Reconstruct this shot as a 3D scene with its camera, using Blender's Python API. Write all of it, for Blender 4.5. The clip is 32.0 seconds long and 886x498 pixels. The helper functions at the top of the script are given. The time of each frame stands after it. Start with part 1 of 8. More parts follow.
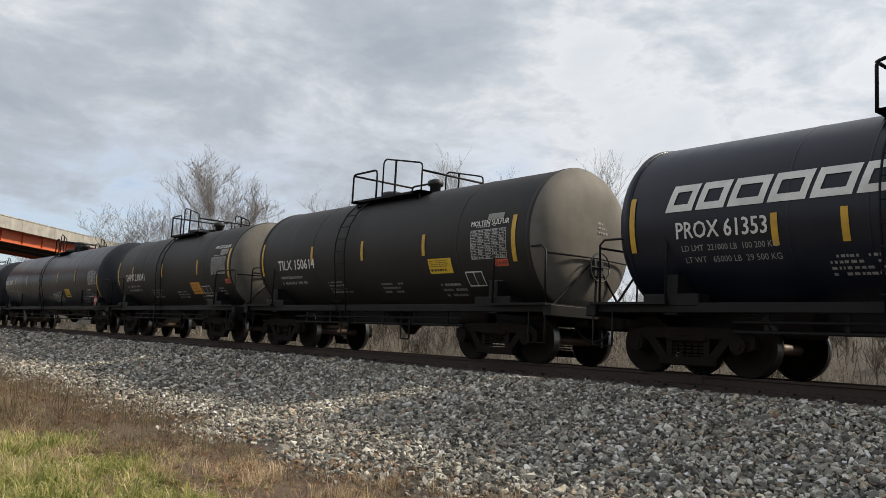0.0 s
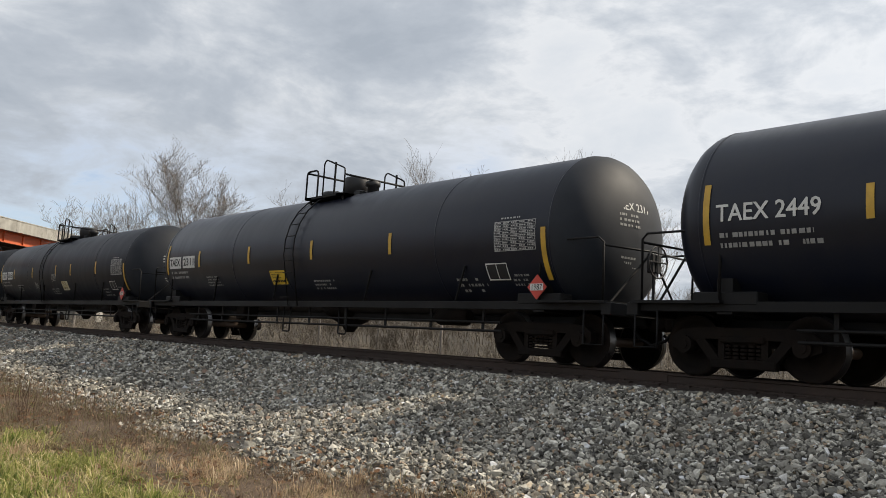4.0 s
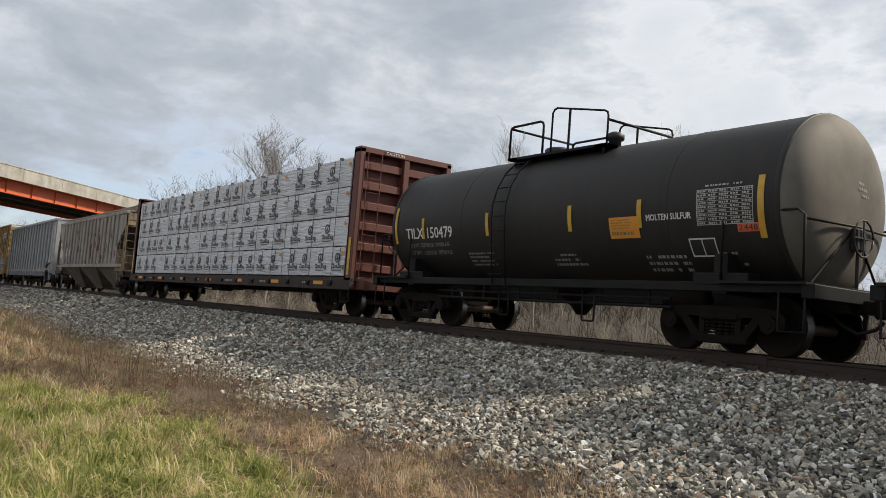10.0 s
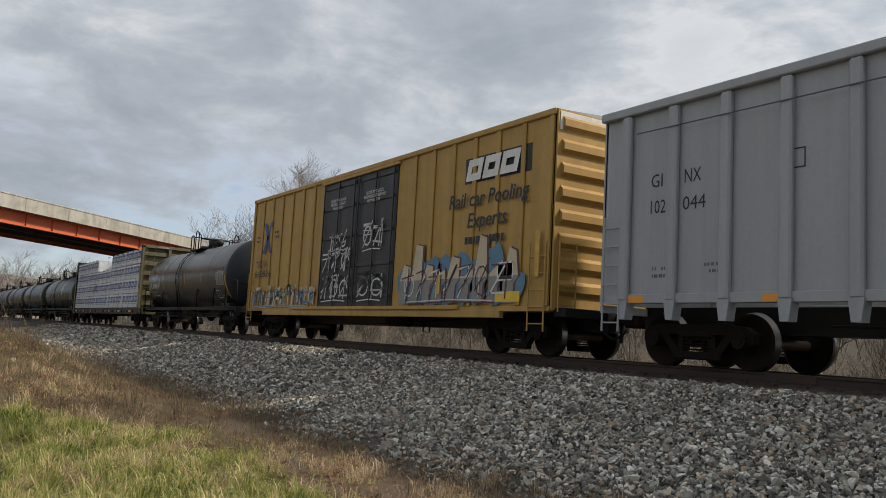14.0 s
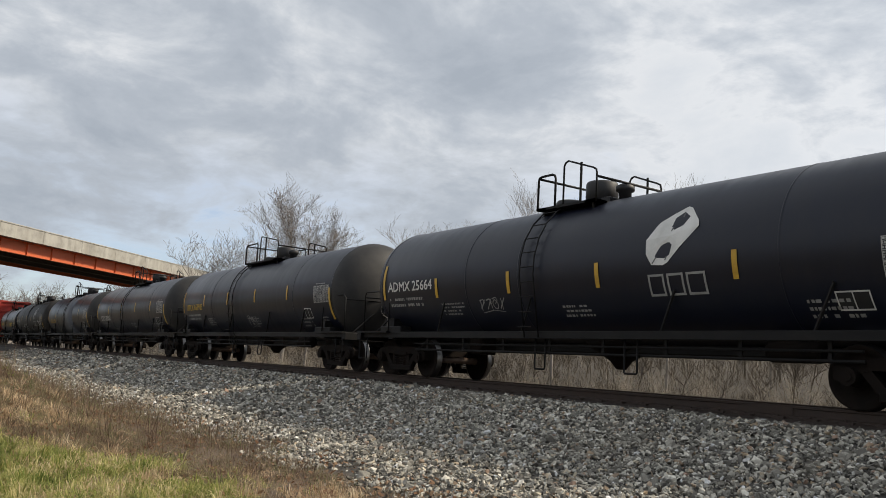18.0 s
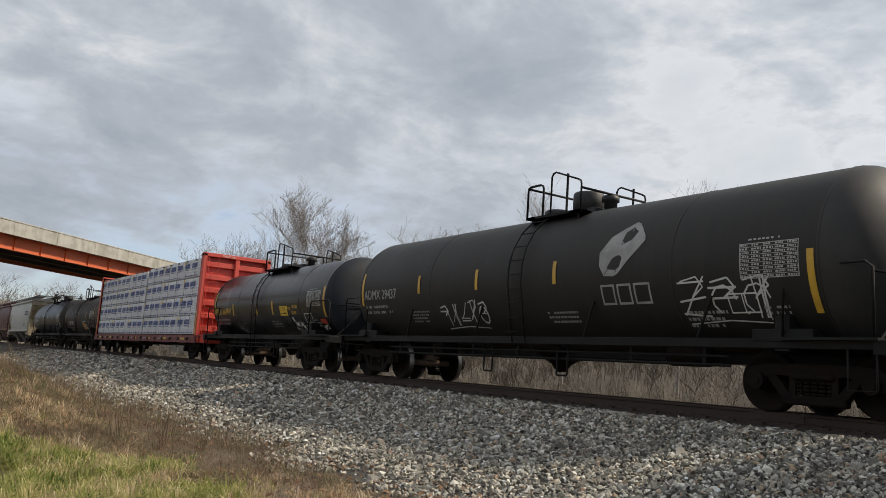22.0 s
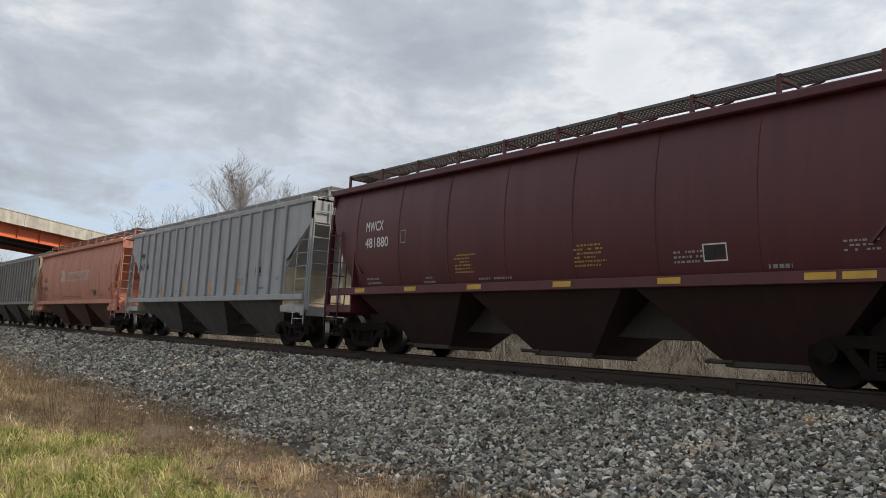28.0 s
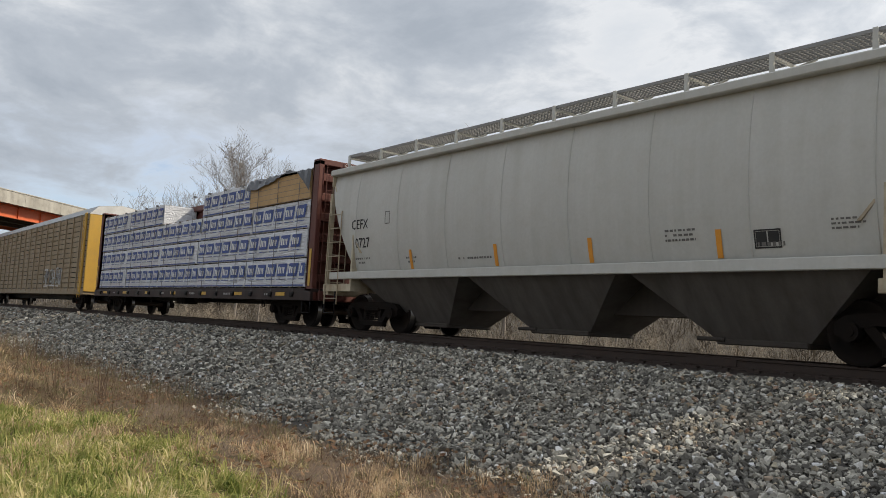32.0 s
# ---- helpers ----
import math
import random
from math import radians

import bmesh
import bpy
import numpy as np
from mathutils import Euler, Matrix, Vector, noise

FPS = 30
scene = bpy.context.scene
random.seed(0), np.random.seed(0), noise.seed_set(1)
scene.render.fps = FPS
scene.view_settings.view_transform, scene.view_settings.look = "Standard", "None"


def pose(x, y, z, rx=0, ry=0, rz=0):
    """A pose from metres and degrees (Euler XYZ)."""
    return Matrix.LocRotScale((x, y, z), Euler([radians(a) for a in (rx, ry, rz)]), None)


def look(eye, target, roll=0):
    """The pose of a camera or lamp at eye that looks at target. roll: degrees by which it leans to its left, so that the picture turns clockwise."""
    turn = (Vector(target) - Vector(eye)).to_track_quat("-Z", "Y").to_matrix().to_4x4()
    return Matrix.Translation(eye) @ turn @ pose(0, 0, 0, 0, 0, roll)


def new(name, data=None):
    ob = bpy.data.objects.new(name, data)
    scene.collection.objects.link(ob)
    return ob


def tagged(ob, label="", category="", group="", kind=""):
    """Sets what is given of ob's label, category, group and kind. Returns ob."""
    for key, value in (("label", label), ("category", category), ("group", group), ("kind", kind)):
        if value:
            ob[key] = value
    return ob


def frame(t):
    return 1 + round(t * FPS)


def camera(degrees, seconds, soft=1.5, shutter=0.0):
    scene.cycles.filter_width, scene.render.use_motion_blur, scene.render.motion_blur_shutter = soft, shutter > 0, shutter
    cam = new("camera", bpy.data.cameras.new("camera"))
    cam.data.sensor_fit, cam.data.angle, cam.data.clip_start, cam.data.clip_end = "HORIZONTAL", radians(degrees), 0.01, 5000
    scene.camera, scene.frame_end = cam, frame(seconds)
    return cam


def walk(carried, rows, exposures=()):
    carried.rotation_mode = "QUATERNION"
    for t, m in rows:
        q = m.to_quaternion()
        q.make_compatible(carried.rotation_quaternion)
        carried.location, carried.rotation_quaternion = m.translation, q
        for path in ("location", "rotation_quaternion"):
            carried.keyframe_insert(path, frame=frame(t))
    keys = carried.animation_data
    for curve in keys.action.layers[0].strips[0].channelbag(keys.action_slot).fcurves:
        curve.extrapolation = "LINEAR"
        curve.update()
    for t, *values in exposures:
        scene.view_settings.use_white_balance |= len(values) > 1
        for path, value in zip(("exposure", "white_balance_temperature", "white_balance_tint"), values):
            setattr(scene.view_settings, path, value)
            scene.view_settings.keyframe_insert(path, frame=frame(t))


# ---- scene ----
D = 12.155            # centre of the track, metres in front of the eye
GROUND = -1.3

# ---- camera ----
PATH = [
    (0, -0.009, 0.009, 0.253, 50.06, 6.62, -3.02),
    (0.5, -0.007, 0.011, 0.257, 49.66, 5.56, -2.47),
    (1, -0.009, 0.010, 0.260, 49.42, 5.33, -2.46),
    (1.5, -0.009, 0.013, 0.258, 48.69, 5.47, -2.55),
    (2, -0.010, 0.015, 0.255, 48.24, 5.57, -2.33),
    (2.5, -0.014, 0.015, 0.254, 48.50, 5.37, -1.96),
    (3, -0.012, 0.018, 0.258, 48.40, 6.17, -1.84),
    (3.5, -0.009, 0.016, 0.256, 48.27, 6.68, -3.03),
    (5.5, -0.002, 0.018, 0.240, 47.24, 6.38, -3.16),
    (6, -0.001, 0.017, 0.243, 46.88, 6.96, -2.88),
    (6.5, -0.003, 0.018, 0.242, 48.05, 6.89, -2.74),
    (7, -0.003, 0.016, 0.242, 48.97, 6.15, -3.09),
    (7.5, -0.005, 0.016, 0.242, 50.21, 5.59, -3.46),
    (8, -0.003, 0.015, 0.242, 51.06, 5.57, -3.17),
    (8.5, -0.004, 0.015, 0.243, 51.77, 4.95, -3.54),
    (9, -0.010, 0.017, 0.241, 52.51, 3.93, -3.79),
    (9.5, -0.009, 0.016, 0.243, 53.02, 4.39, -4.13),
    (10, -0.007, 0.013, 0.242, 54.19, 4.56, -4.46),
    (10.5, -0.006, 0.012, 0.242, 54.32, 4.27, -3.94),
    (11, -0.007, 0.011, 0.242, 53.77, 4.35, -3.79),
    (11.5, -0.006, 0.009, 0.243, 54.73, 4.78, -3.68),
    (12, -0.006, 0.010, 0.243, 55.17, 5.02, -3.48),
    (12.5, -0.006, 0.010, 0.243, 55.33, 5.29, -3.13),
    (13, -0.003, 0.008, 0.243, 55.57, 5.42, -2.84),
    (13.5, -0.001, 0.005, 0.243, 56.25, 5.70, -2.97),
    (14, 0.000, 0.006, 0.243, 56.93, 6.24, -3.10),
    (14.5, -0.004, 0.011, 0.242, 55.79, 6.54, -3.81),
    (16.5, -0.000, -0.013, 0.260, 55.38, 7.25, -2.70),
    (17, 0.001, -0.012, 0.261, 56.61, 7.17, -2.98),
    (17.5, 0.006, -0.015, 0.262, 56.61, 7.93, -3.29),
    (18, 0.006, -0.019, 0.261, 55.41, 8.16, -3.36),
    (18.5, 0.004, -0.018, 0.262, 55.35, 7.80, -3.38),
    (19, 0.008, -0.017, 0.265, 56.28, 7.26, -3.45),
    (19.5, 0.008, -0.015, 0.263, 56.15, 6.95, -3.73),
    (20, 0.008, -0.017, 0.265, 56.10, 7.07, -3.44),
    (20.5, 0.006, -0.018, 0.265, 56.04, 7.59, -3.17),
    (21, 0.008, -0.018, 0.264, 55.67, 8.00, -3.56),
    (21.5, 0.009, -0.019, 0.264, 55.56, 8.44, -4.13),
    (22, 0.016, -0.016, 0.264, 56.11, 8.41, -3.97),
    (22.5, 0.012, -0.013, 0.265, 55.72, 6.85, -3.93),
    (23, 0.014, -0.004, 0.262, 57.99, 5.01, -3.84),
    (23.5, -0.002, -0.006, 0.262, 61.98, 4.18, -3.21),
    (24, -0.003, -0.006, 0.261, 59.12, 4.24, -3.97),
    (24.5, 0.001, -0.008, 0.261, 56.59, 4.78, -4.30),
    (25, 0.001, -0.007, 0.261, 54.97, 4.97, -4.25),
    (25.5, 0.007, -0.009, 0.258, 53.42, 5.79, -4.32),
    (27.5, 0.005, -0.008, 0.261, 53.03, 6.18, -3.42),
    (28, 0.007, -0.008, 0.260, 52.15, 6.71, -3.36),
    (28.5, 0.009, -0.006, 0.261, 51.54, 5.81, -2.96),
    (29, 0.007, -0.006, 0.260, 51.08, 5.32, -2.90),
    (29.5, 0.007, -0.009, 0.260, 51.56, 5.19, -2.81),
    (30, 0.005, -0.009, 0.260, 52.62, 5.00, -3.35),
    (30.5, 0.003, -0.009, 0.260, 52.84, 4.14, -3.79),
    (31, 0.003, -0.006, 0.259, 52.64, 3.71, -3.47),
    (31.5, 0.004, -0.007, 0.260, 52.83, 4.66, -3.36),
    (32, 0.004, -0.006, 0.259, 52.24, 5.24, -3.16),
]

cam = camera(56.48, 32.0, soft=0.8)
walk(cam, [(t, pose(x, y, z, 90 + pitch, roll, yaw)) for t, x, y, z, yaw, pitch, roll in PATH],
     exposures=[(t, s, 6640, 10) for t, s in ((0, 0.00), (3, 0.03), (6, 0.00), (9, 0.00), (10, 0.02), (11, -0.18), (12, -0.05), (13, -0.03), (14, -0.20), (17, -0.12), (18, -0.03), (21, -0.04), (22, -0.13), (23, -0.05), (24, 0.03), (25, 0.00), (28, 0.03), (29, 0.10), (30, 0.10), (31, 0.00), (32, 0.00))])


# ---- node helpers ----
def node(tree, kind, **values):
    n = tree.nodes.new(kind)
    for k, v in values.items():
        if k in n.inputs:
            n.inputs[k].default_value = v
    return n


def link(tree, a, b):
    tree.links.new(a, b)


def math_node(tree, op, a, b=None, c=None):
    n = tree.nodes.new("ShaderNodeMath")
    n.operation = op
    for i, v in enumerate((a, b, c)):
        if v is None:
            continue
        if isinstance(v, (int, float)):
            n.inputs[i].default_value = v
        else:
            link(tree, v, n.inputs[i])
    return n.outputs[0]


def mix_col(tree, fac, a, b, mode="MIX"):
    n = tree.nodes.new("ShaderNodeMix")
    n.data_type, n.blend_type = "RGBA", mode
    for sock, v in ((n.inputs[0], fac), (n.inputs[6], a), (n.inputs[7], b)):
        if isinstance(v, (int, float)):
            sock.default_value = v
        elif isinstance(v, tuple):
            sock.default_value = (*v[:3], 1)
        else:
            link(tree, v, sock)
    return n.outputs[2]


def ramp(tree, fac, stops):
    n = tree.nodes.new("ShaderNodeValToRGB")
    while len(n.color_ramp.elements) < len(stops):
        n.color_ramp.elements.new(0.5)
    for e, (p, c) in zip(n.color_ramp.elements, stops):
        e.position = p
        e.color = (c, c, c, 1) if isinstance(c, (int, float)) else (*c, 1)
    link(tree, fac, n.inputs[0])
    return n.outputs[0]


def noise_tex(tree, vec, scale, detail=4, rough=0.55, distort=0.0):
    n = tree.nodes.new("ShaderNodeTexNoise")
    n.inputs["Scale"].default_value = scale
    n.inputs["Detail"].default_value = detail
    n.inputs["Roughness"].default_value = rough
    n.inputs["Distortion"].default_value = distort
    if vec is not None:
        link(tree, vec, n.inputs["Vector"])
    return n.outputs["Fac"]


# ---- world: broken winter cloud over a pale blue sky ----
SUN_EL, SUN_AZ = 40.9, 30.0     # azimuth from +y towards +x
world = bpy.data.worlds.new("sky")
scene.world = world
world.use_nodes = True
wt = world.node_tree
wt.nodes.clear()
w_out = wt.nodes.new("ShaderNodeOutputWorld")
w_bg = wt.nodes.new("ShaderNodeBackground")
sky = wt.nodes.new("ShaderNodeTexSky")
sky.sky_type, sky.sun_disc = "NISHITA", False
sky.sun_elevation, sky.sun_rotation = radians(SUN_EL), radians(SUN_AZ)
tc = wt.nodes.new("ShaderNodeTexCoord")
sep = wt.nodes.new("ShaderNodeSeparateXYZ")
link(wt, tc.outputs["Generated"], sep.inputs[0])
up = math_node(wt, "ADD", math_node(wt, "MAXIMUM", sep.outputs[2], 0.0), 0.24)
comb = wt.nodes.new("ShaderNodeCombineXYZ")
link(wt, math_node(wt, "DIVIDE", sep.outputs[0], up), comb.inputs[0])
link(wt, math_node(wt, "DIVIDE", sep.outputs[1], up), comb.inputs[1])
big = noise_tex(wt, comb.outputs[0], 0.95, 6, 0.55, 0.2)
fine = noise_tex(wt, comb.outputs[0], 3.4, 7, 0.6, 0.25)
both = math_node(wt, "ADD", math_node(wt, "MULTIPLY", big, 0.55), math_node(wt, "MULTIPLY", fine, 0.45))
# the cloud thins out low down, away from the sun
away = math_node(wt, "MULTIPLY", math_node(wt, "MAXIMUM", math_node(wt, "SUBTRACT", 0.42, sep.outputs[2]), 0.0), math_node(wt, "MULTIPLY", math_node(wt, "MINIMUM", math_node(wt, "ADD", sep.outputs[0], 0.52), 0.06), 0.55))
high = math_node(wt, "MULTIPLY", math_node(wt, "MAXIMUM", math_node(wt, "SUBTRACT", sep.outputs[2], 0.20), 0.0), 0.6)
thick = math_node(wt, "ADD", math_node(wt, "ADD", both, away), high)
cover = ramp(wt, thick, [(0.37, 0.42), (0.44, 0.80), (0.50, 0.98)])
shade = ramp(wt, both, [(0.36, (0.75, 0.80, 0.86)), (0.45, (0.84, 0.875, 0.92)), (0.495, (0.66, 0.71, 0.775)), (0.545, (0.53, 0.585, 0.66)), (0.62, (0.44, 0.495, 0.57))])
blue = mix_col(wt, 1.0, sky.outputs[0], (0.125, 0.14, 0.165), "MULTIPLY")
# brighter cloud towards the sun
dot = wt.nodes.new("ShaderNodeVectorMath")
dot.operation = "DOT_PRODUCT"
link(wt, tc.outputs["Generated"], dot.inputs[0])
dot.inputs[1].default_value = (math.sin(radians(SUN_AZ)) * math.cos(radians(SUN_EL)), math.cos(radians(SUN_AZ)) * math.cos(radians(SUN_EL)), math.sin(radians(SUN_EL)))
glow = math_node(wt, "ADD", math_node(wt, "MULTIPLY", math_node(wt, "POWER", math_node(wt, "MAXIMUM", dot.outputs["Value"], 0.0), 3.0), 0.32), 0.96)
lit = wt.nodes.new("ShaderNodeVectorMath")
lit.operation = "SCALE"
link(wt, shade, lit.inputs[0])
link(wt, glow, lit.inputs["Scale"])
# closed cloud over all but the low far end of the line
closed = math_node(wt, "MINIMUM", math_node(wt, "MULTIPLY", math_node(wt, "MAXIMUM", math_node(wt, "ADD", sep.outputs[0], 0.80), 0.0), 7.0), 0.97)
skycol = mix_col(wt, math_node(wt, "MAXIMUM", cover, closed), blue, lit.outputs[0])
link(wt, skycol, w_bg.inputs[0])
w_bg.inputs[1].default_value = 0.95
link(wt, w_bg.outputs[0], w_out.inputs[0])

sun = new("sun", bpy.data.lights.new("sun", "SUN"))
sun.data.energy, sun.data.angle, sun.data.color = 4.5, radians(4.0), (1.0, 0.89, 0.72)
sun_dir = Vector((math.sin(radians(SUN_AZ)) * math.cos(radians(SUN_EL)), math.cos(radians(SUN_AZ)) * math.cos(radians(SUN_EL)), math.sin(radians(SUN_EL))))
sun.matrix_world = look(sun_dir * 100, (0, 0, 0))


# ---- materials ----
def mat(name, base, rough=0.5, metal=0.0, second=None, amount=0.5, scale=1.2, dust=0.0, dust_col=(0.20, 0.17, 0.13), bump=0.0, bump_scale=30.0,
        streak=False, spec=0.5, random=0.0, island=0.0, crease=0.0):
    """Painted or raw surface: base colour, a second tone in large soft patches, fine grain, dust and relief."""
    m = bpy.data.materials.new(name)
    m.use_nodes = True
    t = m.node_tree
    b = t.nodes["Principled BSDF"]
    b.inputs["Metallic"].default_value = metal
    b.inputs["Specular IOR Level"].default_value = spec
    co = t.nodes.new("ShaderNodeTexCoord").outputs["Object"]
    if streak:
        mp = t.nodes.new("ShaderNodeMapping")
        mp.inputs["Scale"].default_value = (2.6, 1.0, 0.16)
        link(t, co, mp.inputs[0])
        co2 = mp.outputs[0]
    else:
        co2 = co
    big_n = noise_tex(t, co2, scale, 5, 0.6, 0.2)
    fine_n = noise_tex(t, co, scale * 14, 4, 0.6)
    second = second or tuple(c * 0.7 for c in base)
    col = mix_col(t, ramp(t, big_n, [(0.38, 0.0), (0.66, amount)]), base, second)
    col = mix_col(t, ramp(t, fine_n, [(0.35, 0.0), (0.75, 0.28)]), col, tuple(c * 0.72 for c in base))
    if dust:
        dn = noise_tex(t, co, scale * 2.3, 6, 0.65)
        col = mix_col(t, ramp(t, dn, [(0.45, 0.0), (0.75, dust)]), col, dust_col)
    if random:
        oi = t.nodes.new("ShaderNodeObjectInfo").outputs["Random"]
        col = mix_col(t, math_node(t, "MULTIPLY", oi, random), col, tuple(c * 0.45 for c in base))
    if island:
        gi = t.nodes.new("ShaderNodeNewGeometry").outputs["Random Per Island"]
        col = mix_col(t, math_node(t, "MULTIPLY", gi, island), col, second)
    link(t, col, b.inputs["Base Color"])
    rn = math_node(t, "ADD", math_node(t, "MULTIPLY", big_n, 0.25), rough - 0.12)
    link(t, rn, b.inputs["Roughness"])
    if bump:
        bn = t.nodes.new("ShaderNodeBump")
        bn.inputs["Strength"].default_value = bump
        bn.inputs["Distance"].default_value = 0.02
        height = noise_tex(t, co, bump_scale, 5, 0.6)
        if crease:
            # pulled folds that run aslant through the sheet
            for angle, size in ((52, 2.6), (-38, 3.8)):
                mp2 = t.nodes.new("ShaderNodeMapping")
                mp2.inputs["Rotation"].default_value = (0, radians(angle), 0)
                mp2.inputs["Scale"].default_value = (0.35, 1.0, 2.2)
                link(t, co, mp2.inputs[0])
                fold = math_node(t, "ABSOLUTE", math_node(t, "SUBTRACT", noise_tex(t, mp2.outputs[0], size, 3, 0.5, 0.4), 0.5))
                height = math_node(t, "SUBTRACT", height, math_node(t, "MULTIPLY", math_node(t, "POWER", math_node(t, "SUBTRACT", 1.0, fold), 14.0), crease))
        link(t, height, bn.inputs["Height"])
        link(t, bn.outputs[0], b.inputs["Normal"])
    return m


BLACK = mat("black tank paint", (0.0062, 0.0086, 0.0195), 0.36, second=(0.0098, 0.0118, 0.021), amount=0.8, dust=0.2, dust_col=(0.022, 0.021, 0.02), bump=0.04, bump_scale=3, streak=True, spec=0.36)
BLACK_DULL = mat("weathered black tank paint", (0.018, 0.0172, 0.017), 0.55, second=(0.029, 0.0265, 0.024), amount=0.9, dust=0.45, dust_col=(0.03, 0.0265, 0.022), bump=0.06, bump_scale=3, streak=True, spec=0.3)
BLACK_GLOSS = mat("glossy black tank paint", (0.018, 0.016, 0.016), 0.30, second=(0.035, 0.026, 0.022), amount=0.6, dust=0.2, dust_col=(0.06, 0.045, 0.035), bump=0.03, bump_scale=2, streak=True)
GREY_BAND = mat("grey primer band", (0.10, 0.115, 0.145), 0.55, dust=0.3)
STEEL_DARK = mat("sooty running gear steel", (0.008, 0.0066, 0.006), 0.78, second=(0.016, 0.0105, 0.008), amount=0.9, dust=0.35, dust_col=(0.022, 0.016, 0.012), bump=0.25, bump_scale=40, spec=0.1)
FRAME_BLACK = mat("black frame paint", (0.008, 0.0078, 0.0085), 0.6, dust=0.35, dust_col=(0.02, 0.0175, 0.0145), bump=0.1, spec=0.22)
BLACK_SHINE = mat("shiny blue black tank paint", (0.0075, 0.008, 0.0105), 0.30, second=(0.012, 0.012, 0.014), amount=0.6, dust=0.2, dust_col=(0.022, 0.02, 0.018), bump=0.03, bump_scale=2, streak=True, spec=0.45)
TREAD = mat("polished wheel tread", (0.17, 0.165, 0.16), 0.30, metal=1.0)
AXLE = mat("rust brown axle", (0.10, 0.065, 0.045), 0.55, metal=0.2, bump=0.1)
RAIL_SIDE = mat("rusted rail steel", (0.034, 0.022, 0.017), 0.8, second=(0.06, 0.037, 0.027), scale=4, bump=0.2, bump_scale=50)
WHITE = mat("white stencil paint", (0.72, 0.72, 0.70), 0.6, second=(0.5, 0.5, 0.48), amount=0.6, scale=3)
STENCIL = mat("faded stencil paint", (0.34, 0.34, 0.33), 0.65, second=(0.2, 0.2, 0.2), amount=0.7, scale=4)
YELLOW = mat("yellow reflective strip", (0.60, 0.36, 0.04), 0.4, second=(0.36, 0.21, 0.035), amount=0.6, scale=4)
YELLOW_SIGN = mat("yellow placard", (0.75, 0.50, 0.04), 0.45, second=(0.6, 0.38, 0.04), scale=3)
YELLOW_LET = mat("yellow lettering", (0.62, 0.40, 0.06), 0.55, second=(0.4, 0.26, 0.05), scale=3)
ORANGE_SIGN = mat("orange placard", (0.72, 0.30, 0.035), 0.45, second=(0.6, 0.25, 0.03), scale=3)
RED_SIGN = mat("red placard", (0.55, 0.05, 0.03), 0.45)
BLACK_LET = mat("black lettering", (0.02, 0.02, 0.022), 0.6)
CAST = mat("dark cast iron fittings", (0.03, 0.03, 0.032), 0.55, metal=0.3, bump=0.1)
HOP_GREY = mat("grey hopper paint", (0.385, 0.40, 0.42), 0.55, second=(0.30, 0.31, 0.32), amount=0.7, dust=0.25, dust_col=(0.20, 0.175, 0.14), streak=True)
HOP_RUST = mat("rust streaked grey hopper paint", (0.35, 0.34, 0.325), 0.65, second=(0.21, 0.185, 0.155), amount=0.9, dust=0.6, dust_col=(0.19, 0.10, 0.06), streak=True, scale=0.9)
HOP_LIGHT = mat("light grey hopper paint", (0.50, 0.50, 0.475), 0.5, second=(0.42, 0.42, 0.39), amount=0.6, dust=0.2, dust_col=(0.33, 0.29, 0.22), streak=True)
HOP_MAROON = mat("maroon hopper paint", (0.088, 0.0125, 0.0185), 0.48, second=(0.060, 0.0115, 0.0165), amount=0.7, dust=0.15, dust_col=(0.085, 0.035, 0.035), streak=True)
HOP_PINK = mat("faded salmon hopper paint", (0.56, 0.255, 0.185), 0.6, second=(0.48, 0.205, 0.145), amount=0.8, dust=0.35, dust_col=(0.32, 0.15, 0.10), streak=True)
HOP_TAN = mat("taupe hopper paint", (0.275, 0.27, 0.265), 0.6, second=(0.215, 0.21, 0.205), amount=0.8, dust=0.4, dust_col=(0.16, 0.12, 0.085), streak=True)
CREAM = mat("cream hopper end", (0.52, 0.46, 0.34), 0.6, second=(0.30, 0.23, 0.15), amount=0.9, dust=0.6, dust_col=(0.10, 0.065, 0.045), streak=True)
CREAM_GRIMY = mat("grimy cream hopper end", (0.30, 0.235, 0.16), 0.7, second=(0.12, 0.082, 0.055), amount=1.0, scale=1.6, dust=0.85, dust_col=(0.04, 0.029, 0.022), streak=True)
# dust on black, lightened further so the colour carries sunlight on the end
HEAD_DUST_LIT = mat("dusty black tank end lightened for sun", (0.15, 0.138, 0.12), 0.7, second=(0.085, 0.077, 0.067), amount=0.8, scale=0.9, dust=0.5, dust_col=(0.16, 0.145, 0.125), bump=0.08, bump_scale=6, spec=0.3)
# shell black made bluer and matt; sky sheen is put into the colour
HEAD_BLUE = mat("blue black tank end", (0.017, 0.0205, 0.028), 0.62, second=(0.012, 0.014, 0.019), amount=0.8, scale=0.8, dust=0.25, dust_col=(0.03, 0.03, 0.03), spec=0.3)
HEAD_GREY = mat("greyed black tank end", (0.035, 0.034, 0.034), 0.6, second=(0.018, 0.018, 0.019), amount=0.8, scale=0.8, dust=0.4, dust_col=(0.06, 0.055, 0.048), spec=0.3)
# bay colours are the body paints darkened, with grime noise on top
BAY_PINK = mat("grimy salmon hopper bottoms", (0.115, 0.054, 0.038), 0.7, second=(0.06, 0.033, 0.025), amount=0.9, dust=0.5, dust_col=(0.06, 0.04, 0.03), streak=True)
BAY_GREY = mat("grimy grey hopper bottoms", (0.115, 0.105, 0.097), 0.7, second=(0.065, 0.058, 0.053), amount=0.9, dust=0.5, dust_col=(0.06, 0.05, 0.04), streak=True)
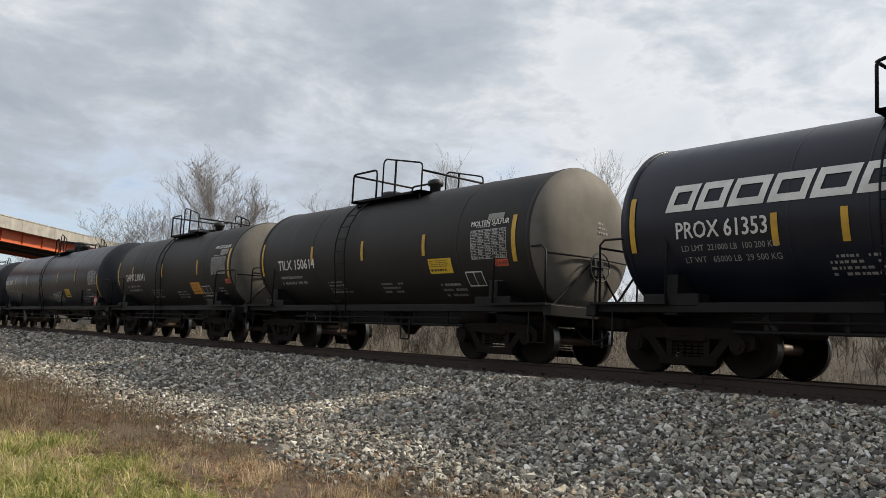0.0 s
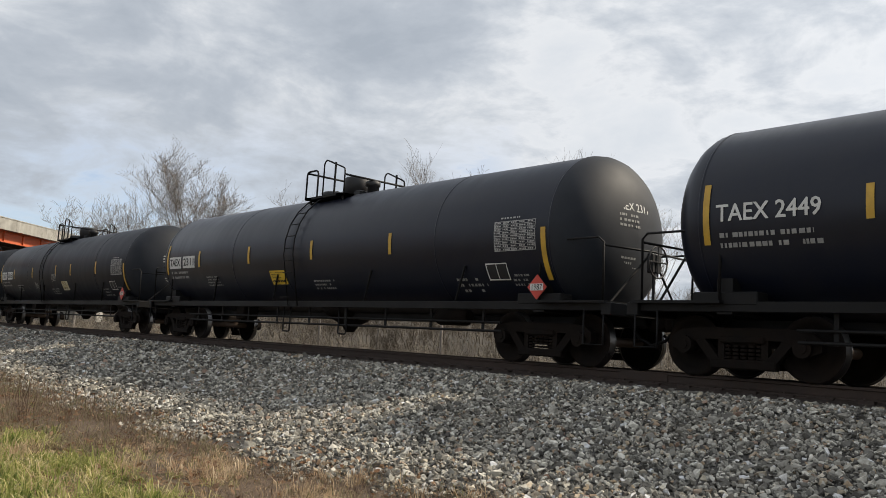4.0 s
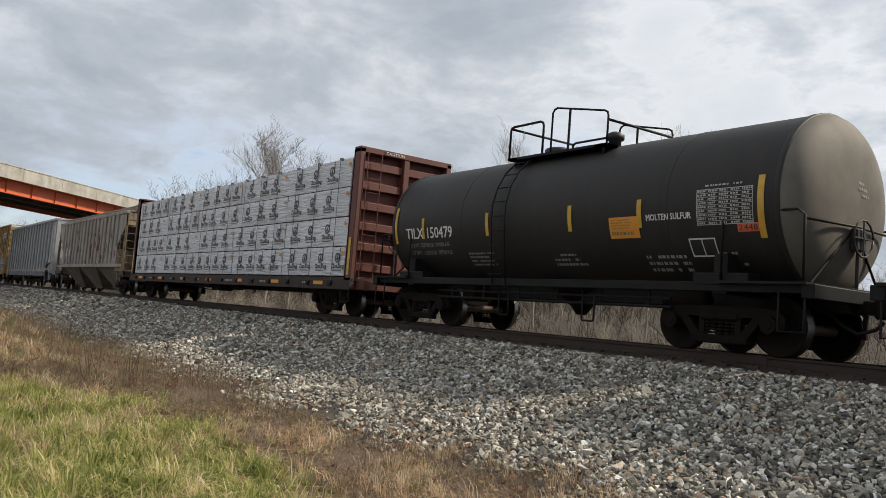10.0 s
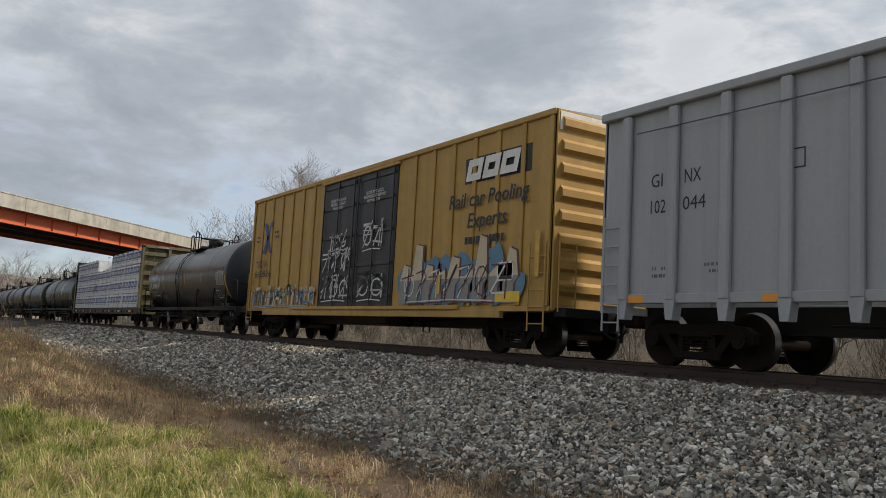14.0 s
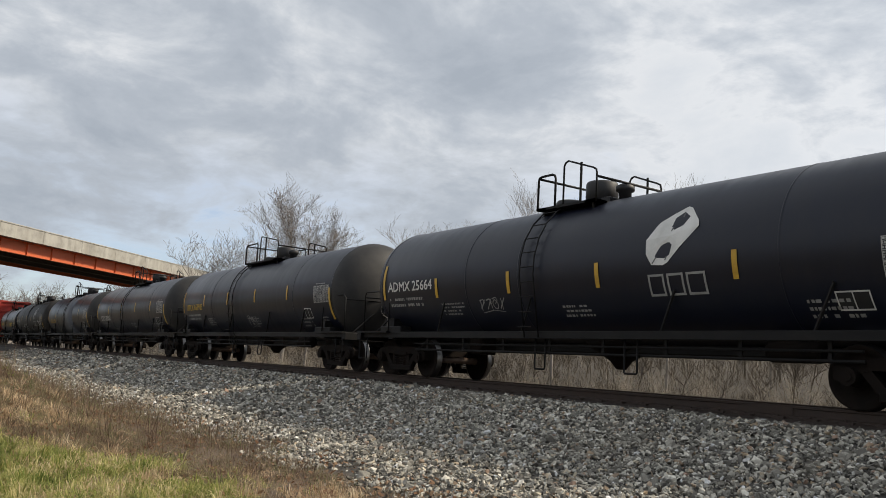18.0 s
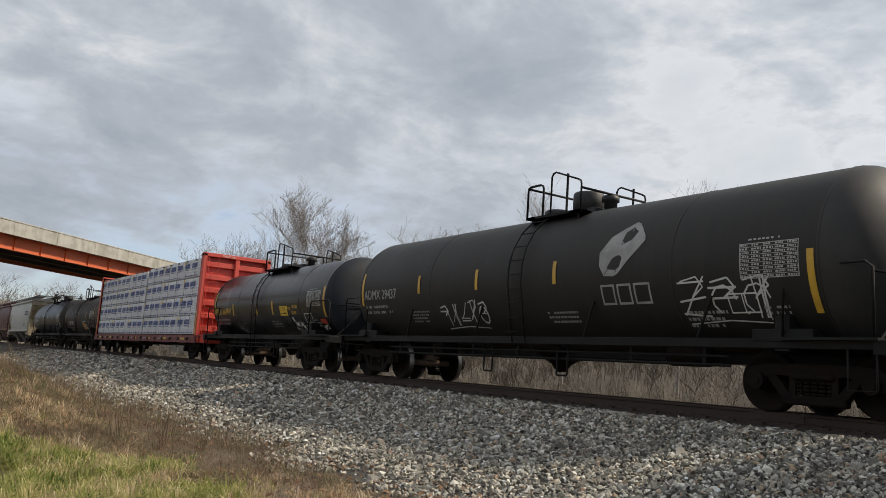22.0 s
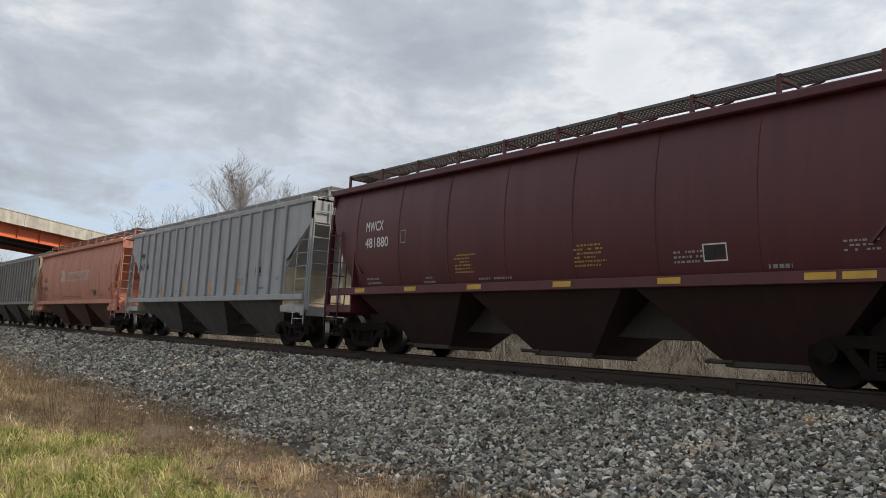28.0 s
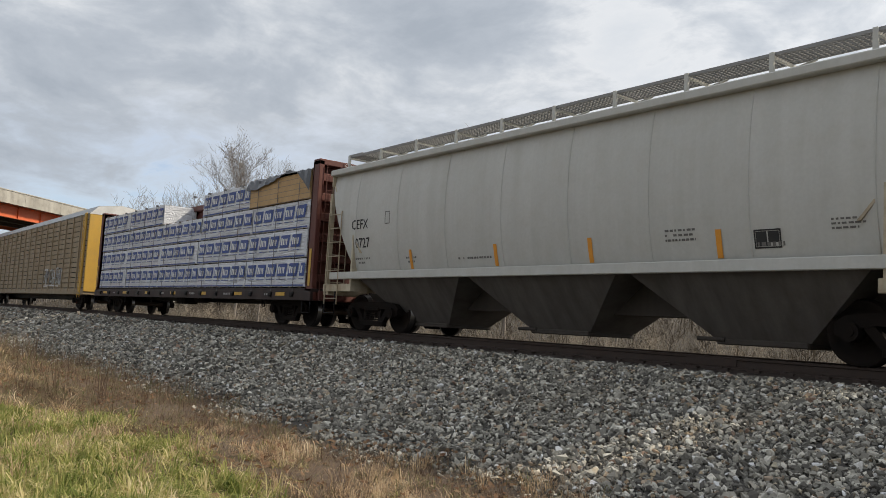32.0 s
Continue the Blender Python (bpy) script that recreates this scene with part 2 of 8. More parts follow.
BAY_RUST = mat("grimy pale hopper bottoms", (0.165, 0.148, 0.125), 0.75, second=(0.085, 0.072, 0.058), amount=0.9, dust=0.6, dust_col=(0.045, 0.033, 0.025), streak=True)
GRATE_LIGHT = mat("weathered galvanised grating", (0.25, 0.25, 0.25), 0.6, metal=0.2)
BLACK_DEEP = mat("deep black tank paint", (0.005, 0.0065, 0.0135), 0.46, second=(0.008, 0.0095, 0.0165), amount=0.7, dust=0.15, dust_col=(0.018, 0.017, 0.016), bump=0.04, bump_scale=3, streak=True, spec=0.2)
TARP = mat("torn charcoal plastic sheet", (0.035, 0.038, 0.045), 0.35, second=(0.07, 0.075, 0.085), amount=0.8, scale=3)
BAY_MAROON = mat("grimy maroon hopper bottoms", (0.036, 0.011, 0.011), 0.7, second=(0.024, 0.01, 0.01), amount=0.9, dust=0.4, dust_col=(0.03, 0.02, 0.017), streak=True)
# near-black soot tone with the deep shade between the bays put in
BAY_DARK = mat("sooty and shaded hopper bottoms", (0.040, 0.033, 0.028), 0.75, second=(0.06, 0.05, 0.042), amount=0.9, dust=0.3, dust_col=(0.08, 0.065, 0.05), streak=True)
GOND = mat("pale grey gondola paint", (0.33, 0.345, 0.365), 0.5, second=(0.27, 0.285, 0.30), amount=0.6, dust=0.15, dust_col=(0.25, 0.22, 0.19), streak=True)
BOX_YEL = mat("weathered yellow boxcar paint", (0.44, 0.27, 0.065), 0.6, second=(0.34, 0.20, 0.05), amount=0.8, dust=0.35, dust_col=(0.2, 0.12, 0.06), streak=True)
BOX_DOOR = mat("black boxcar door", (0.016, 0.017, 0.022), 0.5, dust=0.3, dust_col=(0.05, 0.045, 0.04), streak=True)
CB_MAROON = mat("oxide red flatcar paint", (0.115, 0.030, 0.022), 0.6, second=(0.08, 0.024, 0.018), amount=0.8, dust=0.4, dust_col=(0.11, 0.06, 0.045), streak=True)
CB_OLIVE = mat("olive flatcar paint", (0.13, 0.115, 0.06), 0.6, second=(0.09, 0.08, 0.045), amount=0.8, dust=0.4, dust_col=(0.12, 0.085, 0.05), streak=True)
CB_RED = mat("bright red flatcar paint", (0.62, 0.075, 0.055), 0.5, second=(0.45, 0.06, 0.045), amount=0.7, dust=0.3, dust_col=(0.3, 0.09, 0.06), streak=True)
CB_SILL_DARK = mat("sooty flatcar sill", (0.030, 0.014, 0.012), 0.7, second=(0.016, 0.011, 0.010), amount=0.9, dust=0.4, dust_col=(0.02, 0.016, 0.013), streak=True)
CB_RED_SILL = mat("grimy red flatcar sill", (0.20, 0.035, 0.035), 0.6, second=(0.07, 0.02, 0.02), amount=0.9, scale=1.1, dust=0.5, dust_col=(0.05, 0.03, 0.028), streak=True)
WRAP = mat("white lumber wrap", (0.66, 0.68, 0.72), 0.38, second=(0.57, 0.59, 0.63), amount=0.8, scale=1.6, bump=1.0, bump_scale=2.2, crease=0.7, random=0.12)
LUMBER = mat("sawn lumber", (0.50, 0.33, 0.16), 0.7, second=(0.38, 0.24, 0.11), scale=3)
PACK_WOOD = mat("grey stacking laths", (0.12, 0.085, 0.055), 0.8, second=(0.07, 0.05, 0.035), scale=3)
PRINT_BLUE = mat("blue wrap print", (0.025, 0.065, 0.26), 0.5)
PRINT_DARK = mat("charcoal wrap print", (0.045, 0.048, 0.055), 0.5)
STRAP = mat("steel strapping", (0.10, 0.10, 0.11), 0.4, metal=0.4)
RACK = mat("tan autorack screens", (0.30, 0.235, 0.15), 0.6, second=(0.22, 0.17, 0.11), amount=0.8, dust=0.3, streak=True)
RACK_YEL = mat("autorack yellow ends", (0.60, 0.36, 0.06), 0.55, second=(0.5, 0.3, 0.06), dust=0.2, streak=True)
GRATE = mat("dull steel grating", (0.13, 0.13, 0.13), 0.55, metal=0.3)
CONCRETE = mat("weathered concrete", (0.43, 0.415, 0.375), 0.85, second=(0.30, 0.285, 0.25), amount=0.9, scale=0.5, dust=0.6, dust_col=(0.13, 0.125, 0.115), bump=0.2, bump_scale=8, streak=True)
GIRDER = mat("orange girder paint", (0.56, 0.13, 0.045), 0.6, second=(0.47, 0.11, 0.04), amount=0.6, scale=0.4)
# shade under the deck as a colour, for inner girders and braces
UNDER = mat("shade-dark bridge underside", (0.085, 0.07, 0.06), 0.85, scale=0.5)
BARK = mat("grey winter bark", (0.20, 0.175, 0.155), 0.9, second=(0.29, 0.265, 0.235), amount=0.7, scale=1.2, bump=0.3)
FADED_WHITE = mat("faded white company paint", (0.62, 0.50, 0.45), 0.6, second=(0.42, 0.28, 0.23), amount=0.8, scale=2)
UN_RED = mat("orange red number panel", (0.60, 0.12, 0.06), 0.5)
PALE_SIGN = mat("sun-bleached placard", (0.60, 0.60, 0.52), 0.5, second=(0.52, 0.40, 0.12), amount=0.8, scale=2.5)
GRAFF_G = mat("grey spray paint", (0.24, 0.24, 0.23), 0.6, second=(0.17, 0.17, 0.165), scale=2)
GRAFF_M = mat("maroon spray paint", (0.11, 0.04, 0.045), 0.6, second=(0.08, 0.03, 0.035), scale=2)
STENCIL_DARK = mat("faded black stencil", (0.11, 0.105, 0.10), 0.65, second=(0.18, 0.17, 0.16), amount=0.8, scale=4)
GRAFF_W = mat("white spray paint", (0.62, 0.62, 0.62), 0.6, second=(0.42, 0.42, 0.42), scale=3)
GRAFF_B = mat("blue spray paint", (0.10, 0.22, 0.33), 0.6, second=(0.06, 0.12, 0.2), scale=2)
GRAFF_C = mat("cream spray paint", (0.55, 0.47, 0.33), 0.6, second=(0.4, 0.32, 0.2), scale=2)


# ---- mesh building ----
class Shape:
    """Collects vertices and faces of one part."""

    def __init__(self):
        self.v, self.f, self.s, self.m, self.slot = [], [], [], [], 0

    def add(self, verts, faces, smooth=False):
        o = len(self.v)
        self.v += [tuple(p) for p in verts]
        self.f += [tuple(i + o for i in q) for q in faces]
        self.s += [smooth] * len(faces)
        self.m += [self.slot] * len(faces)
        return self

    def box(self, x0, y0, z0, x1, y1, z1, c=0.0):
        if x1 < x0:
            x0, x1 = x1, x0
        if y1 < y0:
            y0, y1 = y1, y0
        if z1 < z0:
            z0, z1 = z1, z0
        if not c:
            v = [(x, y, z) for z in (z0, z1) for y in (y0, y1) for x in (x0, x1)]
            return self.add(v, [(0, 2, 3, 1), (4, 5, 7, 6), (0, 1, 5, 4), (2, 6, 7, 3), (0, 4, 6, 2), (1, 3, 7, 5)])
        bm = bmesh.new()
        v, idx = [], {}
        lo, hi = (x0, y0, z0), (x1, y1, z1)
        for i in (0, 1):
            for j in (0, 1):
                for k in (0, 1):
                    p = [(lo, hi)[b][a] for a, b in enumerate((i, j, k))]
                    sgn = [1 if b == 0 else -1 for b in (i, j, k)]
                    for a in range(3):
                        q = [p[b] + (0 if b == a else sgn[b] * c) for b in range(3)]
                        bm.verts.new(q)
        bmesh.ops.convex_hull(bm, input=bm.verts)
        bm.verts.index_update()
        self.add([w.co for w in bm.verts], [[w.index for w in q.verts] for q in bm.faces])
        bm.free()
        return self

    def prism(self, poly, y0, y1):
        """A profile in x and z, pushed from y0 to y1."""
        n = len(poly)
        v = [(x, y0, z) for x, z in poly] + [(x, y1, z) for x, z in poly]
        return self.add(v, [tuple(range(n)), tuple(range(2 * n - 1, n - 1, -1))] + [((i + 1) % n, i, n + i, n + (i + 1) % n) for i in range(n)])

    def extrude_x(self, poly, x0, x1, smooth=False):
        """A profile in y and z, pushed from x0 to x1."""
        n = len(poly)
        v = [(x0, y, z) for y, z in poly] + [(x1, y, z) for y, z in poly]
        self.add(v, [tuple(range(n - 1, -1, -1)), tuple(range(n, 2 * n))])
        return self.add(v, [(i, (i + 1) % n, n + (i + 1) % n, n + i) for i in range(n)], smooth)

    def rod(self, a, b, r, n=6, r2=None, caps=True):
        a, b = Vector(a), Vector(b)
        d = (b - a)
        q = d.to_track_quat("Z", "Y")
        r2 = r if r2 is None else r2
        ring = [Vector((math.cos(2 * math.pi * i / n), math.sin(2 * math.pi * i / n), 0)) for i in range(n)]
        v = [a + q @ (p * r) for p in ring] + [b + q @ (p * r2) for p in ring]
        self.add(v, [(i, (i + 1) % n, n + (i + 1) % n, n + i) for i in range(n)], n > 5)
        if caps:
            self.add(v, [tuple(range(n - 1, -1, -1)), tuple(range(n, 2 * n))])
        return self

    def tube(self, pts, r, n=6):
        """A bent round bar in one piece."""
        pts = [Vector(p) for p in pts]
        v = []
        for k, p in enumerate(pts):
            d = (pts[min(k + 1, len(pts) - 1)] - pts[max(k - 1, 0)]).normalized()
            ref = Vector((0, 0, 1)) if abs(d.z) < 0.9 else Vector((1, 0, 0))
            if k == 0:
                u = d.cross(ref).normalized()
            else:
                u = (u - d * u.dot(d)).normalized()
            w = d.cross(u)
            v += [p + (u * math.cos(2 * math.pi * i / n) + w * math.sin(2 * math.pi * i / n)) * r for i in range(n)]
        m = len(pts)
        f = [(k * n + i, k * n + (i + 1) % n, (k + 1) * n + (i + 1) % n, (k + 1) * n + i) for k in range(m - 1) for i in range(n)]
        self.add(v, f + [tuple(range(n - 1, -1, -1)), tuple(range((m - 1) * n, m * n))], False)
        self.s[-len(f) - 2:-2] = [True] * len(f)
        return self

    def lathe_x(self, prof, n=40, yc=0.0, zc=0.0):
        """A body of turning round the x axis; prof: x and radius."""
        v, f = [], []
        for x, r in prof:
            v += [(x, yc + r * math.sin(2 * math.pi * i / n), zc + r * math.cos(2 * math.pi * i / n)) for i in range(n)]
        for k in range(len(prof) - 1):
            f += [(k * n + i, k * n + (i + 1) % n, (k + 1) * n + (i + 1) % n, (k + 1) * n + i) for i in range(n)]
        self.add(v, f, True)
        self.add(v[:n], [tuple(range(n - 1, -1, -1))], True)
        return self.add(v[-n:], [tuple(range(n))], True)

    def lathe(self, axis_pts, n=16, slots=None):
        """A body of turning about a line, in one piece; axis_pts: point, radius."""
        d = (Vector(axis_pts[-1][0]) - Vector(axis_pts[0][0])).normalized()
        q = d.to_track_quat("Z", "Y")
        v = []
        for p, r in axis_pts:
            v += [Vector(p) + q @ Vector((r * math.cos(2 * math.pi * i / n), r * math.sin(2 * math.pi * i / n), 0)) for i in range(n)]
        m = len(axis_pts)
        o = len(self.v)
        self.add(v, [], True)
        for k in range(m - 1):
            self.f += [(o + k * n + i, o + k * n + (i + 1) % n, o + (k + 1) * n + (i + 1) % n, o + (k + 1) * n + i) for i in range(n)]
            self.s += [True] * n
            self.m += [slots[k] if slots else self.slot] * n
        self.f += [tuple(o + i for i in range(n - 1, -1, -1)), tuple(o + (m - 1) * n + i for i in range(n))]
        self.s += [False, False]
        self.m += [slots[0] if slots else self.slot, slots[-1] if slots else self.slot]
        return self

    def mesh(self, name):
        me = bpy.data.meshes.new(name)
        me.from_pydata(self.v, [], self.f)
        me.polygons.foreach_set("use_smooth", self.s)
        me.polygons.foreach_set("material_index", self.m)
        me.update()
        return me


def part(name, shape, material, parent, label=""):
    """Links a shape, or a mesh that was made before, as one object under a thing or a part."""
    me = shape if isinstance(shape, bpy.types.Mesh) else shape.mesh(name)
    if not me.materials:
        for m in (material if isinstance(material, tuple) else (material,)):
            me.materials.append(m)
    ob = new(name, me)
    ob.parent = parent
    if label:
        tagged(ob, label)
    return ob


def stuff_mesh(name, verts, faces_tri, material, flat=False):
    """A big mesh from arrays: verts (n, 3), triangles (m, 3)."""
    me = bpy.data.meshes.new(name)
    verts = np.asarray(verts, dtype=np.float32)
    tri = np.asarray(faces_tri, dtype=np.int32)
    me.vertices.add(len(verts))
    me.vertices.foreach_set("co", verts.ravel())
    me.loops.add(tri.size)
    me.loops.foreach_set("vertex_index", tri.ravel())
    me.polygons.add(len(tri))
    me.polygons.foreach_set("loop_start", np.arange(0, tri.size, 3, dtype=np.int32))
    me.polygons.foreach_set("loop_total", np.full(len(tri), 3, dtype=np.int32))
    me.update(calc_edges=True)
    me.validate()
    me.materials.append(material)
    if flat:
        me.shade_flat()
    return me


# ---- ground ----
def smooth01(a, b, v):
    u = np.clip((v - a) / (b - a), 0, 1)
    return u * u * (3 - 2 * u)


def ground_z(x, y):
    """Height of the ground: verge, ballast bank, far ditch and a grassy hump beside the line."""
    x, y = np.asarray(x, dtype=float), np.asarray(y, dtype=float)
    z = GROUND + 0.0 * y
    bank = np.clip((y - 5.3) / 4.9, 0, 1)
    z = z + bank * 0.97 + 0.05 * smooth01(9.0, 10.4, y) * (1 - smooth01(11.1, 11.5, y))
    z = np.where(y > 14.2, -0.34 - 1.1 * smooth01(14.2, 17.5, y) + 1.7 * smooth01(18, 36, y) + 6.5 * smooth01(26, 115, y), z)
    z = z + 1.18 * np.exp(-(((x + 19.0) / 5.0) ** 2 + ((y - 1.4) / 2.1) ** 2))
    z = z + 0.10 * np.exp(-(((x + 7.5) / 3.5) ** 2 + ((y - 2.0) / 1.3) ** 2))
    z = z + 0.05 * np.sin(x * 0.9) * np.sin(y * 1.3) * (y < 5)
    far = smooth01(80, 400, np.hypot(x, y))
    return z - 1.0 * far


def ground_material():
    m = bpy.data.materials.new("verge soil and ballast bed")
    m.use_nodes = True
    t = m.node_tree
    b = t.nodes["Principled BSDF"]
    b.inputs["Roughness"].default_value = 0.95
    co = t.nodes.new("ShaderNodeTexCoord").outputs["Object"]
    sp = t.nodes.new("ShaderNodeSeparateXYZ")
    link(t, co, sp.inputs[0])
    n1 = noise_tex(t, co, 1.1, 5, 0.6)
    n2 = noise_tex(t, co, 9.0, 5, 0.6)
    grass = mix_col(t, n1, (0.06, 0.06, 0.022), (0.19, 0.14, 0.065))
    grass = mix_col(t, ramp(t, n2, [(0.4, 0.0), (0.7, 0.6)]), grass, (0.09, 0.055, 0.03))
    soil = mix_col(t, n2, (0.045, 0.031, 0.022), (0.17, 0.118, 0.08))
    wet = math_node(t, "ADD", sp.outputs[1], math_node(t, "MULTIPLY", n1, 1.4))
    grass = mix_col(t, ramp(t, math_node(t, "MULTIPLY", wet, 0.1), [(0.38, 0.0), (0.46, 1.0)]), grass, soil)
    stone = mix_col(t, n2, (0.03, 0.028, 0.025), (0.09, 0.083, 0.073))
    brush = mix_col(t, n1, (0.03, 0.024, 0.017), (0.065, 0.052, 0.037))
    edge = math_node(t, "ADD", sp.outputs[1], math_node(t, "MULTIPLY", n1, 0.8))
    col = mix_col(t, ramp(t, math_node(t, "MULTIPLY", edge, 0.1), [(0.56, 0.0), (0.60, 1.0)]), grass, stone)
    col = mix_col(t, ramp(t, math_node(t, "MULTIPLY", sp.outputs[1], 0.05), [(0.78, 0.0), (0.85, 1.0)]), col, brush)
    link(t, col, b.inputs["Base Color"])
    bn = t.nodes.new("ShaderNodeBump")
    bn.inputs["Strength"].default_value, bn.inputs["Distance"].default_value = 0.8, 0.06
    link(t, n2, bn.inputs["Height"])
    link(t, bn.outputs[0], b.inputs["Normal"])
    return m


def build_ground():
    def axis(near, far, step, grow=1.35):
        a, s = [near], step
        while abs(a[-1]) < far:
            s *= grow
            a.append(a[-1] + (s if far > 0 else -s))
        return a
    xs = sorted(set(axis(-60, 2500, 1.0)[1:] and [-60 - d for d in np.cumsum(1.5 * 1.3 ** np.arange(26))])) + list(np.arange(-60, 14, 0.5)) + [14 + d for d in np.cumsum(1.5 * 1.3 ** np.arange(26))]
    ys = [-8 - d for d in np.cumsum(1.5 * 1.3 ** np.arange(26))][::-1] + list(np.arange(-8, 22, 0.4)) + [22 + d for d in np.cumsum(1.5 * 1.3 ** np.arange(26))]
    X, Y = np.meshgrid(np.array(xs), np.array(ys), indexing="ij")
    Z = ground_z(X, Y)
    nx, ny = X.shape
    idx = np.arange(nx * ny).reshape(nx, ny)
    a, b, c, d = idx[:-1, :-1].ravel(), idx[1:, :-1].ravel(), idx[1:, 1:].ravel(), idx[:-1, 1:].ravel()
    tri = np.concatenate([np.stack([a, b, c], 1), np.stack([a, c, d], 1)])
    me = stuff_mesh("ground", np.stack([X.ravel(), Y.ravel(), Z.ravel()], 1), tri, ground_material())
    me.polygons.foreach_set("use_smooth", np.ones(len(me.polygons), dtype=bool))
    tagged(new("ground", me), "grassy verge rising into a ballast bank", "ground", kind="structure")


def instances(base_v, base_f, pos, scale, rot, rng, squash=1.0):
    """Many copies of small rigid shapes as arrays. base_v: list of vertex arrays; the same faces for all."""
    n = len(pos)
    k = len(base_v[0])
    pick = rng.integers(0, len(base_v), n)
    bv = np.asarray(base_v)[pick]
    bv = bv * scale[:, None, :] if scale.ndim == 2 else bv * scale[:, None, None]
    ca, sa = np.cos(rot[:, 0]), np.sin(rot[:, 0])
    cb, sb = np.cos(rot[:, 1]), np.sin(rot[:, 1])
    cc, sc = np.cos(rot[:, 2]), np.sin(rot[:, 2])
    x, y, z = bv[..., 0], bv[..., 1], bv[..., 2]
    y, z = y * ca[:, None] - z * sa[:, None], y * sa[:, None] + z * ca[:, None]
    x, z = x * cb[:, None] + z * sb[:, None], -x * sb[:, None] + z * cb[:, None]
    x, y = x * cc[:, None] - y * sc[:, None], x * sc[:, None] + y * cc[:, None]
    v = np.stack([x, y, z], -1) + pos[:, None, :]
    f = np.asarray(base_f)[None] + (np.arange(n) * k)[:, None, None]
    return v.reshape(-1, 3), f.reshape(-1, 3)


def ballast_material():
    m = bpy.data.materials.new("crushed stone ballast")
    m.use_nodes = True
    t = m.node_tree
    b = t.nodes["Principled BSDF"]
    b.inputs["Roughness"].default_value = 0.9
    gi = t.nodes.new("ShaderNodeNewGeometry").outputs["Random Per Island"]
    co = t.nodes.new("ShaderNodeTexCoord").outputs["Object"]
    n = t.nodes.new("ShaderNodeValToRGB")
    stops = [(0.000, (0.065, 0.060, 0.055)), (0.220, (0.143, 0.137, 0.121)), (0.480, (0.293, 0.279, 0.240)), (0.720, (0.486, 0.464, 0.400)), (0.840, (0.800, 0.764, 0.671)), (0.900, (0.384, 0.293, 0.185)), (0.940, (0.329, 0.214, 0.158)), (0.960, (0.599, 0.536, 0.400)), (0.985, (0.800, 0.800, 0.800))]
    while len(n.color_ramp.elements) < len(stops):
        n.color_ramp.elements.new(0.5)
    for e, (p, c) in zip(n.color_ramp.elements, stops):
        e.position, e.color = p, (*c, 1)
    link(t, gi, n.inputs[0])
    col = mix_col(t, ramp(t, noise_tex(t, co, 22, 4), [(0.4, 0.0), (0.75, 0.5)]), n.outputs[0], (0.10, 0.085, 0.065))
    col = mix_col(t, ramp(t, noise_tex(t, co, 0.6, 3), [(0.4, 0.0), (0.7, 0.35)]), col, (0.16, 0.14, 0.11))
    link(t, col, b.inputs["Base Color"])
    return m


def build_ballast():
    rng = np.random.default_rng(3)
    shapes = []
    for _ in range(16):
        bm = bmesh.new()
        box = rng.uniform(0.6, 1.1, 3)
        for _ in range(9):
            p = rng.normal(0, 1, 3)
            p = p / np.abs(p).max() * 0.55 + p / np.linalg.norm(p) * 0.5
            bm.verts.new(p * box)
        hull = bmesh.ops.convex_hull(bm, input=bm.verts)
        bmesh.ops.delete(bm, geom=[g for g in hull["geom_interior"] if isinstance(g, bmesh.types.BMVert)], context="VERTS")
        bmesh.ops.triangulate(bm, faces=bm.faces)
        bm.verts.index_update()
        shapes.append((np.array([v.co[:] for v in bm.verts]), [[v.index for v in f.verts] for f in bm.faces]))
        bm.free()
    pos, size = [], []
    for x0, x1, per, big in ((-16, 4, 500, 1.0), (-34, -16, 180, 1.35), (-75, -34, 52, 2.2)):
        area = (x1 - x0) * 6.4
        n = int(area * per)
        x, y = rng.uniform(x0, x1, n), rng.uniform(4.9, 11.27, n)
        keep = (y > 5.4 + 0.35 * np.sin(x * 1.7) + 0.25 * np.sin(x * 4.1) + rng.normal(0, 0.22, n)) & ((x < 1.5) | (y > 8))
        x, y = x[keep], y[keep]
        s = rng.lognormal(math.log(0.0315), 0.30, len(x)) * big
        lift = 0.0
        pos.append(np.stack([x, y, ground_z(x, y) + lift + rng.uniform(0.0, 0.035, len(x)) * big], 1))
        size.append(s)
    pos, size = np.concatenate(pos), np.concatenate(size)
    rot = rng.uniform(-math.pi, math.pi, (len(pos), 3))
    rot[:, :2] *= 0.3
    sc = np.stack([size * 1.2, size, size * 0.68], 1)
    kind = rng.integers(0, len(shapes), len(pos))
    vs, fs, o = [], [], 0
    for k, (sv, sf) in enumerate(shapes):
        q = kind == k
        v, f = instances([sv], sf, pos[q], sc[q], rot[q], rng)
        vs.append(v)
        fs.append(f + o)
        o += len(v)
    tagged(new("ballast", stuff_mesh("ballast", np.concatenate(vs), np.concatenate(fs), ballast_material(), True)), "grey crushed stone ballast sloping from the track", "ballast", kind="stuff")


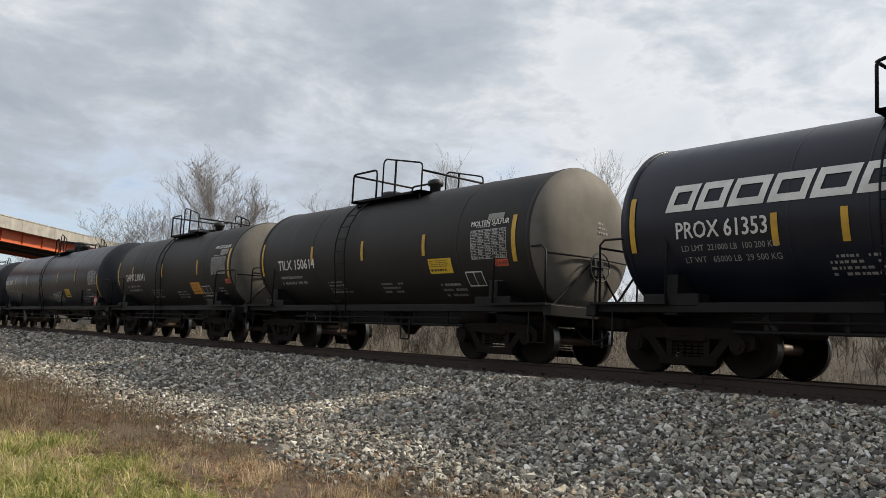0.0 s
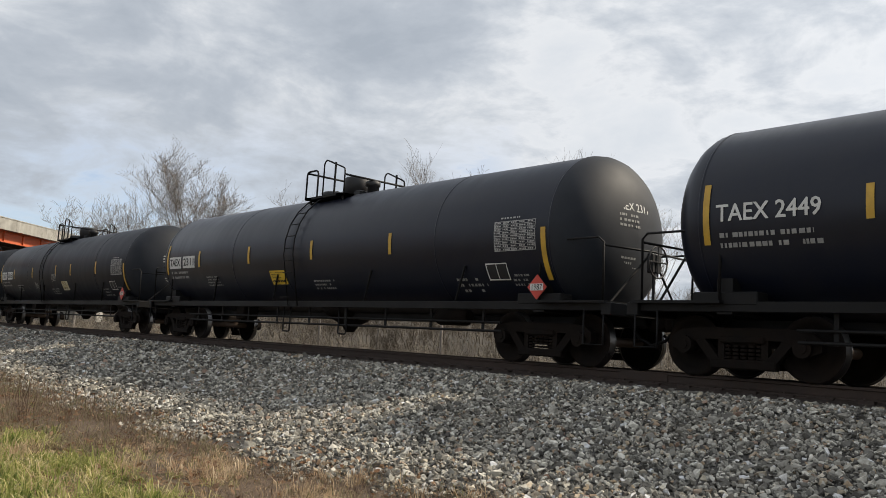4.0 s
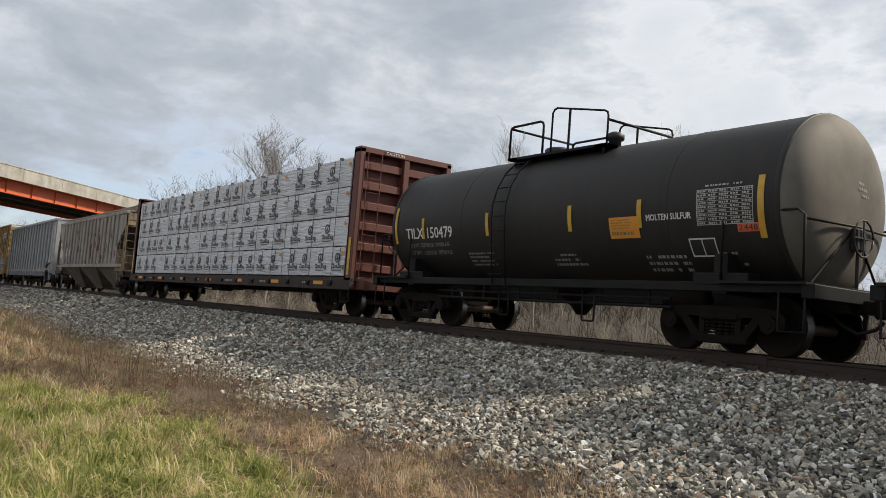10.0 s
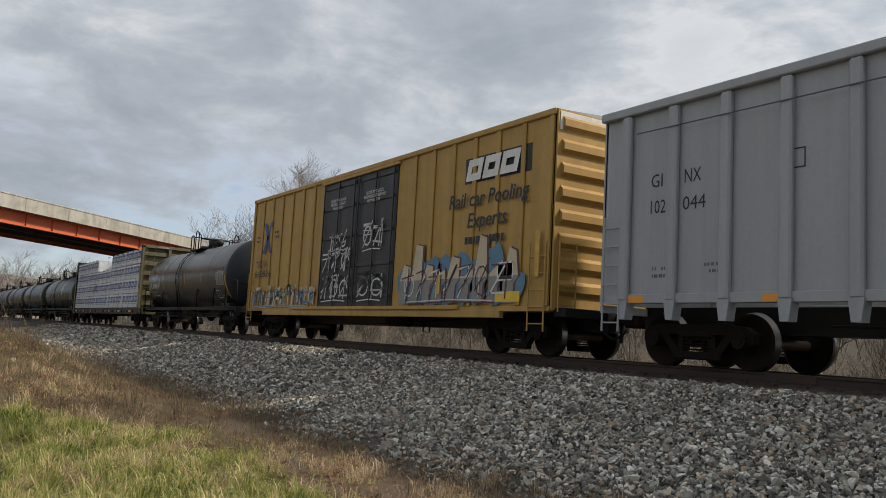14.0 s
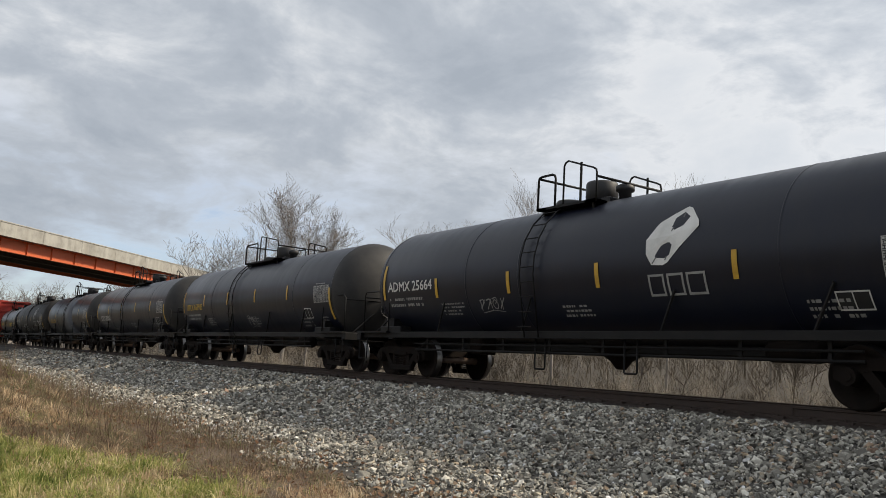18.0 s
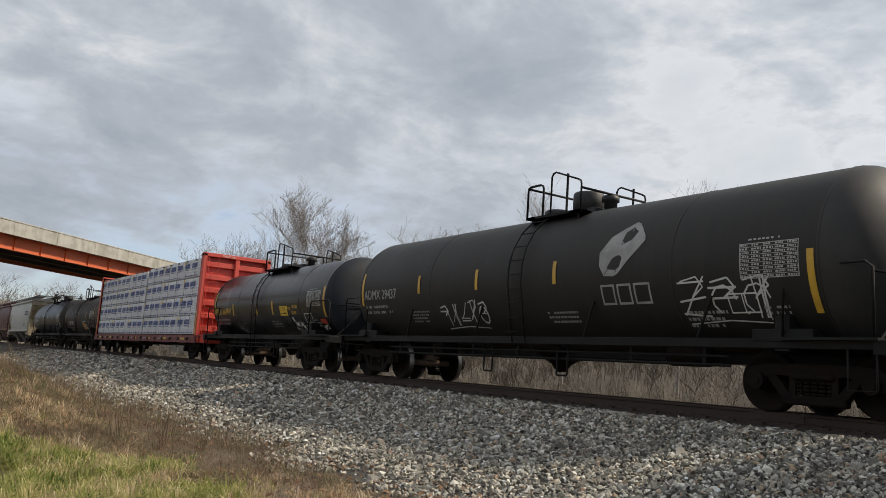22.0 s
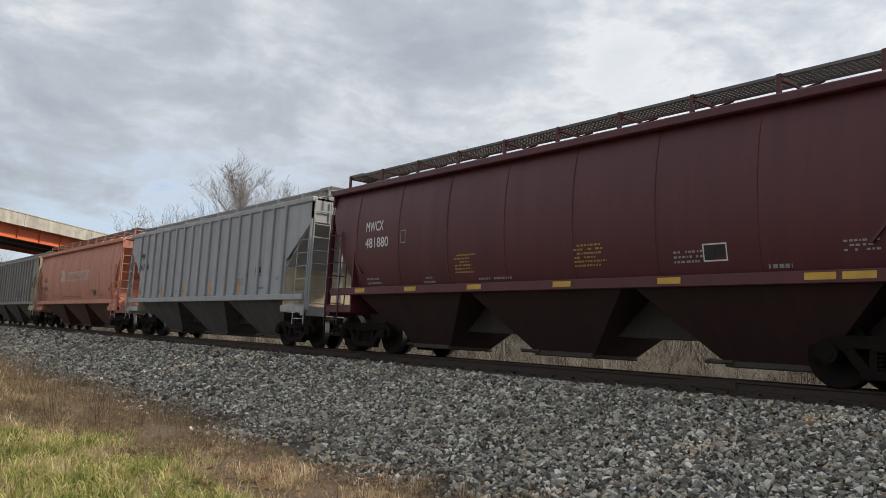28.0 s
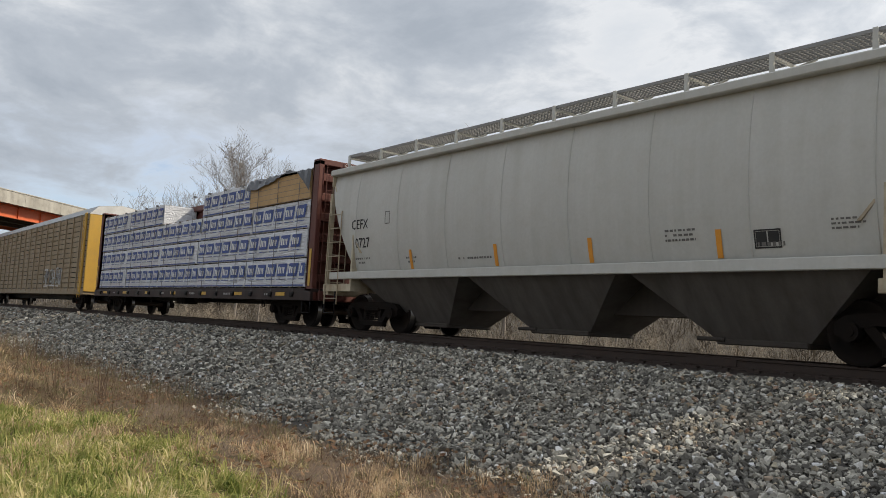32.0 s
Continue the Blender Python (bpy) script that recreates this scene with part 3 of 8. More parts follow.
def blade_material(name, stops, clear=0.4, clump_scale=2.6):
    m = bpy.data.materials.new(name)
    m.use_nodes = True
    t = m.node_tree
    b = t.nodes["Principled BSDF"]
    b.inputs["Roughness"].default_value = 0.75
    b.inputs["Specular IOR Level"].default_value = 0.25
    gi = t.nodes.new("ShaderNodeNewGeometry").outputs["Random Per Island"]
    n = t.nodes.new("ShaderNodeValToRGB")
    while len(n.color_ramp.elements) < len(stops):
        n.color_ramp.elements.new(0.5)
    for e, (p, c) in zip(n.color_ramp.elements, stops):
        e.position, e.color = p, (*c, 1)
    # neighbouring blades share a tone, clump by clump
    co = t.nodes.new("ShaderNodeTexCoord").outputs["Object"]
    clump = ramp(t, noise_tex(t, co, clump_scale, 3, 0.6), [(0.32, 0.0), (0.68, 1.0)])
    link(t, math_node(t, "ADD", math_node(t, "MULTIPLY", gi, 0.42), math_node(t, "MULTIPLY", clump, 0.58)), n.inputs[0])
    link(t, n.outputs[0], b.inputs["Base Color"])
    # thin blades let some light through
    thin = t.nodes.new("ShaderNodeBsdfTranslucent")
    link(t, n.outputs[0], thin.inputs[0])
    mx = t.nodes.new("ShaderNodeMixShader")
    mx.inputs[0].default_value = clear
    link(t, b.outputs[0], mx.inputs[1])
    link(t, thin.outputs[0], mx.inputs[2])
    link(t, mx.outputs[0], t.nodes["Material Output"].inputs[0])
    return m


def blades(rng, x, y, length, width, lean, z=None, a=None):
    """Bent grass blades as arrays: two segments and a tip each."""
    n = len(x)
    z = ground_z(x, y) if z is None else z
    a = rng.uniform(0, 2 * math.pi, n) if a is None else a
    dx, dy = np.cos(a), np.sin(a)
    px, py = -dy, dx
    base = np.stack([x, y, z - 0.02], 1)
    d = np.stack([dx, dy, 0 * dx], 1)
    p = np.stack([px, py, 0 * px], 1)
    up = np.array([0, 0, 1.0])
    L, Wd, ln = length[:, None], width[:, None], lean[:, None]
    mid = base + up * L * 0.55 + d * L * ln * 0.30
    tip = base + up * L * (1.0 - 0.45 * ln) + d * L * ln * 0.95
    v = np.stack([base - p * Wd, base + p * Wd, mid - p * Wd * 0.7, mid + p * Wd * 0.7, tip], 1)
    f = np.array([[0, 1, 3], [0, 3, 2], [2, 3, 4]])[None] + (np.arange(n) * 5)[:, None, None]
    return v.reshape(-1, 3), f.reshape(-1, 3)


def build_grass():
    rng = np.random.default_rng(8)

    def patch(n, x0, x1, y0, y1, dense):
        x, y = rng.uniform(x0, x1, n), rng.uniform(y0, y1, n)
        keep = rng.uniform(0, 1, n) < dense(x, y)
        return x[keep], y[keep]

    def lumps(x, y, s):
        return 0.5 + 0.25 * np.sin(x * 1.9 * s + 1.3 * np.sin(y * 1.7 * s)) + 0.25 * np.sin(y * 2.7 * s + 1.1 * np.sin(x * 2.3 * s) + 2)

    def edge(x):
        return 5.15 + 0.3 * np.sin(x * 0.8) + 0.2 * np.sin(x * 2.3 + 1)
    def tufts(cx, cy, per, spread, lo, hi, wide, lean_hi):
        """Blades that fan out of tuft centres."""
        k = rng.poisson(per, len(cx))
        x0, y0 = np.repeat(cx, k), np.repeat(cy, k)
        size = np.repeat(rng.uniform(0.45, 1.35, len(cx)), k)
        a = rng.uniform(0, 2 * math.pi, len(x0))
        r = np.abs(rng.normal(0, spread, len(x0))) * size
        n = len(x0)
        comb = np.repeat(rng.uniform(0, 2 * math.pi, len(cx)), k)
        turn = np.where(rng.uniform(0, 1, n) < 0.35, comb + rng.normal(0, 0.5, n), a + rng.normal(0, 0.5, n))
        return blades(rng, x0 + r * np.cos(a), y0 + r * np.sin(a), rng.uniform(lo, hi, n) * size, rng.uniform(0.6, 1.2, n) * wide, rng.uniform(0.25, lean_hi, n), None, turn)

    def grow(name, label, category, material, *lots):
        vs, fs, o = [], [], 0
        for v, f in lots:
            vs.append(v)
            fs.append(f + o)
            o += len(v)
        tagged(new(name, stuff_mesh(name, np.concatenate(vs), np.concatenate(fs), material, True)), label, category, kind="stuff")

    def lush(x):
        return 3.45 + 0.30 * np.sin(x * 0.9 + 1) + 0.2 * np.sin(x * 2.7) - 3.4 * (1 - smooth01(-13.4, -11.0, x)) - 0.7 * smooth01(-9.0, -6.0, x)
    GREEN = blade_material("green grass", [(0.0, (0.055, 0.085, 0.02)), (0.3, (0.17, 0.215, 0.05)), (0.55, (0.34, 0.345, 0.11)), (0.72, (0.55, 0.47, 0.23)), (1.0, (0.80, 0.70, 0.46))])
    STRAW = blade_material("dry grass", [(0.0, (0.26, 0.165, 0.10)), (0.3, (0.44, 0.31, 0.19)), (0.65, (0.62, 0.48, 0.32)), (1.0, (0.82, 0.71, 0.53))])
    WEED = blade_material("dead weeds", [(0.0, (0.075, 0.046, 0.034)), (0.35, (0.15, 0.104, 0.074)), (0.6, (0.25, 0.19, 0.133)), (0.78, (0.13, 0.145, 0.055)), (1.0, (0.46, 0.37, 0.26))])
    # green tufts over a short sward
    x, y = patch(42000, -17, -2.5, -0.6, 4.0, lambda x, y: np.clip(1.7 * lumps(x, y, 1.3) - 0.2, 0, 1) * (y < lush(x) + 0.15))
    n = len(x)
    sward = blades(rng, x, y, rng.uniform(0.04, 0.13, n), rng.uniform(0.003, 0.006, n), rng.uniform(0.5, 1.9, n))
    cx, cy = patch(1700, -17.5, -2.5, -0.6, 4.2, lambda x, y: (y < lush(x)) * np.clip(0.35 + lumps(x + 7, y, 1.4), 0, 1))
    big_tufts = tufts(cx, cy, 46, 0.085, 0.09, 0.30, 0.0062, 2.0)
    cx, cy = patch(70, -13, -6, 3.0, 5.0, lambda x, y: (y < lush(x) + 1.3) * 1.0)
    gx, gy = patch(170, -30, -12, -1.5, 4.6, lambda x, y: np.clip(2.2 * lumps(x + 5, y + 1, 0.9) - 1.15, 0, 1))
    on_hump = tufts(gx, gy, 30, 0.10, 0.08, 0.26, 0.006, 1.9)
    grow("green_grass", "green winter grass with straw mixed in", "grass", GREEN, sward, big_tufts, on_hump, tufts(cx, cy, 22, 0.06, 0.06, 0.16, 0.0035, 1.6))
    # straw coloured dry grass along the stones, and wisps of it in the green
    cx, cy = patch(1300, -11.0, 0.5, 2.2, 5.7, lambda x, y: np.clip(2.0 * lumps(x + 3, y, 1.6) - 0.75, 0, 1) * (y > lush(x) - 0.1) * (y < edge(x) + 0.3) * smooth01(-11.0, -8.0, x))
    along = tufts(cx, cy, 24, 0.06, 0.08, 0.27, 0.0036, 1.2)
    cx, cy = patch(900, -17, -3, -0.5, 3.4, lambda x, y: np.clip(1.7 * lumps(x + 9, y + 2, 1.1) - 0.35, 0, 1))
    wisps = tufts(cx, cy, 20, 0.08, 0.10, 0.28, 0.0048, 1.9)
    cx, cy = patch(45, -32, -12, -0.5, 5.6, lambda x, y: np.clip(1.8 * lumps(x + 1, y + 4, 0.7) - 0.7, 0, 1) * (y < edge(x)))
    hump = tufts(cx, cy, 60, 0.14, 0.2, 0.6, 0.006, 1.9)
    x, y = patch(34000, -13, 0.5, 2.2, 6.0, lambda x, y: np.clip(1.9 * lumps(x + 3, y, 1.6) - 0.8, 0.04, 1) * (y > lush(x) - 0.2) * smooth01(-13, -9, x) * (1 - smooth01(-0.25, 0.5, y - edge(x))))
    n = len(x)
    loose = blades(rng, x, y, rng.uniform(0.05, 0.17, n), rng.uniform(0.002, 0.0035, n), rng.uniform(0.6, 2.0, n))
    grow("dry_grass", "straw coloured dead grass beside the ballast", "grass", STRAW, along, wisps, hump, loose)
    # reddish brown dead weeds between the grass and the stones and on the hump
    cx, cy = patch(5600, -32, -4.0, -1.5, 6.2, lambda x, y: np.clip(lumps(x, y + 5, 0.9) * 1.7 - 0.3, 0, 1) * (y > lush(x) - 4.0 * (1 - smooth01(-15, -12.5, x))) * (1 - 0.45 * smooth01(-10, -7, x)) * (y < edge(x) + 0.35))
    low = tufts(cx, cy, 22, 0.12, 0.06, 0.26, 0.0040, 2.2)
    cx, cy = patch(320, -36, -13, -2.0, 5.6, lambda x, y: np.clip(lumps(x + 2, y, 0.8) * 1.8 - 0.5, 0, 1))
    tall = tufts(cx, cy, 20, 0.18, 0.3, 0.95, 0.005, 1.3)
    # thin upright dead stalks along the edge of the stones and over the hump
    x, y = patch(21000, -36, -5.0, -1.5, 6.2, lambda x, y: np.clip(1.9 * lumps(x + 4, y + 3, 1.1) - 0.65, 0, 1) * (y > lush(x) - 0.1) * (y < edge(x) + 0.5))
    n = len(x)
    stalks = blades(rng, x, y, rng.uniform(0.12, 0.62, n) * (0.45 + 0.55 * (1 - smooth01(-16, -9, x))), rng.uniform(0.0022, 0.0045, n), rng.uniform(0.02, 0.55, n))
    # flattened dead blades that litter the soil
    x, y = patch(30000, -24, -2.0, 1.0, 6.1, lambda x, y: np.clip(1.5 * lumps(x + 2, y + 7, 2.1), 0.15, 1) * (y > lush(x) - 0.15) * (y < edge(x) + 0.45))
    n = len(x)
    litter = blades(rng, x, y, rng.uniform(0.06, 0.2, n), rng.uniform(0.0025, 0.0055, n), rng.uniform(1.7, 2.2, n))
    grow("dead_weeds", "reddish brown dead weeds on a low hump", "weeds", WEED, low, tall, stalks, litter)
    # fallen leaves on the soil
    x, y = patch(9000, -24, -3, 0.2, 6.0, lambda x, y: 0.06 + 0.94 * (y > lush(x)) * np.clip(1.6 * lumps(x + 6, y + 2, 1.2) - 0.3, 0.1, 1))
    n = len(x)
    leaf = np.array([(-1, 0, 0), (-0.3, 0.55, 0.12), (0.7, 0.4, 0.05), (1.1, 0, 0.2), (0.5, -0.5, 0.02), (-0.4, -0.5, 0.1)])
    rot = rng.uniform(-math.pi, math.pi, (n, 3))
    rot[:, :2] *= 0.22
    v, f = instances([leaf], [[0, 1, 5], [1, 2, 5], [2, 4, 5], [2, 3, 4]], np.stack([x, y, ground_z(x, y) + rng.uniform(0.01, 0.07, n)], 1), rng.uniform(0.02, 0.05, n), rot, rng)
    grow("fallen_leaves", "curled brown fallen leaves on the verge", "leaves", blade_material("fallen leaves", [(0.0, (0.16, 0.07, 0.035)), (0.5, (0.24, 0.145, 0.088)), (0.85, (0.36, 0.25, 0.16)), (1.0, (0.60, 0.47, 0.32))]), (v, f))
    # grey brush behind the track
    n = 18000
    x, y = rng.uniform(-150, 45, n), 16.3 + 34 * rng.uniform(0, 1, n) ** 1.6
    far = blades(rng, x, y, rng.uniform(0.7, 2.3, n), rng.uniform(0.005, 0.011, n) * (1 + (y - 16) / 30), rng.uniform(0.3, 2.4, n))
    n = 60000
    x, y = np.where(rng.uniform(0, 1, n) < 0.75, rng.uniform(-42, 12, n), rng.uniform(-120, 40, n)), 15.2 + 12 * rng.uniform(0, 1, n) ** 1.3
    near = blades(rng, x, y, rng.uniform(0.25, 1.2, n), rng.uniform(0.003, 0.0075, n), rng.uniform(0.1, 1.9, n))
    cx, cy = rng.uniform(-60, 30, 900), rng.uniform(15.6, 26, 900)
    shrubs = tufts(cx, cy, 16, 0.05, 0.6, 1.9, 0.009, 1.6)
    grow("brush", "grey brown dead brush behind the track", "brush", blade_material("dead brush", [(0.0, (0.05, 0.04, 0.03)), (0.4, (0.105, 0.085, 0.063)), (0.75, (0.18, 0.152, 0.115)), (0.9, (0.30, 0.27, 0.22)), (1.0, (0.56, 0.53, 0.47))], 0.12, 1.1), far, near, shrubs)


# ---- track ----
def build_track():
    track = tagged(new("track"), "rusty railway track on timber sleepers", "railway track", kind="structure")
    prof = [(-0.075, -0.172), (0.075, -0.172), (0.075, -0.16), (0.012, -0.14), (0.012, -0.045), (0.036, -0.034), (0.037, -0.008), (0.028, 0.0), (-0.028, 0.0), (-0.037, -0.008), (-0.036, -0.034), (-0.012, -0.045), (-0.012, -0.14), (-0.075, -0.16)]
    for side in (-1, 1):
        part("rail", Shape().extrude_x([(D + side * 0.755 + y, z) for y, z in prof], -420, 120), RAIL_SIDE, track, "dark rust brown steel rail")
    tie = Shape().box(-0.115, -1.3, -0.43, 0.115, 1.3, -0.25, 0.012).mesh("sleeper")
    tie.materials.append(mat("creosoted sleeper timber", (0.045, 0.035, 0.028), 0.9, second=(0.075, 0.06, 0.045), scale=3, bump=0.4, random=0.4))
    plate = Shape().box(-0.10, -0.18, -0.252, 0.10, 0.18, -0.165).box(-0.06, -0.13, -0.17, -0.03, -0.10, -0.145).box(0.03, 0.10, -0.17, 0.06, 0.13, -0.145).mesh("tie_plate")
    for i in range(150):
        t = part("sleeper", tie, None, track)
        t.location = (-70 + i * 0.53, D + random.uniform(-0.03, 0.03), 0)
        if i > 60:
            p = part("tie_plate", plate, RAIL_SIDE, t)
            p.location = (0, -0.755, 0)
    far = Shape()
    for i in range(240):
        far.box(-71 - i * 0.6 - 0.11, D - 1.3, -0.43, -71 - i * 0.6 + 0.11, D + 1.3, -0.25)
    tagged(part("far_sleepers", far, tie.materials[0], track), kind="stuff")
    part("joint_bar", Shape().box(-8.2, D - 0.79, -0.145, -7.3, D - 0.772, -0.03, 0.006), RAIL_SIDE, track, "rust brown joint bar bolted to the rail")
    # added dark band below the rail; the shadowed gap is put into its colour
    tagged(part("rail_bed", Shape().extrude_x([(D - 1.31, -0.42), (D - 0.60, -0.42), (D - 0.60, -0.172), (D - 0.86, -0.172), (D - 0.90, -0.20), (D - 1.31, -0.242)][::-1], -420, 120), mat("rust brown shade band beside the rail", (0.030, 0.020, 0.015), 0.9, second=(0.05, 0.033, 0.024), scale=5, bump=0.6, bump_scale=24), track), kind="structure")
    # bed under the sleepers, coloured dark for the shade below the train
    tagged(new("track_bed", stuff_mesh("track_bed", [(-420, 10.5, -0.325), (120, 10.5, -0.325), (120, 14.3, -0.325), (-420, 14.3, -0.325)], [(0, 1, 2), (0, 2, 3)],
           mat("shade-dark track bed", (0.030, 0.026, 0.022), 0.95, second=(0.05, 0.043, 0.036), scale=4, bump=1.0, bump_scale=14))), "stone bed between the sleepers, coloured dark for the shade under the train", "track bed", kind="structure")


# ---- road bridge ----
def build_bridge():
    bridge = tagged(new("road_bridge"), "concrete road bridge on orange steel girders crossing the railway", "bridge")
    bridge.matrix_world = pose(-83.24, 10.88, 0, 0, 0, -47.4)
    # local x runs along the road, towards the eye on +x; +y is the sunlit fascia
    x0, x1 = -75, 60
    zb, dg = 7.41, 1.11
    for i, y in enumerate((-4.4, -1.5, 1.5, 4.4)):
        g = Shape().extrude_x([(y - 0.2, zb), (y + 0.2, zb), (y + 0.2, zb + 0.05), (y + 0.02, zb + 0.08), (y + 0.02, zb + dg - 0.08), (y + 0.2, zb + dg - 0.05), (y + 0.2, zb + dg), (y - 0.2, zb + dg), (y - 0.2, zb + dg - 0.05), (y - 0.02, zb + dg - 0.08), (y - 0.02, zb + 0.08), (y - 0.2, zb + 0.05)], x0, x1)
        # outer girders keep their orange; inner ones have the deck's shade painted in
        part("girder", g, GIRDER if i in (0, 3) else UNDER, bridge, "orange painted plate girder" if i in (0, 3) else "plate girder coloured dark for the shade under the deck")
    part("deck", Shape().extrude_x([(-5.3, zb + dg + 0.02), (5.3, zb + dg + 0.02), (5.3, zb + dg + 0.28), (-5.3, zb + dg + 0.28)], x0, x1), CONCRETE, bridge)
    for s in (-1, 1):
        # fascia and parapet cast in bays with open joints
        n = 27
        pf = [(s * 5.32, zb + dg - 0.02), (s * 5.32, zb + 2.14), (s * 5.0, zb + 2.14), (s * 5.0, zb + dg + 0.29)]
        for k in range(n):
            a, b = x0 + (x1 - x0) * k / n + 0.012, x0 + (x1 - x0) * (k + 1) / n - 0.012
            pp = part("parapet", Shape().extrude_x(pf if s < 0 else pf[::-1], a, b), CONCRETE, bridge, "stained concrete parapet")
            part("coping", Shape().box(a, s * 5.16 - 0.20, zb + 2.145, b, s * 5.16 + 0.20, zb + 2.25, 0.015), CONCRETE, pp)
    for k in range(20):
        x = x0 + 3 + k * 6.6
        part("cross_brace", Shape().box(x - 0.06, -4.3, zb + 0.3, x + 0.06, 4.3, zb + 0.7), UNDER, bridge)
    for k in range(44):
        x = x0 + 1.5 + k * 3.05
        part("web_stiffener", Shape().box(x - 0.012, 4.425, zb + 0.06, x + 0.012, 4.56, zb + dg - 0.06), GIRDER, bridge)
    for px in (16.4, -30.0):
        pier = part("pier", Shape().box(px - 0.8, -4.0, -3, px + 0.8, 4.0, zb - 0.9, 0.08), CONCRETE, bridge, "pale concrete pier")
        part("pier_cap", Shape().prism([(px - 2.3, zb - 0.02), (px - 2.3, zb - 0.35), (px - 0.9, zb - 0.9), (px + 0.9, zb - 0.9), (px + 2.3, zb - 0.35), (px + 2.3, zb - 0.02)][::-1], -4.8, 4.8), CONCRETE, pier)


# ---- bare trees ----
def bare_tree(rng, height, spread, depth=5, lean=(0, 0), low=0.25, thick=1.0, fork=0.30, rise=0.3):
    """Trunk and limbs in one list of tapered rods, twigs in another; scaled to stand exactly height metres tall."""
    limbs, twigs = Shape(), Shape()
    fine = 0.0058 * thick * min(1.0, height / 5)

    def grow(p, d, length, r, level):
        steps = 4 if level == 0 else 3
        for s in range(steps):
            nd = (d + Vector((rng.uniform(-1, 1), rng.uniform(-1, 1), rng.uniform(-0.35, 0.6))) * (0.10 if level == 0 else 0.24)).normalized()
            q = p + nd * length / steps * rng.uniform(0.8, 1.2)
            r2 = max(r * 0.84, fine)
            (limbs if level < 3 else twigs).rod(p, q, r, 6 if level < 2 else (4 if level < 3 else 3), r2, caps=False)
            p, d, r = q, nd, r2
            if level < depth and (level > 0 or s >= 1):
                for _ in range(3 if level == 0 else (2 if level < 4 else rng.choice((1, 2)))):
                    ax = Vector((rng.uniform(-1, 1), rng.uniform(-1, 1), rng.uniform(-0.3, 0.4)))
                    nd2 = (d * (0.75 / spread) + ax.normalized() * 0.72 + Vector((0, 0, rise))).normalized()
                    grow(p, nd2, length * rng.uniform(0.42, 0.66), r * rng.uniform(0.5, 0.68), level + 1)
    d0 = Vector((lean[0], lean[1], 1)).normalized()
    grow(Vector((0, 0, 0)), d0, height * (0.42 + fork), height * 0.0125 * thick, 0)
    k = height / max(v[2] for v in limbs.v + twigs.v)
    for part_ in (limbs, twigs):
        part_.v = [(a * k, b * k, c * k) for a, b, c in part_.v]
    return limbs, twigs


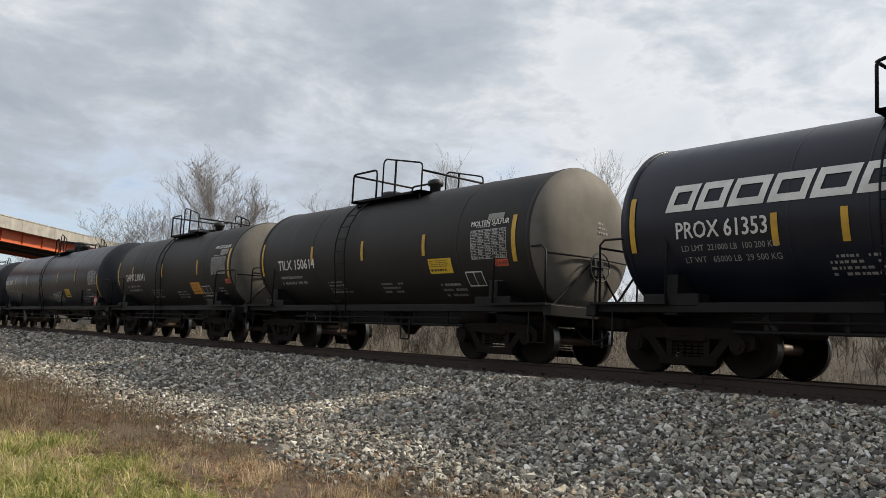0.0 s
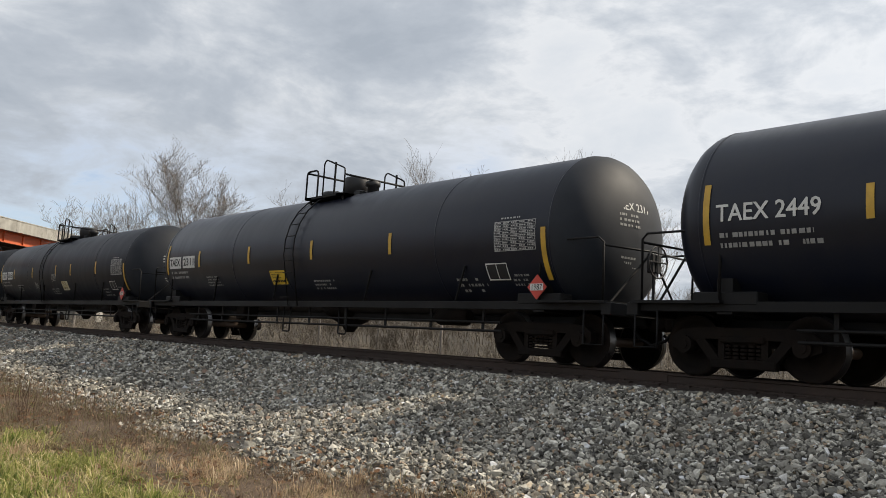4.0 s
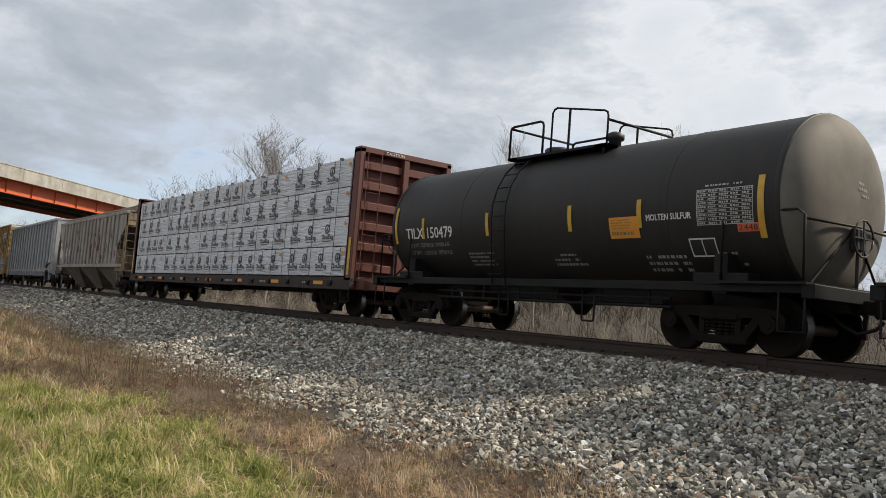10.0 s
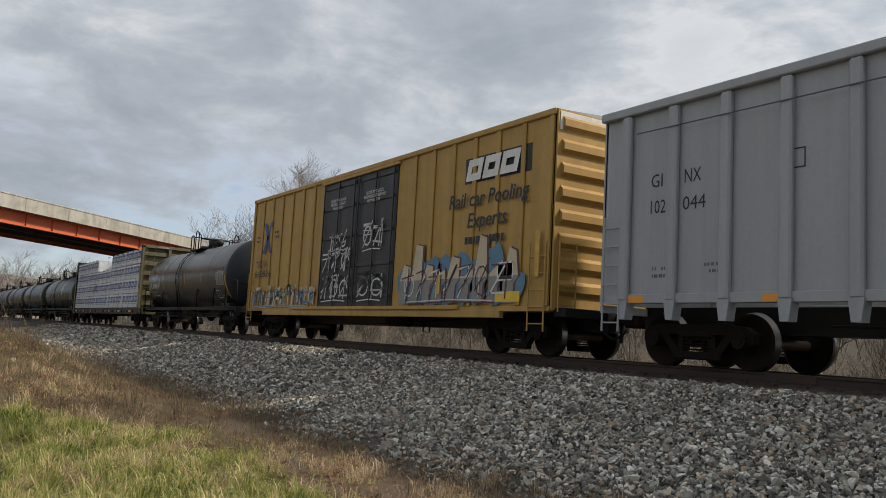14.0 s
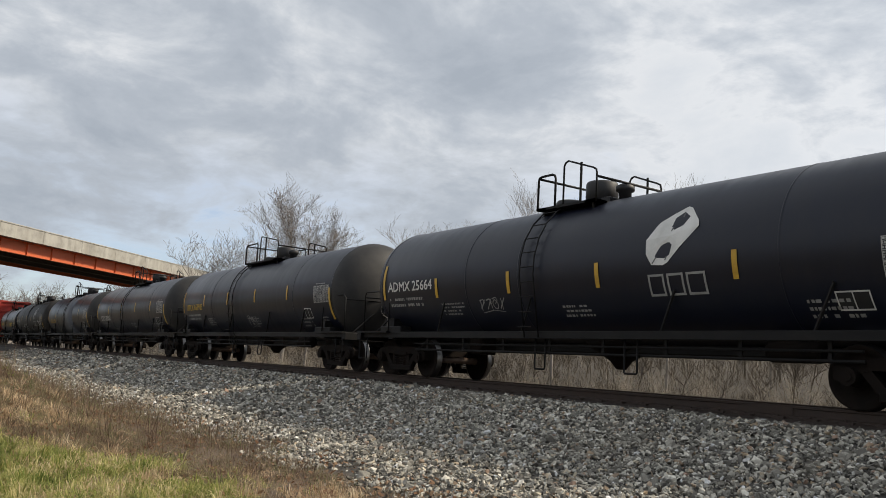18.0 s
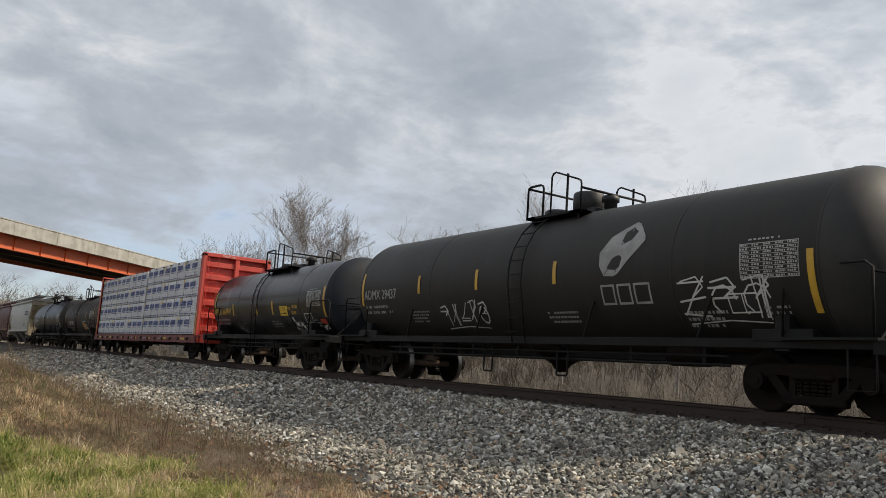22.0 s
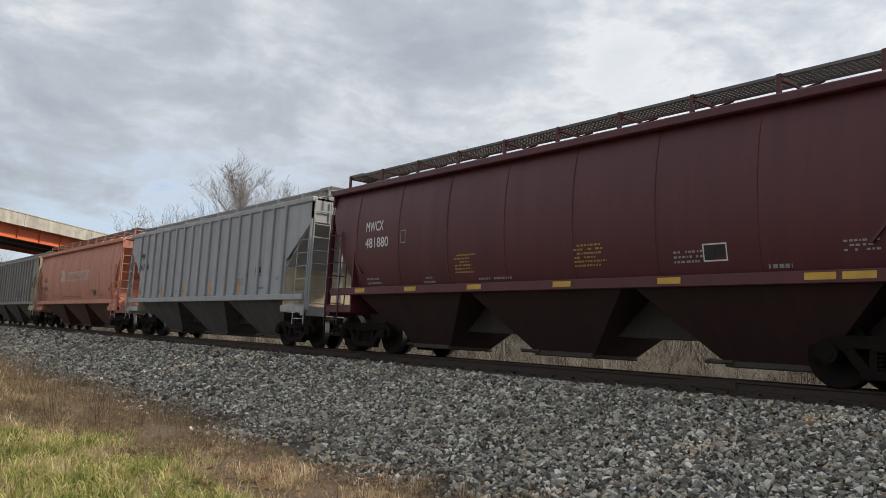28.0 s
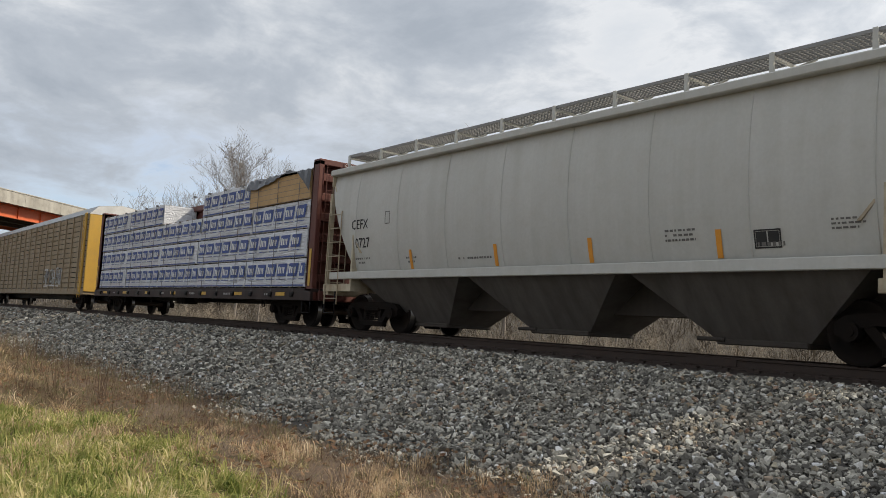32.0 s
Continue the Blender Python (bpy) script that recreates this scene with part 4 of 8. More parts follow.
def build_trees():
    rng = random.Random(5)
    kinds = []
    for k, (h, sp, depth, fork, rise) in enumerate(((12.0, 1.15, 5, 0.22, 0.30), (9.0, 0.8, 4, 0.45, 0.55), (8.0, 1.0, 4, 0.30, 0.35), (7.0, 1.3, 4, 0.10, 0.20))):
        limbs, twigs = bare_tree(rng, h, sp, depth, fork=fork, rise=rise)
        kinds.append((h, limbs.mesh("trunk"), twigs.mesh("crown")))
    # place: x, y, kind, height, turn
    spots = TREES
    for x, y, k, h, turn in spots:
        hh, lm, tm = kinds[k]
        tree = tagged(new("bare_tree"), "leafless winter tree with fine grey twigs behind the track", "tree", group="bare trees behind the track")
        z = float(ground_z(x, y)) - 0.15
        s = (h - z) / hh
        part("trunk", lm, BARK, tree)
        part("crown", tm, BARK, tree)
        tree.matrix_world = pose(x, y, z, 0, 0, turn) @ Matrix.Diagonal((s, s, s, 1))
    # far woods on the rising ground, and shrubs behind the track
    nrng = np.random.default_rng(21)

    def thicket(name, label, category, material, seed, thick, pos, size):
        """Many small bare trees or shrubs in one mesh."""
        vs, fs, o = [], [], 0
        pick = nrng.integers(0, 5, len(pos))
        for k in range(5):
            r3 = random.Random(seed + k)
            lim, tw = bare_tree(r3, 1.0, 1.15 + 0.1 * k, 3, (r3.uniform(-0.2, 0.2), r3.uniform(-0.2, 0.2)), 0.0, thick)
            bv = np.array(lim.v + tw.v)
            quads = [f for f in lim.f] + [tuple(q + len(lim.v) for q in f) for f in tw.f]
            tri = [t for f in quads for t in ((f[0], f[1], f[2]), (f[0], f[2], f[3]))]
            q = pick == k
            rot = np.zeros((int(q.sum()), 3))
            rot[:, 2] = nrng.uniform(0, 6.28, len(rot))
            v, f = instances([bv], tri, pos[q], size[q], rot, nrng)
            vs.append(v)
            fs.append(f + o)
            o += len(v)
        tagged(new(name, stuff_mesh(name, np.concatenate(vs), np.concatenate(fs), material)), label, category, kind="stuff")
    n = 460
    a, r = nrng.uniform(radians(92), radians(190), n), nrng.uniform(170, 300, n)
    x, y = r * np.cos(a), r * np.sin(a)
    extra = nrng.uniform(0, 1, n) < 0.45
    x, y = np.where(extra, -nrng.uniform(150, 280, n), x), np.where(extra, nrng.uniform(-25, 60, n), y)
    woods = mat("hazy bare woods", (0.165, 0.145, 0.13), 0.95, second=(0.23, 0.21, 0.19), scale=0.05, island=0.6)
    thicket("far_woods", "hazy bare woods along the horizon", "woods", woods, 40, 1.5, np.stack([x, y, ground_z(x, y) - 0.5], 1), nrng.uniform(8, 13.5, n))
    n = 170
    x, y = nrng.uniform(-62, 30, n), 15.6 + 9 * nrng.uniform(0, 1, n) ** 1.4
    thicket("shrubs", "tangle of leafless grey brown shrubs behind the track", "shrubs", mat("shrub twigs", (0.24, 0.20, 0.155), 0.9, second=(0.44, 0.39, 0.32), scale=1.0, island=0.7), 60, 1.0, np.stack([x, y, ground_z(x, y) - 0.1], 1), nrng.uniform(1.0, 2.3, n))
    n = 420
    x, y = nrng.uniform(-75, 40, n), 22 + 30 * nrng.uniform(0, 1, n)
    thicket("scrub", "dark brown leafless scrub on the low ground past the track", "scrub", mat("dark scrub twigs", (0.035, 0.026, 0.018), 0.95, second=(0.10, 0.08, 0.058), scale=0.6, island=0.8), 60, 1.4, np.stack([x, y, ground_z(x, y) - 0.1], 1), nrng.uniform(1.6, 2.9, n))
    bank = Shape()
    n = 60
    pts = [(radians(70 + 150 * i / n), 330 + 30 * math.sin(i * 0.7)) for i in range(n + 1)]
    top = [8.5 + 3.5 * max(0, math.sin((i - 12) * 0.09)) + 1.5 * math.sin(i * 0.35) + 1.2 * math.sin(i * 0.9 + 1) for i in range(n + 1)]
    vv = []
    for (a, r), h in zip(pts, top):
        vv += [(r * math.cos(a), r * math.sin(a), -4), (r * math.cos(a), r * math.sin(a), h), ((r + 60) * math.cos(a), (r + 60) * math.sin(a), h * 1.3)]
    ff = []
    for i in range(n):
        ff += [(3 * i, 3 * i + 3, 3 * i + 4, 3 * i + 1), (3 * i + 1, 3 * i + 4, 3 * i + 5, 3 * i + 2)]
    bank.add(vv, ff, True)
    tagged(new("far_hill", bank.mesh("far_hill")), "low hazy wooded ridge on the horizon", "hill", kind="structure").data.materials.append(woods)


# x, y, kind, height of the crown over the rails, turn
TREES = [(-51.3, 22.3, 0, 13.16, 20), (-72.3, 23.5, 3, 10.53, 80), (-69.9, 26.0, 2, 12.33, 200), (-53.4, 25.0, 2, 10.43, 140), (-28.8, 26.0, 1, 9.63, 10), (-23.0, 27.0, 1, 8.7, 140), (-43.6, 29.0, 2, 9.77, 30), (-40.0, 28.0, 2, 9.47, 260), (-39.0, 30.0, 1, 9.72, 200), (-29.7, 33.0, 2, 9.28, 90), (-139.5, 40.0, 3, 16.27, 150), (-22.9, 34.0, 1, 8.22, 300), (-11.4, 36, 2, 6.23, 10), (2.0, 42, 2, 6.16, 60), (-170.1, 52.0, 2, 17.69, 15), (-147.3, 34.0, 3, 14.01, 200)]

build_ground()
build_ballast()
build_grass()
build_track()
build_bridge()
build_trees()


# ---- lettering and flat marks ----
TABLE_INK = mat("white table ink", (0.42, 0.42, 0.41), 0.6, second=(0.3, 0.3, 0.3), scale=4)
WARN_INK = mat("faded yellow stencil", (0.42, 0.27, 0.06), 0.6)
PLACARD_INK = mat("faded placard ink", (0.22, 0.17, 0.08), 0.6)
_letters = {}


def letter_mesh(text):
    """Flat letters of the built-in font as vertices and faces, capitals one unit high."""
    if text not in _letters:
        cu = bpy.data.curves.new("lettering", "FONT")
        cu.body, cu.resolution_u = text, 2
        ob = bpy.data.objects.new("lettering", cu)
        scene.collection.objects.link(ob)
        me = bpy.data.meshes.new_from_object(ob.evaluated_get(bpy.context.evaluated_depsgraph_get()))
        v = np.array([p.co[:2] for p in me.vertices]) / 0.69
        f = [tuple(p.vertices) for p in me.polygons]
        bpy.data.objects.remove(ob)
        bpy.data.curves.remove(cu)
        bpy.data.meshes.remove(me)
        _letters[text] = (v, f)
    return _letters[text]


def flat_side(y):
    return lambda x, z: (x, y, z)


def tank_side(R, zc, lift=0.013):
    return lambda x, z: (x, -math.sqrt(max((R + lift) ** 2 - (z - zc) ** 2, 0.01)), z)


def put_letters(text, x, z, h, surf, material, parent, name="lettering", width=None, slant=0.0, bold=0.0, label=""):
    v, f = letter_mesh(text)
    w = v[:, 0].max()
    kx = h if width is None else width / w
    s = Shape()
    offs = [(0, 0)] if not bold else [(0, 0), (bold, 0), (0, bold * 0.7)]
    for k, (bx, bz) in enumerate(offs):
        s.add([surf(x + p[0] * kx + bx + slant * p[1] * h, z + p[1] * h + bz) for p in v], f)
        if k:
            n = len(v)
            for i in range(len(s.v) - n, len(s.v)):
                a = s.v[i]
                s.v[i] = (a[0], a[1] - 0.0012 * k, a[2])
    return part(name, s, material, parent, label)


def patch(surf, x0, z0, x1, z1, n=4, slant=0.0, s=None):
    """A thin plate that lies on a surface."""
    s = s or Shape()
    zs = [z0 + (z1 - z0) * i / n for i in range(n + 1)]
    v = []
    for z in zs:
        for x in (x0, x1):
            v.append(surf(x + slant * (z - z0), z))
    s.add(v, [(2 * i, 2 * i + 1, 2 * i + 3, 2 * i + 2) for i in range(n)])
    return s


def bars(surf, x, z, w, h, rows, rng, s=None, fill=0.8, unit=1.0):
    """Rows of short bars that stand for stencilled text too small to read."""
    s = s or Shape()
    dz = h / rows
    for r in range(rows):
        zz = z + h - (r + 1) * dz
        u = x
        end = x + w * rng.uniform(0.7, 1.0)
        while u < end:
            l = rng.uniform(0.05, 0.16) * unit
            if rng.random() < fill:
                patch(surf, u, zz + dz * 0.24, min(u + l, end), zz + dz * 0.70, 1, 0, s)
            u += l + rng.uniform(0.02, 0.05) * (0.4 + 0.6 * unit)
    return s


def frame_mark(surf, x, z, w, h, t=0.025):
    s = Shape()
    for a in ((x, z, x + w, z + t), (x, z + h - t, x + w, z + h), (x, z, x + t, z + h), (x + w - t, z, x + w, z + h)):
        patch(surf, a[0], a[1], a[2], a[3], 3, 0, s)
    return s


def data_board(surf, x, z, w, h, rng):
    """A white ruled table of test dates."""
    s = frame_mark(surf, x, z, w, h, 0.012)
    rows, cols = 9, 5
    for r in range(1, rows):
        patch(surf, x, z + h * r / rows - 0.004, x + w, z + h * r / rows + 0.004, 1, 0, s)
    for r in range(rows):
        for c in range(cols):
            u, end = x + w * (c + 0.08) / cols, x + w * (c + rng.uniform(0.7, 0.95)) / cols
            while u < end:
                l = rng.uniform(0.015, 0.045)
                patch(surf, u, z + h * (r + 0.28) / rows, min(u + l, end), z + h * (r + 0.74) / rows, 1, 0, s)
                u += l + 0.012
    bars(surf, x + 0.15, z + h + 0.03, w * 0.7, 0.06, 1, rng, s, 0.9, 0.4)
    return s


def scrawl(surf, x, z, w, h, rng, strokes=14, t=0.03):
    """Sprayed strokes in letter-like cells: uprights, slants, bars and hooks, with a flourish below."""
    s = Shape()

    def line(pts, k):
        for i, ((px, pz), (qx, qz)) in enumerate(zip(pts, pts[1:])):
            nx, nz = -(qz - pz), qx - px
            f = k / max(math.hypot(nx, nz), 0.01)
            nx, nz = nx * f, nz * f
            s.add([surf(px - nx, pz - nz), surf(qx - nx, qz - nz), surf(qx + nx, qz + nz), surf(px + nx, pz + nz)], [(0, 1, 2, 3)])
    rows = 2 if h > 1.1 else 1
    hr = h / rows
    cells = max(2, int(w / (hr * 0.62)))
    cw = w / cells
    per = min(max(2, strokes // (cells * rows)), 6)
    for r in range(rows):
        for c in range(cells):
            x0, z0 = x + cw * c, z + hr * r + hr * 0.06
            top_ = hr * rng.uniform(0.72, 0.92)
            for q in range(per):
                kind = rng.choice("vvdbho")
                k = t * rng.uniform(0.4, 0.75)
                a, b = rng.uniform(0.05, 0.9), rng.uniform(0.1, 0.95)
                if kind == "v":
                    line([(x0 + cw * a, z0), (x0 + cw * (a + 0.05), z0 + top_ * 0.5), (x0 + cw * (a + rng.uniform(-0.05, 0.18)), z0 + top_)], k)
                elif kind == "d":
                    line([(x0 + cw * 0.1, z0 + top_ * rng.uniform(0, 0.3)), (x0 + cw * 0.5, z0 + top_ * 0.5), (x0 + cw * 0.95, z0 + top_)], k)
                elif kind == "b":
                    line([(x0 + cw * 0.05, z0 + top_ * b), (x0 + cw * 0.95, z0 + top_ * (b + rng.uniform(-0.1, 0.1)))], k)
                elif kind == "h":
                    line([(x0 + cw * 0.15, z0 + top_ * 0.9), (x0 + cw * 0.7, z0 + top_), (x0 + cw * 0.9, z0 + top_ * 0.75), (x0 + cw * 0.5, z0 + top_ * 0.5)], k)
                else:
                    line([(x0 + cw * (0.5 + 0.38 * math.cos(6.283 * i / 9)), z0 + top_ * (0.45 + 0.36 * math.sin(6.283 * i / 9))) for i in range(rng.choice((7, 10)))], k)
    line([(x + w * 0.05, z - 0.03), (x + w * 0.5, z + 0.02), (x + w * 0.9, z - 0.02)], t * 0.4)
    return s


def block_word(surf, x, z, h, widths, slant=0.25, hole=True, gap=0.06, thick=0.26):
    """A brand mark drawn as a row of slanted blocks with slots."""
    s = Shape()
    u = x
    for w in widths:
        t = h * thick
        q = (lambda a, b: surf(a + slant * (b - z), b))
        for a in ((u, z, u + w, z + t), (u, z + h - t, u + w, z + h), (u, z + t, u + t, z + h - t), (u + w - t, z + t, u + w, z + h - t)):
            patch(q, a[0], a[1], a[2], a[3], 2, 0, s)
        u += w + gap
    return s


# ---- running gear ----
def wheelset_mesh():
    half = [(1.02, 0.085), (0.90, 0.085), (0.90, 0.14), (0.85, 0.15), (0.79, 0.20), (0.80, 0.34), (0.836, 0.37), (0.835, 0.445), (0.832, 0.455), (0.735, 0.462), (0.725, 0.485), (0.705, 0.487), (0.700, 0.455), (0.70, 0.37), (0.74, 0.34), (0.74, 0.2), (0.68, 0.14), (0.66, 0.085)]
    slot = [0] * 8 + [1] * 4 + [0] * 5
    prof = [((0, -y, 0), r) for y, r in half] + [((0, y, 0), r) for y, r in reversed(half)]
    return Shape().lathe(prof, 28, slot + [2] + slot[::-1]).mesh("wheelset")


def sideframe_mesh():
    s = Shape()
    y0, y1 = -0.075, 0.075
    s.prism([(-1.13, 0.42), (-1.13, 0.58), (-0.98, 0.68), (-0.62, 0.72), (0.62, 0.72), (0.98, 0.68), (1.13, 0.58), (1.13, 0.42), (0.98, 0.36), (0.82, 0.50), (0.60, 0.55), (-0.60, 0.55), (-0.82, 0.50), (-0.98, 0.36)], y0, y1)
    for k in (-1, 1):
        p = [(k * 0.78, 0.56), (k * 0.60, 0.56), (k * 0.26, 0.16), (k * 0.44, 0.16)]
        s.prism(p if k < 0 else p[::-1], y0 + 0.01, y1 - 0.01)
        s.prism([(k * 0.33 - 0.05, 0.27), (k * 0.33 + 0.05, 0.27), (k * 0.33 + 0.05, 0.6), (k * 0.33 - 0.05, 0.6)], y0 + 0.02, y1 - 0.02)
    s.box(-0.50, y0, 0.13, 0.50, y1, 0.27, 0.02)
    for i in range(5):
        x = -0.24 + 0.12 * i
        for j in range(4):
            s.rod((x, 0, 0.28 + j * 0.055), (x, 0, 0.315 + j * 0.055), 0.055, 8)
    s.box(-0.34, -0.10, 0.50, 0.34, 0.10, 0.60, 0.02)
    for k in (-1, 1):
        s.rod((k * 0.89, -0.15, 0.46), (k * 0.89, 0.09, 0.46), 0.13, 14)
        s.rod((k * 0.89, -0.165, 0.46), (k * 0.89, -0.14, 0.46), 0.07, 10)
    return s.mesh("sideframe")


WHEELSET = wheelset_mesh()
for _m in (STEEL_DARK, TREAD, AXLE):
    WHEELSET.materials.append(_m)
SIDEFRAME = sideframe_mesh()
BOLSTER = Shape().box(-0.22, -1.05, 0.46, 0.22, 1.05, 0.72, 0.03).box(-0.9, -0.5, 0.42, -0.55, 0.5, 0.5).box(0.55, -0.5, 0.42, 0.9, 0.5, 0.5).rod((0, 0, 0.7), (0, 0, 0.95), 0.25, 14).mesh("truck")
COUPLER = Shape().box(-0.55, -0.09, 0.72, 0.25, 0.09, 0.92, 0.02).box(0.2, -0.16, 0.66, 0.48, 0.14, 0.96, 0.04).box(0.0, -0.05, 0.35, 0.06, 0.0, 0.75).mesh("coupler")
HOSE = Shape().tube([(0, -0.3, 0.8), (0.25, -0.32, 0.55), (0.5, -0.32, 0.42), (0.75, -0.3, 0.5), (0.85, -0.28, 0.62)], 0.028, 6).mesh("brake_hose")
ROLLING = []


def trucks(car, half, push=0.0, pull=0.0):
    for k in (-1, 1):
        t = part("truck", BOLSTER, STEEL_DARK, car, "sooty cast steel bogie")
        t.location = (k * half + (push if k > 0 else pull), 0, 0)
        for side in (-1, 1):
            f = part("sideframe", SIDEFRAME, STEEL_DARK, t)
            f.location = (0, side * 1.0, 0)
            if side > 0:
                f.rotation_euler = (0, 0, math.pi)
        for ax in (-1, 1):
            w = part("wheelset", WHEELSET, None, t, "steel wheels with bright worn treads on a rusty axle")
            w.location = (ax * 0.89, 0, 0.455)
            ROLLING.append((w, car))


def couplers(car, half):
    for k in (-1, 1):
        c = part("coupler", COUPLER, STEEL_DARK, car)
        c.location = (k * (half - 0.42), 0, 0)
        h = part("brake_hose", HOSE, FRAME_BLACK, car)
        h.location = (k * (half - 0.85), 0.0, 0)
        if k < 0:
            c.rotation_euler = (0, 0, math.pi)
            h.rotation_euler = (0, 0, math.pi)


CARS = []


def rail_car(name, at, label, category):
    car = tagged(new(name), label, category, group="cars of the freight train")
    CARS.append((car, at))
    return car


def ladder(x, y, z0, z1, w=0.42, step=0.32, along="x", r=0.016):
    s = Shape()
    for k in (0, w):
        a = (x + k, y, z0) if along == "x" else (x, y + k, z0)
        b = (a[0], a[1], z1)
        s.rod(a, b, r, 5)
    z = z0 + 0.15
    while z < z1:
        s.rod((x, y, z), (x + w, y, z) if along == "x" else (x, y + w, z), r * 0.8, 5)
        z += step
    return s


def head_face(x0, R, zc, depth, lift=0.015):
    """Front head of a tank: across and up, to a point on its dish."""
    def q(u, z):
        rho = min(math.hypot(u, z - zc) / R, 0.98)
        return (x0 + depth * math.sqrt(1 - rho * rho) + lift, u, z)
    return q


# ---- tank cars ----
def tank_car(at, L, kind, paint, mark, rng, R=1.42, top=3.75, stripes=(), num_x=-5.0, num_z=2.03, num_h=0.245, plat=(-2.0, 2.0), label="", letter=None, number=None, boxed=False,
             dome=True, placard=None, board_x=None, sulfur=False, sulfur_x=None, stripe_mat=None, head_paint=None, gloss=False, split=False, band=None, logo=None, graffiti=(), head_mark=True, hazard=None, pipes=None, shift=0.0,
             num_w=None, weights=None, strip_z=(2.10, 2.55), end_strip=None, table=None, frame_at=None, un_at=None, sulfur_at=None, signs=(), truck_push=0.0, hot_at=None):
    letter = letter or WHITE
    at, num_x, plat = at + shift, num_x - shift, (plat[0] - shift, plat[1] - shift)
    stripes = [x - shift for x in stripes]
    band = (band[0] - shift, band[1] - shift) if band else None
    graffiti = [(x - shift, z, w, h) for x, z, w, h in graffiti]
    car = rail_car("tank_car", at, label or "black tank car with white stencils and yellow reflective strips", "tank car")
    zc = top - R
    half = L / 2
    depth = 0.42 if kind == "sulfur" else 0.78
    cyl = half - (0.62 if kind == "sulfur" else 0.9) - depth
    prof = []
    back = cyl - (0.16 if kind == "sulfur" else 0.0)
    push = 0.35 if kind == "mid" else 0.0
    cyl += push
    for i in range(9):
        a = math.pi / 2 * i / 8
        prof.append((-back - depth * math.cos(a), max(R * math.sin(a) ** (0.62 if kind == "sulfur" else 0.9), 0.01)))
    prof += [(-cyl * 0.5, R), (0, R), (cyl * 0.5, R)] + [(-x + cyl - back, r) for x, r in reversed(prof)]
    shell = part("tank", Shape().lathe_x(prof, 56, 0, zc), paint, car)
    hp = [(-x + cyl - back + 0.004, r + 0.004 if r > 0.1 else r) for x, r in reversed(prof[:9])]
    part("tank_head", Shape().lathe_x([(cyl - 0.03, R + 0.003)] + hp, 56, 0, zc), head_paint or (HEAD_DUST_LIT if paint is BLACK_DULL and kind == "sulfur" else HEAD_BLUE if kind == "long" or paint in (BLACK_GLOSS, BLACK_SHINE, BLACK_DEEP) else HEAD_GREY), shell, "dusty dished tank end with sun and sky light in its colour")
    surf = tank_side(R, zc)
    # shell courses and head seams
    for x in (-back, cyl, plat[0] + 0.1, -cyl * 0.45, cyl * 0.62):
        part("weld_seam", Shape().lathe_x([(x - 0.02, R - 0.01), (x - 0.015, R + 0.006), (x + 0.015, R + 0.006), (x + 0.02, R - 0.01)], 56, 0, zc), paint, shell)
    if kind == "sulfur":
        for k in (-1, 1):
            xr = cyl if k > 0 else -back
            part("jacket_rim", Shape().lathe_x([(xr - 0.05, R - 0.01), (xr - 0.045, R + 0.016), (xr + 0.045, R + 0.016), (xr + 0.05, R - 0.01)], 56, 0, zc), paint, shell)
    if band:
        part("grey_band", Shape().lathe_x([(band[0], R), (band[0] + 0.002, R + 0.006), (band[1] - 0.002, R + 0.006), (band[1], R)], 56, 0, zc), GREY_BAND, car, "unpainted grey primer band round the tank")
    # underframe
    for s in (-1.28, 1.28):
        part("side_sill", Shape().box(-half + 0.55, s - 0.04, 0.93, half - 0.55, s + 0.04, 1.08, 0.01), FRAME_BLACK, car)
    fr = Shape().box(-half + 0.5, -0.3, 0.72, half - 0.5, 0.3, 1.0, 0.02)
    for k in (-1, 1):
        fr.box(k * (half - 0.5) - 0.1, -1.4, 0.86, k * (half - 0.5) + 0.1, 1.4, 1.06, 0.01)
    part("underframe", fr, FRAME_BLACK, car)
    for k in (-1, 1):
        x = k * (half - 2.0)
        sad = Shape()
        sad.box(x - 0.12, -1.3, 0.9, x + 0.12, 1.3, zc - R * 0.62, 0.0)
        sad.box(x - 0.5, -1.33, 1.02, x + 0.5, -1.0, 1.22, 0.02)
        part("saddle", sad, FRAME_BLACK, car)
        end = Shape().box(k * (half - 1.25) - 0.75, -1.45, 1.05, k * (half - 1.25) + 0.75, 1.45, 1.09)
        part("end_platform", end, FRAME_BLACK, car)
        # end handrails
        xe = k * (half - 0.62)
        xi = k * (half - 1.95)
        for y in (-1.36, 1.36):
            part("handrail", Shape().tube([(xi, y, 1.08), (xi, y, 2.02), (xi + k * 0.03, y, 2.10), (xi + k * 0.1, y, 2.13), (xe - k * 0.1, y, 2.13), (xe, y * 0.99, 2.05), (xe, y * 0.97, 1.08)], 0.02, 6), FRAME_BLACK, car)
        part("crossbar", Shape().tube([(xe, -1.32, 2.0), (xe + k * 0.05, 0, 2.03), (xe, 1.32, 2.0)], 0.02, 6), FRAME_BLACK, car)
        for y in (-1, 1):
            part("stay", Shape().rod((xe, 0, 2.02), (xe - k * 0.1, y, 1.08), 0.022, 6), FRAME_BLACK, car)
        st = Shape()
        for y in (-1.38,):
            st.tube([(k * (half - 0.75) - 0.2, y, 0.95), (k * (half - 0.75) - 0.2, y, 0.38), (k * (half - 0.75) + 0.2, y, 0.38), (k * (half - 0.75) + 0.2, y, 0.95)], 0.018, 5)
        part("sill_step", st, FRAME_BLACK, car)
